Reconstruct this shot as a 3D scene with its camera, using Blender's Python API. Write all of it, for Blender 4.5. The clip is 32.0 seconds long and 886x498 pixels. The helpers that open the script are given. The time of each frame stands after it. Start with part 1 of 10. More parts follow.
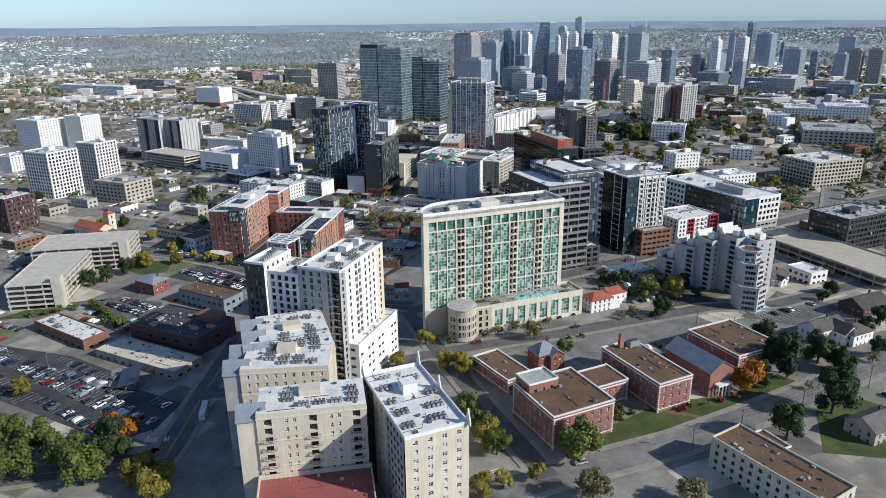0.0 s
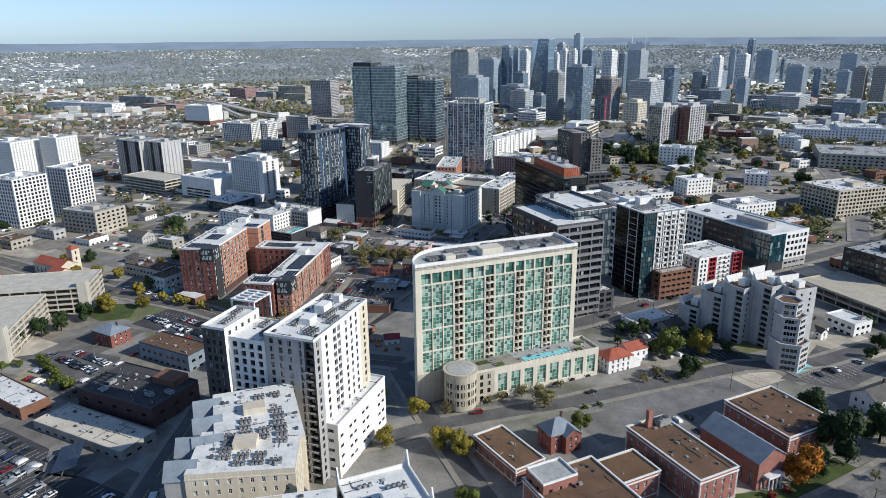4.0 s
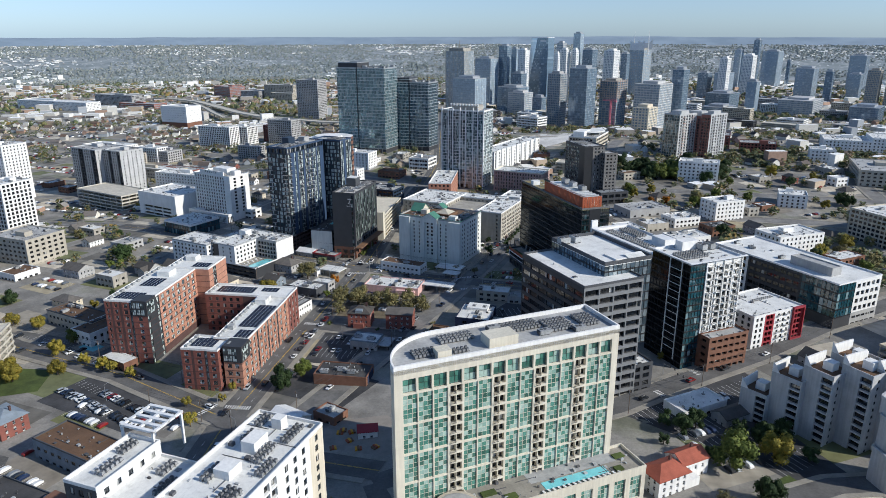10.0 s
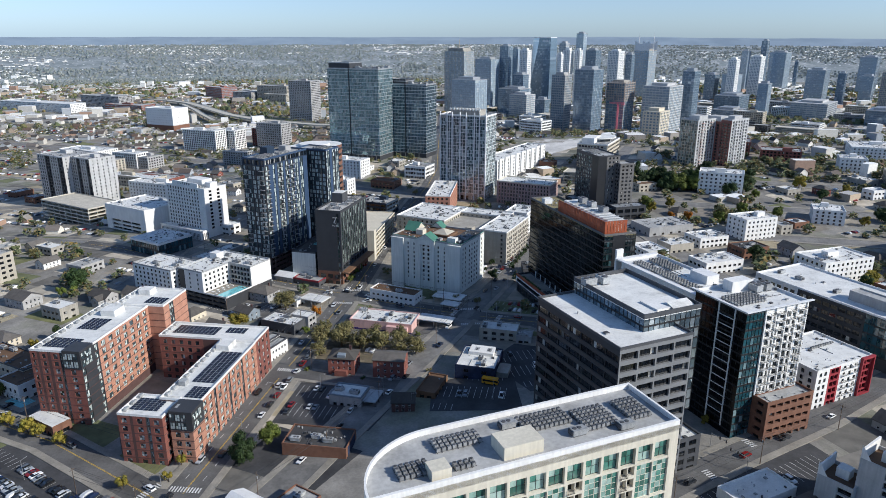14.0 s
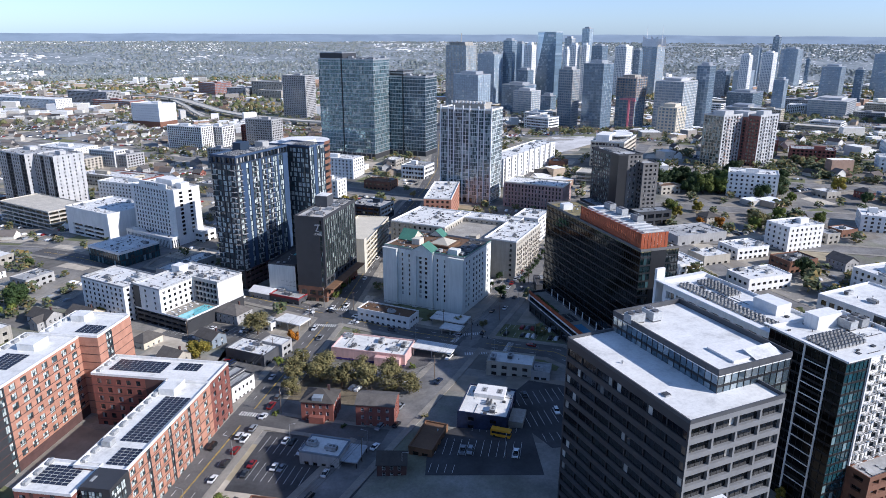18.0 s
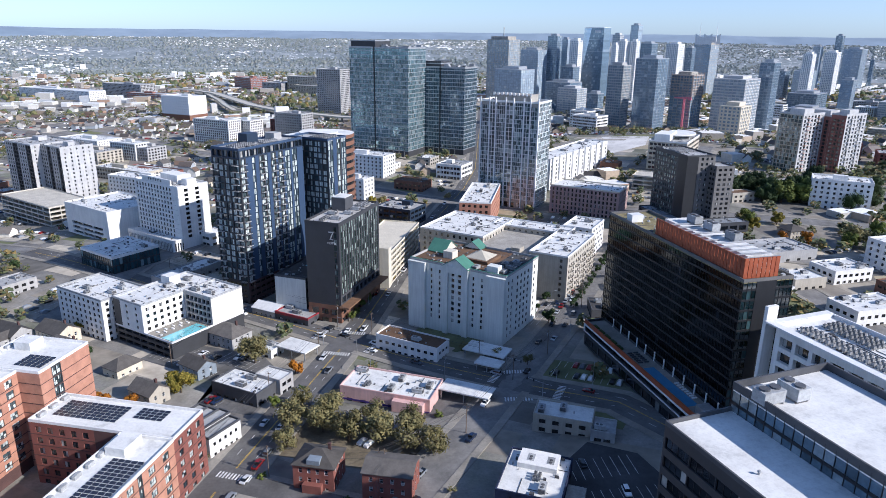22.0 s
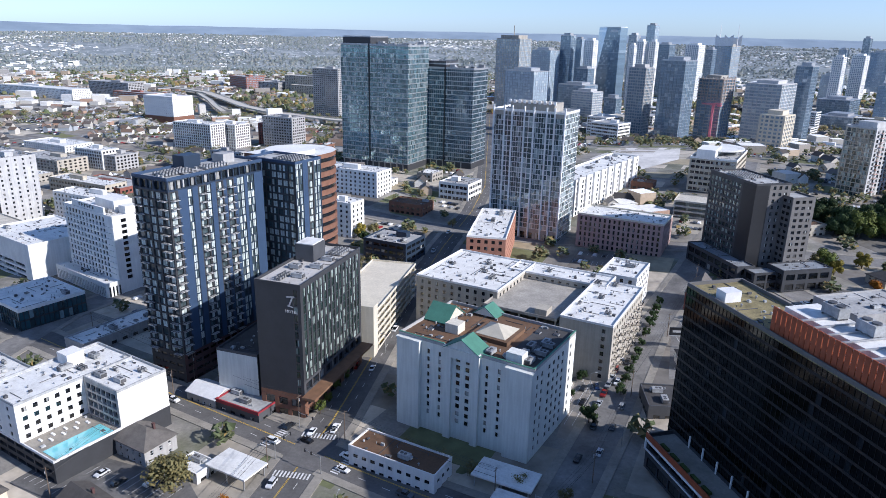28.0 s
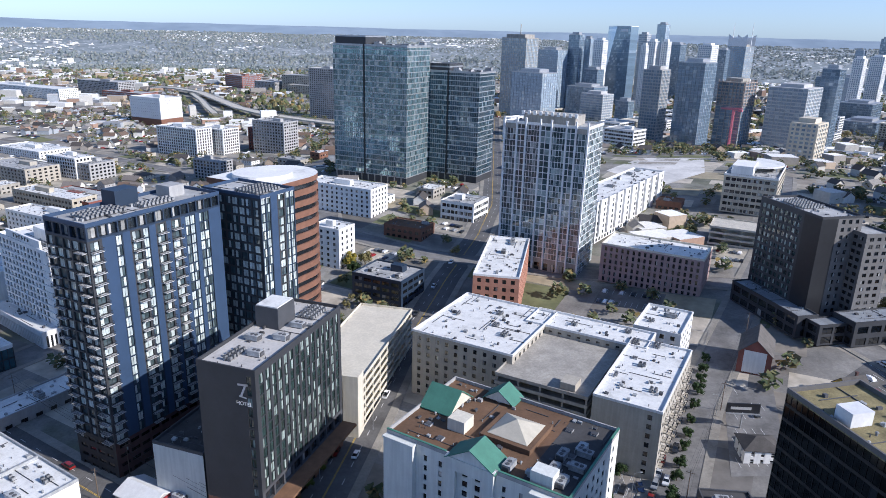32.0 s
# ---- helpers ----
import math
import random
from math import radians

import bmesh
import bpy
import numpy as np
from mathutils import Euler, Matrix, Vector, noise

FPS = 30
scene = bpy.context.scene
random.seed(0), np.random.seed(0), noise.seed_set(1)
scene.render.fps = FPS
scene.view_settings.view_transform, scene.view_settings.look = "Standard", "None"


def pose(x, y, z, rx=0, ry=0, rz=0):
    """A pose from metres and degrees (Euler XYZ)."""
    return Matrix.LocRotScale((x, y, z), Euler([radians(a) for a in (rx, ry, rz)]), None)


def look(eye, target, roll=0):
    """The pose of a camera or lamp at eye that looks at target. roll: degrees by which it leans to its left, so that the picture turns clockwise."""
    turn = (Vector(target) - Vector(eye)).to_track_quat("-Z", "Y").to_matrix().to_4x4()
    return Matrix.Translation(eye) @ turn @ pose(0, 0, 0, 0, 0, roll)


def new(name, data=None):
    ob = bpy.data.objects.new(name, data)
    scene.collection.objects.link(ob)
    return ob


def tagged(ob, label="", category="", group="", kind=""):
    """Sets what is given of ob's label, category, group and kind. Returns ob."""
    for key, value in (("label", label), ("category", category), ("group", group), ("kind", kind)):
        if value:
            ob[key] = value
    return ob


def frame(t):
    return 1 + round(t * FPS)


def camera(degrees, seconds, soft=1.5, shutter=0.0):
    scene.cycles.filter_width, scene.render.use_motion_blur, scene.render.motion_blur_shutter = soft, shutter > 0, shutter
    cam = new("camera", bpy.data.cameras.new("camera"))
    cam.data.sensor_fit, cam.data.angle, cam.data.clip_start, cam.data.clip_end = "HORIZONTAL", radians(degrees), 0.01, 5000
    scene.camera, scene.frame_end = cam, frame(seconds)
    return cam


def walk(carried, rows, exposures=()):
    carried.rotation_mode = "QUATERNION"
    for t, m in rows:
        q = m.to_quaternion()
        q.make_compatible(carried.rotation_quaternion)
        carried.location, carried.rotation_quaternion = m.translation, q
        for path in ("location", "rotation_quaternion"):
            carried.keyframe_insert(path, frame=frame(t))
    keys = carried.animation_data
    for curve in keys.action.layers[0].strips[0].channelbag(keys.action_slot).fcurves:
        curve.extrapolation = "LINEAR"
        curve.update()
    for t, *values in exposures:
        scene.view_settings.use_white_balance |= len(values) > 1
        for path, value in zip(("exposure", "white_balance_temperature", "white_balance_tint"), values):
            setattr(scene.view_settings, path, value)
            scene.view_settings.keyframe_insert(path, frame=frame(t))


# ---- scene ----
cam = camera(66.0, 32.0, soft=0.8)
PATH = [
    (0, (-0.00, 0.00, 148.72), (-19.47, 92.83, 117.03), -0.64),
    (0.5, (-1.07, 5.71, 148.96), (-20.52, 98.54, 117.26), -0.63),
    (1, (-2.11, 11.33, 149.21), (-21.50, 104.17, 117.50), -0.62),
    (1.5, (-3.15, 16.95, 149.46), (-22.50, 109.83, 117.85), -0.62),
    (2, (-4.22, 22.66, 149.71), (-23.52, 115.58, 118.19), -0.61),
    (2.5, (-5.34, 28.56, 149.94), (-24.63, 121.81, 119.40), -0.61),
    (3, (-6.53, 34.74, 150.14), (-25.82, 128.25, 120.42), -0.59),
    (3.5, (-7.81, 41.22, 150.33), (-27.02, 134.76, 120.64), -0.58),
    (5.5, (-13.46, 69.01, 150.93), (-32.30, 162.62, 121.21), -0.50),
    (6, (-14.88, 76.17, 151.07), (-33.60, 169.79, 121.32), -0.47),
    (7, (-17.70, 90.75, 151.40), (-36.22, 184.37, 121.51), -0.37),
    (8, (-20.55, 105.66, 151.72), (-38.90, 199.28, 121.75), -0.25),
    (9, (-23.37, 120.65, 151.93), (-41.61, 214.27, 121.88), -0.15),
    (10, (-26.16, 135.67, 152.20), (-44.33, 229.29, 122.11), -0.08),
    (11, (-28.91, 150.79, 152.51), (-47.00, 244.45, 122.50), -0.03),
    (12, (-31.67, 165.93, 152.43), (-49.71, 259.59, 122.41), -0.00),
    (13, (-34.49, 180.98, 151.56), (-52.53, 274.67, 121.60), 0.03),
    (14, (-37.40, 195.88, 149.61), (-55.38, 289.56, 119.60), 0.07),
    (14.5, (-38.89, 203.30, 148.34), (-56.79, 297.01, 118.36), 0.08),
    (16.5, (-44.70, 233.16, 142.53), (-62.64, 326.81, 112.42), 0.14),
    (17.5, (-47.33, 248.44, 139.63), (-65.39, 342.07, 109.50), 0.19),
    (18.5, (-49.93, 263.81, 136.63), (-68.02, 357.45, 106.55), 0.23),
    (19, (-51.33, 271.45, 135.15), (-69.50, 365.08, 105.11), 0.27),
    (19.5, (-52.83, 279.04, 133.61), (-72.06, 372.46, 103.54), 0.32),
    (20, (-54.43, 286.62, 131.97), (-75.18, 379.72, 101.92), 0.39),
    (20.5, (-56.10, 294.18, 130.28), (-77.05, 387.22, 100.20), 0.47),
    (21, (-57.81, 301.72, 128.63), (-79.10, 394.69, 98.56), 0.55),
    (21.5, (-59.53, 309.24, 127.06), (-81.72, 402.00, 97.01), 0.63),
    (22, (-61.24, 316.73, 125.66), (-84.46, 409.22, 95.56), 0.69),
    (22.5, (-62.90, 324.19, 124.48), (-86.42, 416.60, 94.35), 0.72),
    (23, (-64.50, 331.63, 123.59), (-88.08, 424.04, 93.50), 0.72),
    (24, (-67.58, 346.43, 122.49), (-91.34, 438.82, 92.52), 0.63),
    (25, (-71.11, 361.19, 121.94), (-94.92, 453.54, 91.88), 0.69),
    (25.5, (-73.04, 368.56, 121.87), (-96.85, 460.89, 91.74), 0.77),
    (27.5, (-81.28, 398.02, 122.25), (-105.10, 490.34, 92.08), 1.17),
    (28, (-83.34, 405.40, 122.37), (-107.12, 497.74, 92.24), 1.23),
    (29, (-87.52, 420.28, 122.64), (-111.37, 512.57, 92.40), 1.28),
    (30, (-91.59, 434.93, 122.97), (-115.51, 527.16, 92.63), 1.31),
    (31, (-95.21, 448.84, 123.27), (-119.14, 541.06, 92.88), 1.39),
    (32, (-98.68, 462.51, 123.59), (-122.68, 554.71, 93.19), 1.48),
]
walk(cam, [(t, look(eye, target, roll)) for t, eye, target, roll in PATH],
     exposures=[(0, 0.03, 6000, 8), (4, -0.01, 6000, 8), (10, 0.02, 5980, 8), (14, 0.07, 5950, 9), (17, 0.29, 5700, 15), (25, 0.35, 5700, 15), (32, 0.30, 5700, 15)])

# ---- world, sun, exposure ----
SUN_AZ = math.atan2(0.98, -0.17)   # clockwise from +y, where the sun stands
SUN_EL = radians(30)
world = bpy.data.worlds.new("sky")
scene.world = world
world.use_nodes = True
wn = world.node_tree
sky = wn.nodes.new("ShaderNodeTexSky")
sky.sky_type = "NISHITA"
sky.sun_disc = False
sky.sun_elevation = SUN_EL
sky.sun_rotation = SUN_AZ
sky.air_density = 1.0
sky.dust_density = 0.25
sky.ozone_density = 2.5
wn.nodes["Background"].inputs["Strength"].default_value = 0.115
# a clear, pale blue horizon
sky_co = wn.nodes.new("ShaderNodeTexCoord")
sky_z = wn.nodes.new("ShaderNodeSeparateXYZ")
sky_tint = wn.nodes.new("ShaderNodeValToRGB")
sky_tint.color_ramp.elements[0].position, sky_tint.color_ramp.elements[0].color = 0.0, (0.66, 0.87, 1.34, 1)
sky_tint.color_ramp.elements[1].position, sky_tint.color_ramp.elements[1].color = 0.4, (1, 1, 1.04, 1)
sky_low = sky_tint.color_ramp.elements.new(0.06)
sky_low.color = (0.80, 0.88, 1.16, 1)
sky_mix = wn.nodes.new("ShaderNodeMix")
sky_mix.data_type, sky_mix.blend_type = "RGBA", "MULTIPLY"
sky_mix.inputs[0].default_value = 1.0
wn.links.new(sky_co.outputs["Generated"], sky_z.inputs[0])
wn.links.new(sky_z.outputs[2], sky_tint.inputs[0])
wn.links.new(sky.outputs[0], sky_mix.inputs[6])
wn.links.new(sky_tint.outputs[0], sky_mix.inputs[7])
wn.links.new(sky_mix.outputs[2], wn.nodes["Background"].inputs["Color"])
sun_data = bpy.data.lights.new("sun", "SUN")
sun_data.energy = 5.0
sun_data.angle = radians(0.53)
sun_data.color = (1.0, 0.915, 0.79)
sun = new("sun", sun_data)
sun_dir = Vector((math.sin(SUN_AZ) * math.cos(SUN_EL), math.cos(SUN_AZ) * math.cos(SUN_EL), math.sin(SUN_EL)))
sun.matrix_world = look(sun_dir * 400, (0, 0, 0))

# ---- materials ----
def srgb(h):
    """A linear colour from a hex string."""
    c = [int(h[i:i + 2], 16) / 255 for i in (0, 2, 4)]
    return [x / 12.92 if x <= 0.04045 else ((x + 0.055) / 1.055) ** 2.4 for x in c] + [1]


def nodes_of(name):
    m = bpy.data.materials.new(name)
    m.use_nodes = True
    return m, m.node_tree, m.node_tree.nodes["Principled BSDF"]


def mixed(nt, kind, fac, a, b):
    n = nt.nodes.new("ShaderNodeMix")
    n.data_type, n.blend_type = "RGBA", kind
    for i, v in ((0, fac), (6, a), (7, b)):
        if hasattr(v, "is_linked"):
            nt.links.new(v, n.inputs[i])
        else:
            n.inputs[i].default_value = v
    return n.outputs[2]


def noise_of(nt, scale, detail=4, rough=0.6, kind="Object"):
    co = nt.nodes.new("ShaderNodeTexCoord")
    n = nt.nodes.new("ShaderNodeTexNoise")
    n.inputs["Scale"].default_value, n.inputs["Detail"].default_value, n.inputs["Roughness"].default_value = scale, detail, rough
    nt.links.new(co.outputs[kind], n.inputs["Vector"])
    return n.outputs["Fac"]


def ramp(nt, fac, stops):
    r = nt.nodes.new("ShaderNodeValToRGB")
    nt.links.new(fac, r.inputs[0])
    el = r.color_ramp.elements
    for i, (p, c) in enumerate(stops):
        e = el[i] if i < len(el) else el.new(p)
        e.position, e.color = p, c if len(c) == 4 else (*c, 1)
    return r.outputs[0]


def grey(v):
    return (v, v, v, 1)


def surface(name, color, rough=0.8, vary=0.18, scale=0.35, fine=3.0, bump=0.0, metal=0.0, spec=0.4, stain=0.0, vary_object=0.0, island=0.0):
    """A worn matt surface: colour shifted by large stains and fine grain, with fine relief."""
    m, nt, b = nodes_of(name)
    col = srgb(color) if isinstance(color, str) else (*color, 1)
    big = noise_of(nt, scale)
    small = noise_of(nt, fine, 6, 0.7)
    lo, hi = 1 - vary, 1 + vary * 0.6
    f1 = ramp(nt, big, [(0.3, grey(lo)), (0.7, grey(hi))])
    f2 = ramp(nt, small, [(0.25, grey(1 - vary * 0.7)), (0.75, grey(1 + vary * 0.3))])
    c = mixed(nt, "MULTIPLY", 1.0, col, f1)
    c = mixed(nt, "MULTIPLY", 1.0, c, f2)
    if stain:
        co = nt.nodes.new("ShaderNodeTexCoord")
        mp = nt.nodes.new("ShaderNodeMapping")
        mp.inputs["Scale"].default_value = (0.9, 0.9, 0.06)
        st = nt.nodes.new("ShaderNodeTexNoise")
        st.inputs["Scale"].default_value, st.inputs["Detail"].default_value = 1.3, 3
        nt.links.new(co.outputs["Object"], mp.inputs[0])
        nt.links.new(mp.outputs[0], st.inputs["Vector"])
        f3 = ramp(nt, st.outputs["Fac"], [(0.42, grey(1 - stain)), (0.62, grey(1))])
        c = mixed(nt, "MULTIPLY", 1.0, c, f3)
    for amount, kind, sock in ((vary_object, "ShaderNodeObjectInfo", "Random"), (island, "ShaderNodeNewGeometry", "Random Per Island")):
        if amount:
            n = nt.nodes.new(kind)
            f4 = ramp(nt, n.outputs[sock], [(0, grey(1 - amount)), (1, grey(1 + amount * 0.5))])
            c = mixed(nt, "MULTIPLY", 1.0, c, f4)
    nt.links.new(c, b.inputs["Base Color"])
    b.inputs["Roughness"].default_value, b.inputs["Metallic"].default_value = rough, metal
    b.inputs["Specular IOR Level"].default_value = spec
    if bump:
        bp = nt.nodes.new("ShaderNodeBump")
        bp.inputs["Strength"].default_value, bp.inputs["Distance"].default_value = bump, 0.05
        nt.links.new(small, bp.inputs["Height"])
        nt.links.new(bp.outputs[0], b.inputs["Normal"])
    return m


def palette(name, colors, rough=0.7, island=True, vary=0.15, scale=0.5, metal=0.0, spec=0.4):
    """One colour of the list for each island or each object, with grain."""
    m, nt, b = nodes_of(name)
    n = nt.nodes.new("ShaderNodeNewGeometry" if island else "ShaderNodeObjectInfo")
    r = nt.nodes.new("ShaderNodeValToRGB")
    r.color_ramp.interpolation = "CONSTANT"
    el = r.color_ramp.elements
    for i, c in enumerate(colors):
        e = el[i] if i < 2 else el.new(i / len(colors))
        e.position, e.color = i / len(colors), srgb(c)
    nt.links.new(n.outputs["Random Per Island" if island else "Random"], r.inputs[0])
    f = ramp(nt, noise_of(nt, scale, 5), [(0.3, grey(1 - vary)), (0.7, grey(1 + vary * 0.5))])
    c = mixed(nt, "MULTIPLY", 1.0, r.outputs[0], f)
    nt.links.new(c, b.inputs["Base Color"])
    b.inputs["Roughness"].default_value, b.inputs["Metallic"].default_value = rough, metal
    b.inputs["Specular IOR Level"].default_value = spec
    return m


def pane_glass(name, color, rough=0.06, blind=0.25, island=False, blind_color=(0.55, 0.55, 0.52), metal=0.0, low=0.45, gloss=0.9):
    """Coated window glass: dark and mirror-like; behind some panes pale blinds are drawn."""
    m, nt, b = nodes_of(name)
    n = nt.nodes.new("ShaderNodeNewGeometry")
    rnd = n.outputs["Random Per Island"]
    if not island:
        o = nt.nodes.new("ShaderNodeObjectInfo")
        k = nt.nodes.new("ShaderNodeMath")
        k.operation = "MULTIPLY_ADD"
        nt.links.new(o.outputs["Random"], k.inputs[0])
        k.inputs[1].default_value = 7.31
        nt.links.new(rnd, k.inputs[2])
        fr = nt.nodes.new("ShaderNodeMath")
        fr.operation = "FRACT"
        nt.links.new(k.outputs[0], fr.inputs[0])
        rnd = fr.outputs[0]
    col = srgb(color)
    dk = [x * low for x in col[:3]]
    base = ramp(nt, rnd, [(0, (*dk, 1)), (1 - blind, col), (min(1 - blind + 0.01, 0.995), (*[0.5 * a + 0.5 * x for a, x in zip(blind_color, col)], 1)), (1, (*blind_color, 1))])
    f = ramp(nt, noise_of(nt, 0.6, 2), [(0.3, grey(0.7)), (0.7, grey(1.1))])
    nt.links.new(mixed(nt, "MULTIPLY", 1.0, base, f), b.inputs["Base Color"])
    b.inputs["Roughness"].default_value = rough
    b.inputs["Specular IOR Level"].default_value = gloss
    b.inputs["IOR"].default_value = 1.6
    b.inputs["Metallic"].default_value = metal
    return m


def roof_membrane(name, color):
    """A pale roof sheet, welded in strips, with dirt where water stands."""
    m, nt, b = nodes_of(name)
    co = nt.nodes.new("ShaderNodeTexCoord")
    wv = nt.nodes.new("ShaderNodeTexBrick")
    wv.inputs["Color1"].default_value, wv.inputs["Color2"].default_value, wv.inputs["Mortar"].default_value = grey(1.0), grey(0.96), grey(0.88)
    wv.inputs["Scale"].default_value, wv.inputs["Mortar Size"].default_value = 1.0, 0.035
    wv.inputs["Brick Width"].default_value, wv.inputs["Row Height"].default_value = 14.0, 1.9
    nt.links.new(co.outputs["Object"], wv.inputs["Vector"])
    c = mixed(nt, "MULTIPLY", 1.0, (*color, 1), wv.outputs["Color"])
    c = mixed(nt, "MULTIPLY", 1.0, c, ramp(nt, noise_of(nt, 0.12, 6, 0.7), [(0.34, grey(0.72)), (0.45, grey(0.93)), (0.6, grey(1.04))]))
    c = mixed(nt, "MULTIPLY", 1.0, c, ramp(nt, noise_of(nt, 1.1, 5, 0.7), [(0.3, grey(0.86)), (0.55, grey(1.0))]))
    nt.links.new(c, b.inputs["Base Color"])
    b.inputs["Roughness"].default_value = 0.7
    return m


M = {}
M["asphalt"] = surface("asphalt", (0.135, 0.131, 0.127), 0.9, 0.4, 0.07, 0.9)
M["lot_asphalt"] = surface("lot_asphalt", (0.14, 0.136, 0.13), 0.9, 0.45, 0.09, 0.8)
# dark asphalt; on some lots this tone also carries the shade
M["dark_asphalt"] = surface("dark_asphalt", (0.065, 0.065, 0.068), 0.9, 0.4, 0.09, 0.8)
M["concrete"] = surface("concrete", "a9a49a", 0.85, 0.22, 0.2, 2.0, stain=0.15)
M["walk"] = surface("walk", "938e84", 0.9, 0.25, 0.15, 1.2)
M["grass"] = surface("grass", "4d5a2c", 0.95, 0.45, 0.12, 1.5, bump=0.3)
M["soil"] = surface("soil", (0.30, 0.27, 0.235), 0.95, 0.35, 0.02, 0.3)
M["pale_soil"] = surface("pale_soil", (0.70, 0.67, 0.62), 0.95, 0.3, 0.03, 0.3)
M["paint_white"] = surface("paint_white", (0.72, 0.72, 0.70), 0.7, 0.35, 0.8, 4)
M["paint_yellow"] = surface("paint_yellow", (0.62, 0.42, 0.07), 0.7, 0.35, 0.8, 4)
M["white_roof"] = roof_membrane("white_roof", (0.75, 0.745, 0.71))
M["stained_roof"] = roof_membrane("stained_roof", (0.52, 0.50, 0.47))
M["grey_roof"] = surface("grey_roof", (0.42, 0.42, 0.41), 0.85, 0.3, 0.1, 0.8)
M["brown_roof"] = surface("brown_roof", (0.155, 0.09, 0.052), 0.9, 0.3, 0.1, 1.2)
M["dark_roof"] = surface("dark_roof", (0.07, 0.068, 0.068), 0.9, 0.35, 0.1, 1)
M["green_roof"] = surface("green_roof", (0.26, 0.22, 0.11), 0.95, 0.4, 0.25, 2, bump=0.3)
M["white_wall"] = surface("white_wall", (0.80, 0.79, 0.76), 0.75, 0.10, 0.12, 1.5, stain=0.08)
M["grey_wall"] = surface("grey_wall", (0.40, 0.395, 0.385), 0.75, 0.15, 0.15, 1.5, stain=0.1)
M["dark_wall"] = surface("dark_wall", (0.075, 0.078, 0.085), 0.6, 0.2, 0.15, 1.5)
M["cream_wall"] = surface("cream_wall", "d0c6b2", 0.85, 0.12, 0.15, 2, stain=0.1)
M["hotel_cream"] = surface("hotel_cream", "d6cfbd", 0.75, 0.1, 0.12, 1.5, stain=0.1)
M["stone_tan"] = surface("stone_tan", "bdb4a2", 0.85, 0.15, 0.2, 2, stain=0.12)
M["tan_wall"] = surface("tan_wall", "b3ac9e", 0.85, 0.14, 0.15, 1.5, stain=0.1)
M["pale_blue_wall"] = surface("pale_blue_wall", (0.70, 0.71, 0.66), 0.85, 0.08, 0.1, 1.5, stain=0.1)
M["brick_orange"] = surface("brick_orange", "b68670", 0.9, 0.2, 0.35, 5, bump=0.2, island=0.12)
# red brick of the houses; also the shaded tone of the court apartments
M["brick_red"] = surface("brick_red", "86544a", 0.9, 0.22, 0.3, 5, bump=0.2)
M["leaf_litter"] = surface("leaf_litter", (0.20, 0.165, 0.11), 0.95, 0.45, 0.15, 1.5)
M["cream_roof"] = surface("cream_roof", (0.58, 0.53, 0.44), 0.9, 0.15, 0.1, 0.8)
M["unit_mid"] = surface("unit_mid", (0.30, 0.305, 0.305), 0.6, 0.3, 0.7, 3, vary_object=0.3)
M["brick_brown"] = surface("brick_brown", "7d5a49", 0.9, 0.22, 0.3, 5, bump=0.2)
M["brick_pink"] = surface("brick_pink", "93655a", 0.9, 0.22, 0.3, 5, bump=0.2)
M["brick_dark"] = surface("brick_dark", (0.10, 0.055, 0.05), 0.9, 0.2, 0.3, 5)
M["blue_panel"] = surface("blue_panel", (0.02, 0.036, 0.064), 0.5, 0.1, 0.2, 1.5, spec=0.5)
M["blue_light"] = surface("blue_light", (0.036, 0.066, 0.125), 0.5, 0.1, 0.2, 1.5, spec=0.5)
M["glass_pale"] = pane_glass("glass_pale", "56666b", 0.05, 0.6, blind_color=(0.72, 0.80, 0.77))
M["crane_red"] = surface("crane_red", (0.62, 0.19, 0.24), 0.6, 0.12, 0.3, 2)
M["bare_slab"] = surface("bare_slab", (0.40, 0.33, 0.29), 0.85, 0.2, 0.2, 2)
M["charcoal"] = surface("charcoal", (0.045, 0.047, 0.052), 0.55, 0.15, 0.2, 1.5)
M["black_metal"] = surface("black_metal", (0.018, 0.019, 0.022), 0.45, 0.2, 0.4, 2)
M["metal_grey"] = surface("metal_grey", (0.45, 0.46, 0.47), 0.45, 0.2, 0.6, 3, metal=0.6)
M["unit_grey"] = surface("unit_grey", (0.40, 0.41, 0.41), 0.6, 0.3, 0.7, 3, vary_object=0.35)
M["unit_dark"] = surface("unit_dark", (0.10, 0.10, 0.105), 0.6, 0.3, 0.7, 3, vary_object=0.3)
M["orange_panel"] = surface("orange_panel", (0.37, 0.09, 0.035), 0.6, 0.2, 0.4, 2, island=0.25)
M["red_panel"] = surface("red_panel", (0.30, 0.035, 0.045), 0.6, 0.12, 0.3, 2)
M["tile_red"] = surface("tile_red", (0.36, 0.10, 0.06), 0.85, 0.25, 0.3, 3, bump=0.3)
M["copper_green"] = surface("copper_green", (0.07, 0.20, 0.145), 0.7, 0.15, 0.3, 2)
M["slate_blue"] = surface("slate_blue", (0.22, 0.26, 0.30), 0.75, 0.2, 0.3, 2.5, bump=0.2)
M["shingle"] = surface("shingle", (0.12, 0.11, 0.10), 0.95, 0.25, 0.4, 3, bump=0.3, vary_object=0.4)
M["wood_brown"] = surface("wood_brown", (0.20, 0.11, 0.06), 0.8, 0.25, 0.4, 3)
M["steel_white"] = surface("steel_white", (0.74, 0.74, 0.73), 0.6, 0.12, 0.4, 2)
M["pool_water"] = surface("pool_water", (0.22, 0.62, 0.66), 0.08, 0.1, 0.3, 2, spec=0.8)
M["solar"] = surface("solar", (0.03, 0.036, 0.055), 0.25, 0.2, 0.4, 2, spec=0.7)
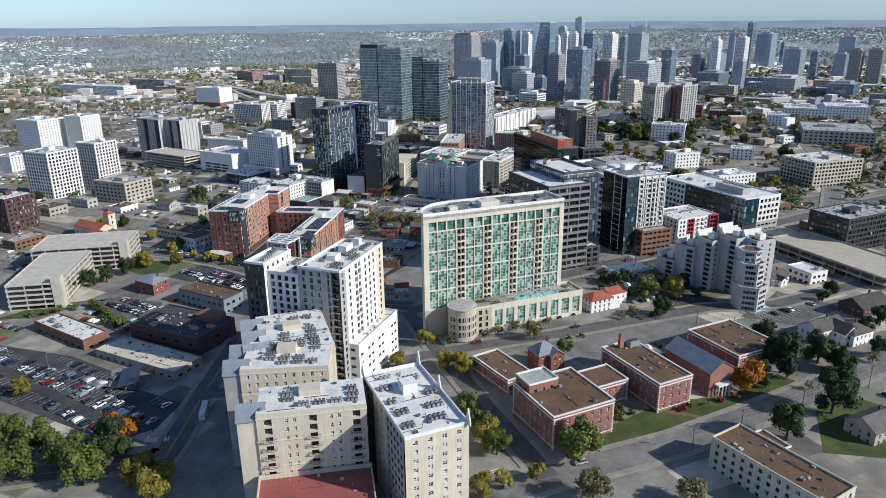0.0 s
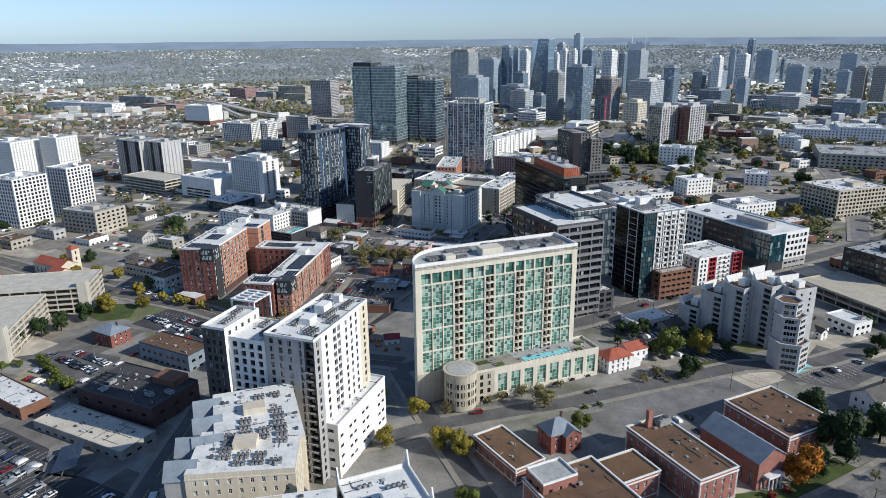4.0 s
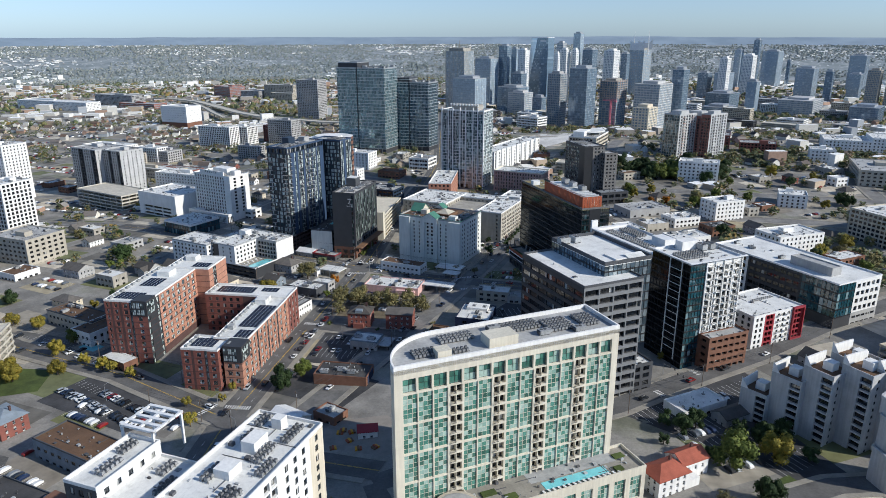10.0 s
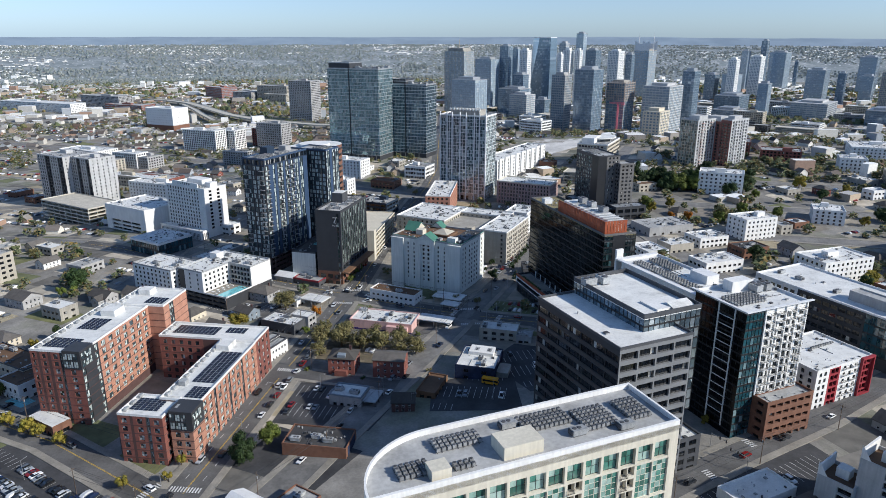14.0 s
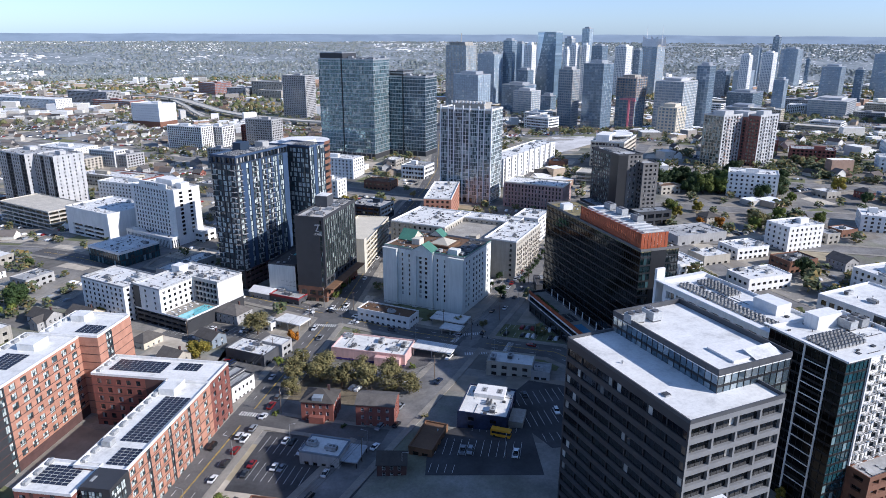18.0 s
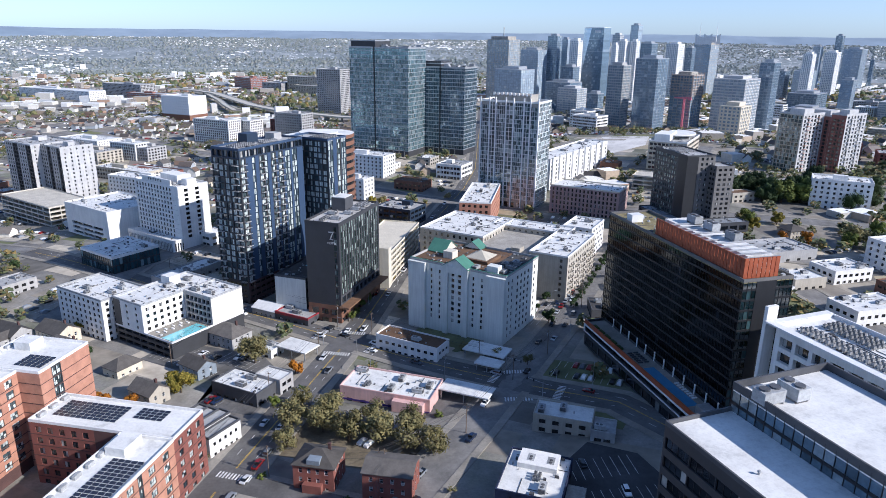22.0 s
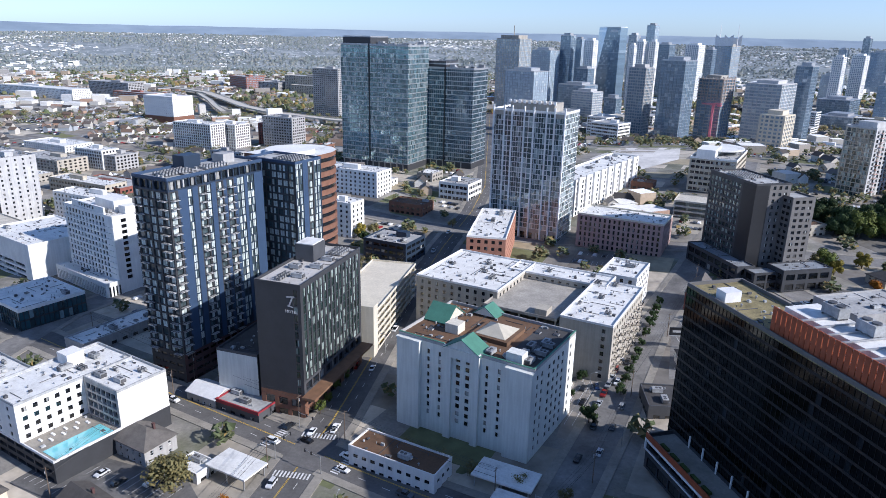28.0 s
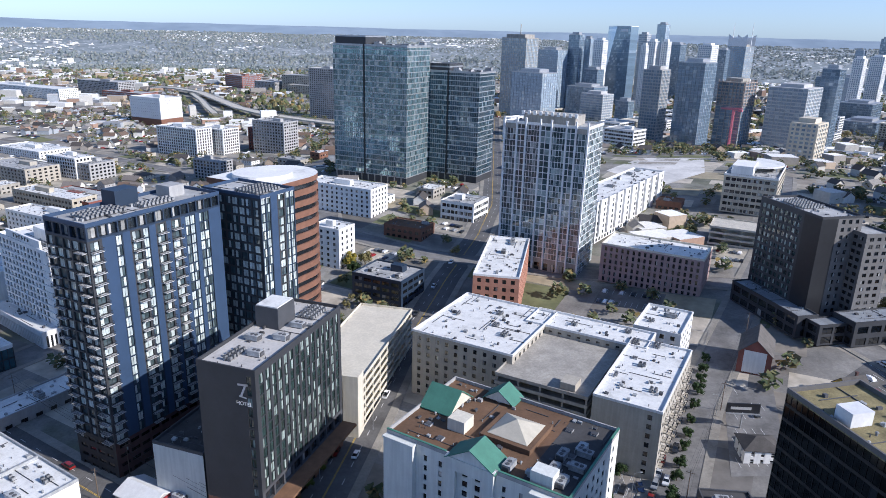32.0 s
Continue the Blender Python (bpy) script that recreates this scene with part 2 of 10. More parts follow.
M["tyre"] = surface("tyre", (0.02, 0.02, 0.02), 0.85, 0.2, 2, 8)
M["bark"] = surface("bark", (0.11, 0.085, 0.065), 0.95, 0.3, 1, 6)
M["wire"] = surface("wire", (0.06, 0.06, 0.06), 0.7, 0.1, 1, 3)
M["pole_wood"] = surface("pole_wood", (0.16, 0.12, 0.09), 0.9, 0.25, 1, 5)
M["glass"] = pane_glass("glass", "2b343c", 0.07, 0.2)
M["glass_dark"] = pane_glass("glass_dark", "171b20", 0.06, 0.06)
M["glass_bright"] = pane_glass("glass_bright", "39434a", 0.05, 0.45, blind_color=(0.62, 0.66, 0.64))
M["glass_green"] = pane_glass("glass_green", "5a8f80", 0.05, 0.4, blind_color=(0.42, 0.55, 0.49), low=0.4)
M["glass_mint"] = pane_glass("glass_mint", "3b4f4c", 0.06, 0.35, blind_color=(0.42, 0.50, 0.46))
M["condo_glass"] = pane_glass("condo_glass", "5a6d70", 0.07, 0.3, island=True, blind_color=(0.46, 0.54, 0.53), metal=0.1)
M["sky_roof"] = surface("sky_roof", (0.50, 0.46, 0.37), 0.6, 0.12, 0.4, 2)
M["glass_teal"] = pane_glass("glass_teal", "2c5560", 0.06, 0.1, island=True, blind_color=(0.30, 0.42, 0.44))
M["curtain_blue"] = pane_glass("curtain_blue", "8fb4bd", 0.05, 0.2, island=True, blind_color=(0.55, 0.66, 0.67), metal=0.62)
M["curtain_dark"] = pane_glass("curtain_dark", "4f7080", 0.05, 0.12, island=True, blind_color=(0.40, 0.50, 0.54), metal=0.5)
M["curtain_grey"] = pane_glass("curtain_grey", "8296a2", 0.08, 0.3, island=True, blind_color=(0.5, 0.55, 0.56), metal=0.6)
M["curtain_black"] = pane_glass("curtain_black", "08090b", 0.1, 0.03, island=True, blind_color=(0.03, 0.034, 0.04), gloss=0.3)
M["car_paint"] = palette("car_paint", ["d8d9d9", "c9cbcd", "1c1d20", "2b2e33", "85898e", "5b6066", "e6e6e4", "7c1f1f", "1d2c4a", "f0f0ee", "a7abb0", "3a3c3f"], 0.25, island=False, vary=0.05, spec=0.7)
M["car_glass"] = surface("car_glass", (0.015, 0.018, 0.022), 0.08, 0.1, 1, 3, spec=0.8)
M["far_house_wall"] = palette("far_house_wall", ["d6d3ca", "b9b5ac", "b3a28e", "e2e0da", "9a948c", "a58a78", "c9c6be", "a3a8ad"], 0.9)
M["far_roof"] = palette("far_roof", ["4b4744", "5d5550", "77706a", "3c3a3a", "6b5a4e", "8a8681"], 0.9)


def leaves(name, colors):
    m, nt, b = nodes_of(name)
    g = nt.nodes.new("ShaderNodeNewGeometry")
    o = nt.nodes.new("ShaderNodeObjectInfo")
    c = ramp(nt, g.outputs["Random Per Island"], [(i / (len(colors) - 1), srgb(x)) for i, x in enumerate(colors)])
    c = mixed(nt, "MULTIPLY", 1.0, c, ramp(nt, o.outputs["Random"], [(0, grey(0.7)), (1, grey(1.15))]))
    nt.links.new(c, b.inputs["Base Color"])
    b.inputs["Roughness"].default_value = 0.75
    b.inputs["Specular IOR Level"].default_value = 0.25
    b.inputs["Subsurface Weight"].default_value = 0.0
    return m


M["leaf_green"] = leaves("leaf_green", ["414d20", "56622a", "6d7436", "4b5825"])
M["leaf_dark"] = leaves("leaf_dark", ["26351c", "324424", "40502c"])
M["leaf_yellow"] = leaves("leaf_yellow", ["7b7230", "8f7e30", "686a2c", "a08c3a"])
M["leaf_orange"] = leaves("leaf_orange", ["9a6118", "b5761c", "7d4a16", "a86a20"])
M["leaf_brown"] = leaves("leaf_brown", ["74704a", "857a50", "646443", "7d754c"])

M["leaf_red"] = leaves("leaf_red", ["7a1f2a", "8c2c30", "5e2a22"])
M["pink_wall"] = surface("pink_wall", "d9b3ad", 0.85, 0.12, 0.2, 2, stain=0.1)
M["purple_trim"] = surface("purple_trim", "4a3a78", 0.8, 0.15, 0.4, 2)
M["mural_blue"] = surface("mural_blue", "2a3550", 0.85, 0.5, 0.3, 1.0)
M["yellow_wall"] = surface("yellow_wall", "c9a95c", 0.85, 0.15, 0.3, 2)
M["bus_yellow"] = surface("bus_yellow", "d49a24", 0.5, 0.12, 0.5, 2)
# skyline glass: pale, matt base colours that include the haze before the towers
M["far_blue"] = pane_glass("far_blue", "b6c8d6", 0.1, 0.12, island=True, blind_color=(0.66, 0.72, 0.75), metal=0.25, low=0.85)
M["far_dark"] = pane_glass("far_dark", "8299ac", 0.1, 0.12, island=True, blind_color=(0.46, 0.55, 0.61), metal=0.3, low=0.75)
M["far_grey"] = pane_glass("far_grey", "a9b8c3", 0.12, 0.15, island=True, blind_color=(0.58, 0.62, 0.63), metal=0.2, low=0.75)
M["patch"] = palette("patch", ["8a8378", "9c9588", "75716b", "b0a898", "6d7150", "c0b7a6", "8f887c", "757650", "a3987f", "7f7b74", "6b6862", "bdb3a2"], 0.95, vary=0.35, scale=0.12)
M["garage_pink"] = surface("garage_pink", "a58d88", 0.9, 0.2, 0.3, 3)
M["salmon"] = surface("salmon", "b0806c", 0.9, 0.2, 0.3, 4)
M["dark_grey"] = surface("dark_grey", (0.14, 0.135, 0.13), 0.7, 0.15, 0.2, 2)
M["grey_white"] = surface("grey_white", (0.50, 0.50, 0.495), 0.8, 0.15, 0.15, 1.5, stain=0.12)
M["office_grey"] = surface("office_grey", (0.20, 0.205, 0.21), 0.6, 0.12, 0.2, 1.5)
M["red_membrane"] = surface("red_membrane", "9a5650", 0.85, 0.15, 0.2, 2)
M["curtain_teal"] = pane_glass("curtain_teal", "12262a", 0.06, 0.1, island=True, blind_color=(0.06, 0.12, 0.13))
M["worn_road"] = surface("worn_road", (0.215, 0.208, 0.197), 0.92, 0.4, 0.09, 0.7)
M["pale_concrete"] = surface("pale_concrete", "c9c3b5", 0.85, 0.18, 0.2, 2.0, stain=0.15)

# ---- building kit ----
def smooth(a, b, v):
    v = min(max((v - a) / (b - a), 0.0), 1.0)
    return v * v * (3 - 2 * v)


def land(x, y):
    """The height of the ground: a low rise under the towers, falling to the river plain."""
    near = 1 - smooth(1080, 1500, y)
    rise = 18.0 * smooth(640, 1000, y) * (1 - smooth(-300, -460, x))
    west = 12.0 * smooth(-360, -560, x) * smooth(500, 650, y)
    return (rise - west - 8.0 * smooth(10, -150, x) + 2.0 * smooth(60, 200, x) * (1 - smooth(380, 520, y))) * near - 17.0 * (1 - near)


class Bag:
    """Collects faces for one mesh."""

    def __init__(self):
        self.v, self.f, self.m = [], [], []

    def quad(self, a, b, c, d, mat=0):
        n = len(self.v)
        self.v += [a, b, c, d]
        self.f.append((n, n + 1, n + 2, n + 3))
        self.m.append(mat)

    def poly(self, pts, mat=0):
        n = len(self.v)
        self.v += list(pts)
        self.f.append(tuple(range(n, n + len(pts))))
        self.m.append(mat)

    def box(self, x0, y0, z0, x1, y1, z1, mat=0, bottom=True):
        n = len(self.v)
        self.v += [(x0, y0, z0), (x1, y0, z0), (x1, y1, z0), (x0, y1, z0), (x0, y0, z1), (x1, y0, z1), (x1, y1, z1), (x0, y1, z1)]
        fs = [(4, 5, 6, 7), (0, 1, 5, 4), (1, 2, 6, 5), (2, 3, 7, 6), (3, 0, 4, 7)] + ([(3, 2, 1, 0)] if bottom else [])
        self.f += [tuple(n + i for i in q) for q in fs]
        self.m += [mat] * len(fs)

    def prism(self, pts, z0, z1, mat=0, top=None):
        """An upright prism over a polygon that runs counter-clockwise."""
        n, k = len(self.v), len(pts)
        self.v += [(x, y, z0) for x, y in pts] + [(x, y, z1) for x, y in pts]
        for i in range(k):
            j = (i + 1) % k
            self.f.append((n + i, n + j, n + k + j, n + k + i))
            self.m.append(mat)
        self.f.append(tuple(range(n + k, n + 2 * k)))
        self.m.append(mat if top is None else top)

    def tube(self, x, y, z0, z1, r0, r1=None, k=8, mat=0):
        r1 = r0 if r1 is None else r1
        n = len(self.v)
        for r, z in ((r0, z0), (r1, z1)):
            self.v += [(x + r * math.cos(2 * math.pi * i / k), y + r * math.sin(2 * math.pi * i / k), z) for i in range(k)]
        for i in range(k):
            j = (i + 1) % k
            self.f.append((n + i, n + j, n + k + j, n + k + i))
            self.m.append(mat)
        self.f.append(tuple(range(n + k, n + 2 * k)))
        self.m.append(mat)

    def beam(self, a, b, r, mat=0):
        """A square bar from a to b."""
        a, b = Vector(a), Vector(b)
        d = (b - a).normalized()
        s = d.cross(Vector((0, 0, 1)))
        s = Vector((1, 0, 0)) if s.length < 1e-3 else s.normalized()
        t = s.cross(d) * r
        s = s * r
        p = [a - s - t, a + s - t, a + s + t, a - s + t, b - s - t, b + s - t, b + s + t, b - s + t]
        n = len(self.v)
        self.v += [tuple(q) for q in p]
        self.f += [tuple(n + i for i in q) for q in ((0, 1, 5, 4), (1, 2, 6, 5), (2, 3, 7, 6), (3, 0, 4, 7), (3, 2, 1, 0), (4, 5, 6, 7))]
        self.m += [mat] * 6

    def mesh(self, name, *mats):
        me = bpy.data.meshes.new(name)
        me.from_pydata(self.v, [], self.f)
        for m in mats:
            me.materials.append(M[m] if isinstance(m, str) else m)
        if len(mats) > 1:
            me.polygons.foreach_set("material_index", self.m)
        me.update()
        return me


def part(name, data, parent, m=None, label=""):
    """One mesh under a thing or under a part."""
    ob = new(name, data)
    ob.parent = parent
    if m is not None:
        ob.matrix_basis = m
    if label:
        ob["label"] = label
    return ob


def thing(name, label, category, x, y, ang=0.0, z=None, group="", kind=""):
    ob = new(name)
    ob.empty_display_size = 2
    ob.matrix_basis = pose(x, y, land(x, y) if z is None else z, 0, 0, ang)
    return tagged(ob, label, category, group, kind)


SIDES = ("front", "right", "back", "left")


def frame_of(side, w, d):
    """Length of a side and a function from (along, inward, up) to the building's own axes; and the turn of things set in it."""
    if side == "front":
        return w, lambda s, o, z: (-w / 2 + s, -d / 2 + o, z), 0
    if side == "right":
        return d, lambda s, o, z: (w / 2 - o, -d / 2 + s, z), 90
    if side == "back":
        return w, lambda s, o, z: (w / 2 - s, d / 2 - o, z), 180
    return d, lambda s, o, z: (-w / 2 + o, d / 2 - s, z), 270


PANES = {}


def pane_mesh(ww, wh, glass, bar, mull, rail):
    """A window: frame bars round dark glass, with mullions and rails."""
    key = (round(ww, 2), round(wh, 2), glass, bar, mull, rail)
    if key not in PANES:
        b = Bag()
        t = min(0.09, ww * 0.09)
        for i in range(mull + 1):
            for j in range(rail + 1):
                x0, x1, z0, z1 = -ww / 2 + ww * i / (mull + 1), -ww / 2 + ww * (i + 1) / (mull + 1), wh * j / (rail + 1), wh * (j + 1) / (rail + 1)
                e = 0.006 * ((i * 7 + j * 5) % 3 - 1)
                b.quad((x0, 0.06 + e, z0), (x1, 0.06 - e, z0), (x1, 0.06, z1), (x0, 0.06 + e, z1), 0)
        b.box(-ww / 2, 0, 0, -ww / 2 + t, 0.08, wh, 1)
        b.box(ww / 2 - t, 0, 0, ww / 2, 0.08, wh, 1)
        b.box(-ww / 2, 0, 0, ww / 2, 0.08, t, 1)
        b.box(-ww / 2, 0, wh - t, ww / 2, 0.08, wh, 1)
        for i in range(mull):
            x = -ww / 2 + ww * (i + 1) / (mull + 1)
            b.box(x - t / 2, 0.01, 0, x + t / 2, 0.08, wh, 1)
        for i in range(rail):
            z = wh * (i + 1) / (rail + 1)
            b.box(-ww / 2, 0.015, z - t / 2, ww / 2, 0.08, z + t / 2, 1)
        PANES[key] = b.mesh("window", glass, bar)
    return PANES[key]


class Style:
    """How a side of a building is made up."""

    def __init__(self, wall, glass="glass", floor=3.2, bay=3.4, ww=1.7, wh=1.9, sill=0.7, deep=0.25, base=0.0, top=0.8, bar="black_metal", mull=1, rail=0, kind="punched", end=1.0, skip=(), pattern=None):
        self.wall, self.glass, self.floor, self.bay, self.ww, self.wh, self.sill, self.deep = wall, glass, floor, bay, ww, wh, sill, deep
        self.base, self.top, self.bar, self.mull, self.rail, self.kind, self.end, self.skip, self.pattern = base, top, bar, mull, rail, kind, end, skip, pattern


def punched(b, panes, side, w, d, z0, z1, st, s_from=0.0, s_to=None):
    """A wall with openings cut through it and a window in each, on a stretch of a side."""
    length, at, turn = frame_of(side, w, d)
    s_to = length if s_to is None else s_to
    zb, zt = z0 + st.base, z1 - st.top
    nf = max(1, round((zt - zb) / st.floor))
    fh = (zt - zb) / nf
    nb = max(1, round((s_to - s_from - 2 * st.end) / st.bay))
    bw = (s_to - s_from - 2 * st.end) / nb
    ww, wh = min(st.ww, bw - 0.15), min(st.wh, fh - 0.2)
    sill = min(st.sill, fh - wh - 0.05)
    q = lambda s0, s1, a0, a1: b.quad(at(s0, 0, a0), at(s1, 0, a0), at(s1, 0, a1), at(s0, 0, a1))
    if st.base > 0.05:
        q(s_from, s_to, z0, zb)
    if st.top > 0.02:
        q(s_from, s_to, zt, z1)
    o = st.deep
    for i in range(nf):
        a = zb + i * fh
        h0, h1 = a + sill, a + sill + wh
        q(s_from, s_to, a, h0)
        q(s_from, s_to, h1, a + fh)
        last = s_from
        for j in range(nb):
            if st.pattern and st.pattern[i % len(st.pattern)][j % len(st.pattern[i % len(st.pattern)])] == "-":
                continue
            s0 = s_from + st.end + j * bw + (bw - ww) / 2
            s1 = s0 + ww
            q(last, s0, h0, h1)
            last = s1
            b.quad(at(s0, 0, h0), at(s1, 0, h0), at(s1, o, h0), at(s0, o, h0))
            b.quad(at(s0, o, h1), at(s1, o, h1), at(s1, 0, h1), at(s0, 0, h1))
            b.quad(at(s0, 0, h0), at(s0, o, h0), at(s0, o, h1), at(s0, 0, h1))
            b.quad(at(s1, o, h0), at(s1, 0, h0), at(s1, 0, h1), at(s1, o, h1))
            panes.append((pane_mesh(ww, wh, st.glass, st.bar, st.mull, st.rail), Matrix.Translation(at((s0 + s1) / 2, o - 0.06, h0)) @ pose(0, 0, 0, 0, 0, turn)))
        q(last, s_to, h0, h1)


def curtain(parent, side, w, d, z0, z1, glass, bar, floor=3.8, bay=1.6, proud=0.12, wide=0.08, spandrel=0.0, rng=None, s_from=0.0, s_to=None, pool=None):
    """A glass wall: a pane in each cell, very slightly out of true, behind a grid of bars."""
    whole, at0, turn = frame_of(side, w, d)
    length = (whole if s_to is None else s_to) - s_from
    at = lambda s, o, z: at0(s + s_from, o, z)
    nf, nb = max(1, round((z1 - z0) / floor)), max(1, round(length / bay))
    fh, bw = (z1 - z0) / nf, length / nb
    g, k = pool.setdefault((glass, bar), (Bag(), Bag())) if pool is not None else (Bag(), Bag())
    r = rng or random
    for i in range(nf):
        for j in range(nb):
            e = [r.uniform(0, 0.012) for _ in range(4)]
            a, c = z0 + i * fh, z0 + (i + 1) * fh
            g.quad(at(j * bw, 0.1 + e[0], a), at((j + 1) * bw, 0.1 + e[1], a), at((j + 1) * bw, 0.1 + e[2], c), at(j * bw, 0.1 + e[3], c))

    def bar_box(s0, s1, a0, a1, o0, o1):
        p, r2 = at(s0, o0, a0), at(s1, o1, a1)
        k.box(min(p[0], r2[0]), min(p[1], r2[1]), a0, max(p[0], r2[0]), max(p[1], r2[1]), a1)
    for j in range(nb + 1):
        s = min(max(j * bw, wide / 2), length - wide / 2)
        bar_box(s - wide / 2, s + wide / 2, z0, z1, 0.1 - proud, 0.14)
    for i in range(nf + 1):
        a = z0 + i * fh
        bar_box(0, length, a, min(a + max(wide, spandrel), z1 + 0.05), 0.1 - proud * 0.6, 0.14)
    if pool is None:
        hang_glass(parent, {(glass, bar): (g, k)})


def hang_glass(parent, pool):
    """The gathered glass and bars of a volume, as one part each."""
    for (glass, bar), (g, k) in pool.items():
        part("glazing", g.mesh("glazing", glass), parent)
        part("mullion_grid", k.mesh("mullion_grid", bar), parent)


def decks(parent, w, d, z0, z1, mat, floor=3.2, band=1.15, inset=0.0, back="dark_roof"):
    """An open parking garage: slabs, edge bands, columns and a core."""
    n = max(1, round((z1 - z0) / floor))
    fh = (z1 - z0) / n
    for i in range(n + 1):
        z = z0 + i * fh
        b = Bag()
        if i:
            b.box(-w / 2 + 0.3, -d / 2 + 0.3, z - 0.3, w / 2 - 0.3, d / 2 - 0.3, z)
        t = 0.25
        for x0, y0, x1, y1 in ((-w / 2, -d / 2, w / 2, -d / 2 + t), (-w / 2, d / 2 - t, w / 2, d / 2), (-w / 2, -d / 2 + t, -w / 2 + t, d / 2 - t), (w / 2 - t, -d / 2 + t, w / 2, d / 2 - t)):
            b.box(x0, y0, z - 0.35, x1, y1, z + band - 0.35)
        part("deck", b.mesh("deck", mat), parent)
    c = Bag()
    for k in range(max(2, round(w / 9)) + 1):
        x = -w / 2 + 0.6 + (w - 1.2) * k / max(2, round(w / 9))
        for y in (-d / 2 + 0.6, d / 2 - 0.6):
            c.box(x - 0.3, y - 0.25, z0, x + 0.3, y + 0.25, z1)
    for k in range(1, max(2, round(d / 9))):
        y = -d / 2 + 0.6 + (d - 1.2) * k / max(2, round(d / 9))
        for x in (-w / 2 + 0.6, w / 2 - 0.6):
            c.box(x - 0.25, y - 0.3, z0, x + 0.25, y + 0.3, z1)
    c.box(-w * 0.3, -d * 0.28, z0, w * 0.3, d * 0.28, z1 - 0.4)
    part("columns", c.mesh("columns", mat), parent)


def roof_fittings(parent, w, d, z):
    """Curbs, conduits, pipes and small boxes strewn over a roof."""
    r = random.Random(int(w * 31 + d * 17))
    b = Bag()
    for _ in range(min(90, int(w * d / 20))):
        x, y = r.uniform(-w / 2 + 1.2, w / 2 - 1.2), r.uniform(-d / 2 + 1.2, d / 2 - 1.2)
        k = r.random()
        if k < 0.4:
            b.tube(x, y, z, z + r.uniform(0.3, 0.8), 0.12, 0.12, 6, r.randrange(2))
        elif k < 0.85:
            e, f, h = r.uniform(0.2, 0.7), r.uniform(0.2, 0.7), r.uniform(0.2, 0.9)
            b.box(x - e, y - f, z, x + e, y + f, z + h, r.randrange(2), False)
        else:
            e = r.uniform(1.5, 6)
            if r.random() < 0.5:
                b.box(max(x - e, -w / 2 + 0.6), y, z + 0.04, min(x + e, w / 2 - 0.6), y + 0.16, z + 0.2, 1, False)
            else:
                b.box(x, max(y - e, -d / 2 + 0.6), z + 0.04, x + 0.16, min(y + e, d / 2 - 0.6), z + 0.2, 1, False)
    part("rooftop_clutter", b.mesh("rooftop_clutter", "unit_grey", "unit_dark"), parent)["kind"] = "stuff"


def roof_slab(parent, w, d, z, mat, parapet=0.9, rim="white_wall", thick=0.35, cap=None, bare=False):
    """The flat roof with its parapet."""
    b = Bag()
    top = z - parapet + 0.05 if parapet > 0.45 else z - 0.02
    b.box(-w / 2 + 0.05, -d / 2 + 0.05, top - 0.4, w / 2 - 0.05, d / 2 - 0.05, top)
    part("roof", b.mesh("roof", mat), parent)
    if w * d > 230 and not bare:
        roof_fittings(parent, w, d, top)
    if parapet > 0.45:
        r = Bag()
        t = thick
        zz = z - parapet
        e = 0.04
        for x0, y0, x1, y1 in ((-w / 2 - e, -d / 2 - e, w / 2 + e, -d / 2 + t), (-w / 2 - e, d / 2 - t, w / 2 + e, d / 2 + e), (-w / 2 - e, -d / 2 + t, -w / 2 + t, d / 2 - t), (w / 2 - t, -d / 2 + t, w / 2 + e, d / 2 - t)):
            r.box(x0, y0, zz, x1, y1, z + 0.06)
        part("parapet", r.mesh("parapet", cap or rim), parent)


def flat_roof_at(parent, w, d, z, mat, rim, parapet=0.9):
    """A roof whose parapet rises above z."""
    roof_slab(parent, w, d, z + parapet, mat, parapet, rim)


UNIT_MESH = {}


def unit_mesh(kind):
    if kind not in UNIT_MESH:
        b = Bag()
        if kind == "condenser":
            b.box(-0.45, -0.45, 0.12, 0.45, 0.45, 0.95)
            b.tube(0, 0, 0.95, 1.02, 0.36, 0.36, 10, 1)
            b.box(-0.4, -0.4, 0, -0.3, 0.4, 0.12)
            b.box(0.3, -0.4, 0, 0.4, 0.4, 0.12)
        elif kind == "pack":
            b.box(-1.9, -1.1, 0.25, 1.9, 1.1, 1.7)
            b.box(-2.2, -0.9, 0.35, -1.9, 0.9, 1.45, 1)
            b.box(1.9, -0.7, 0.5, 2.6, 0.7, 1.3)
            for x in (-1.0, 0.3):
                b.tube(x, 0, 1.7, 1.82, 0.55, 0.5, 12, 1)
            b.box(-1.7, -1.0, 0, 1.7, -0.8, 0.25, 1)
            b.box(-1.7, 0.8, 0, 1.7, 1.0, 0.25, 1)
        elif kind == "vent":
            b.tube(0, 0, 0, 0.6, 0.22, 0.22, 8)
            b.tube(0, 0, 0.6, 0.85, 0.38, 0.2, 8)
        elif kind == "hatch":
            b.box(-0.9, -0.9, 0, 0.9, 0.9, 0.45)
            b.box(-0.8, -0.8, 0.45, 0.8, 0.8, 0.55, 1)
        elif kind == "cooler":
            b.box(-2.6, -1.6, 0.5, 2.6, 1.6, 3.0)
            for x in (-1.3, 1.3):
                b.tube(x, 0, 3.0, 3.35, 1.05, 1.0, 14, 1)
            for x in (-2.3, 2.3):
                b.box(x - 0.12, -1.5, 0, x + 0.12, 1.5, 0.5, 1)
        UNIT_MESH[kind] = b.mesh(kind, "unit_grey", "unit_dark")
    return UNIT_MESH[kind]


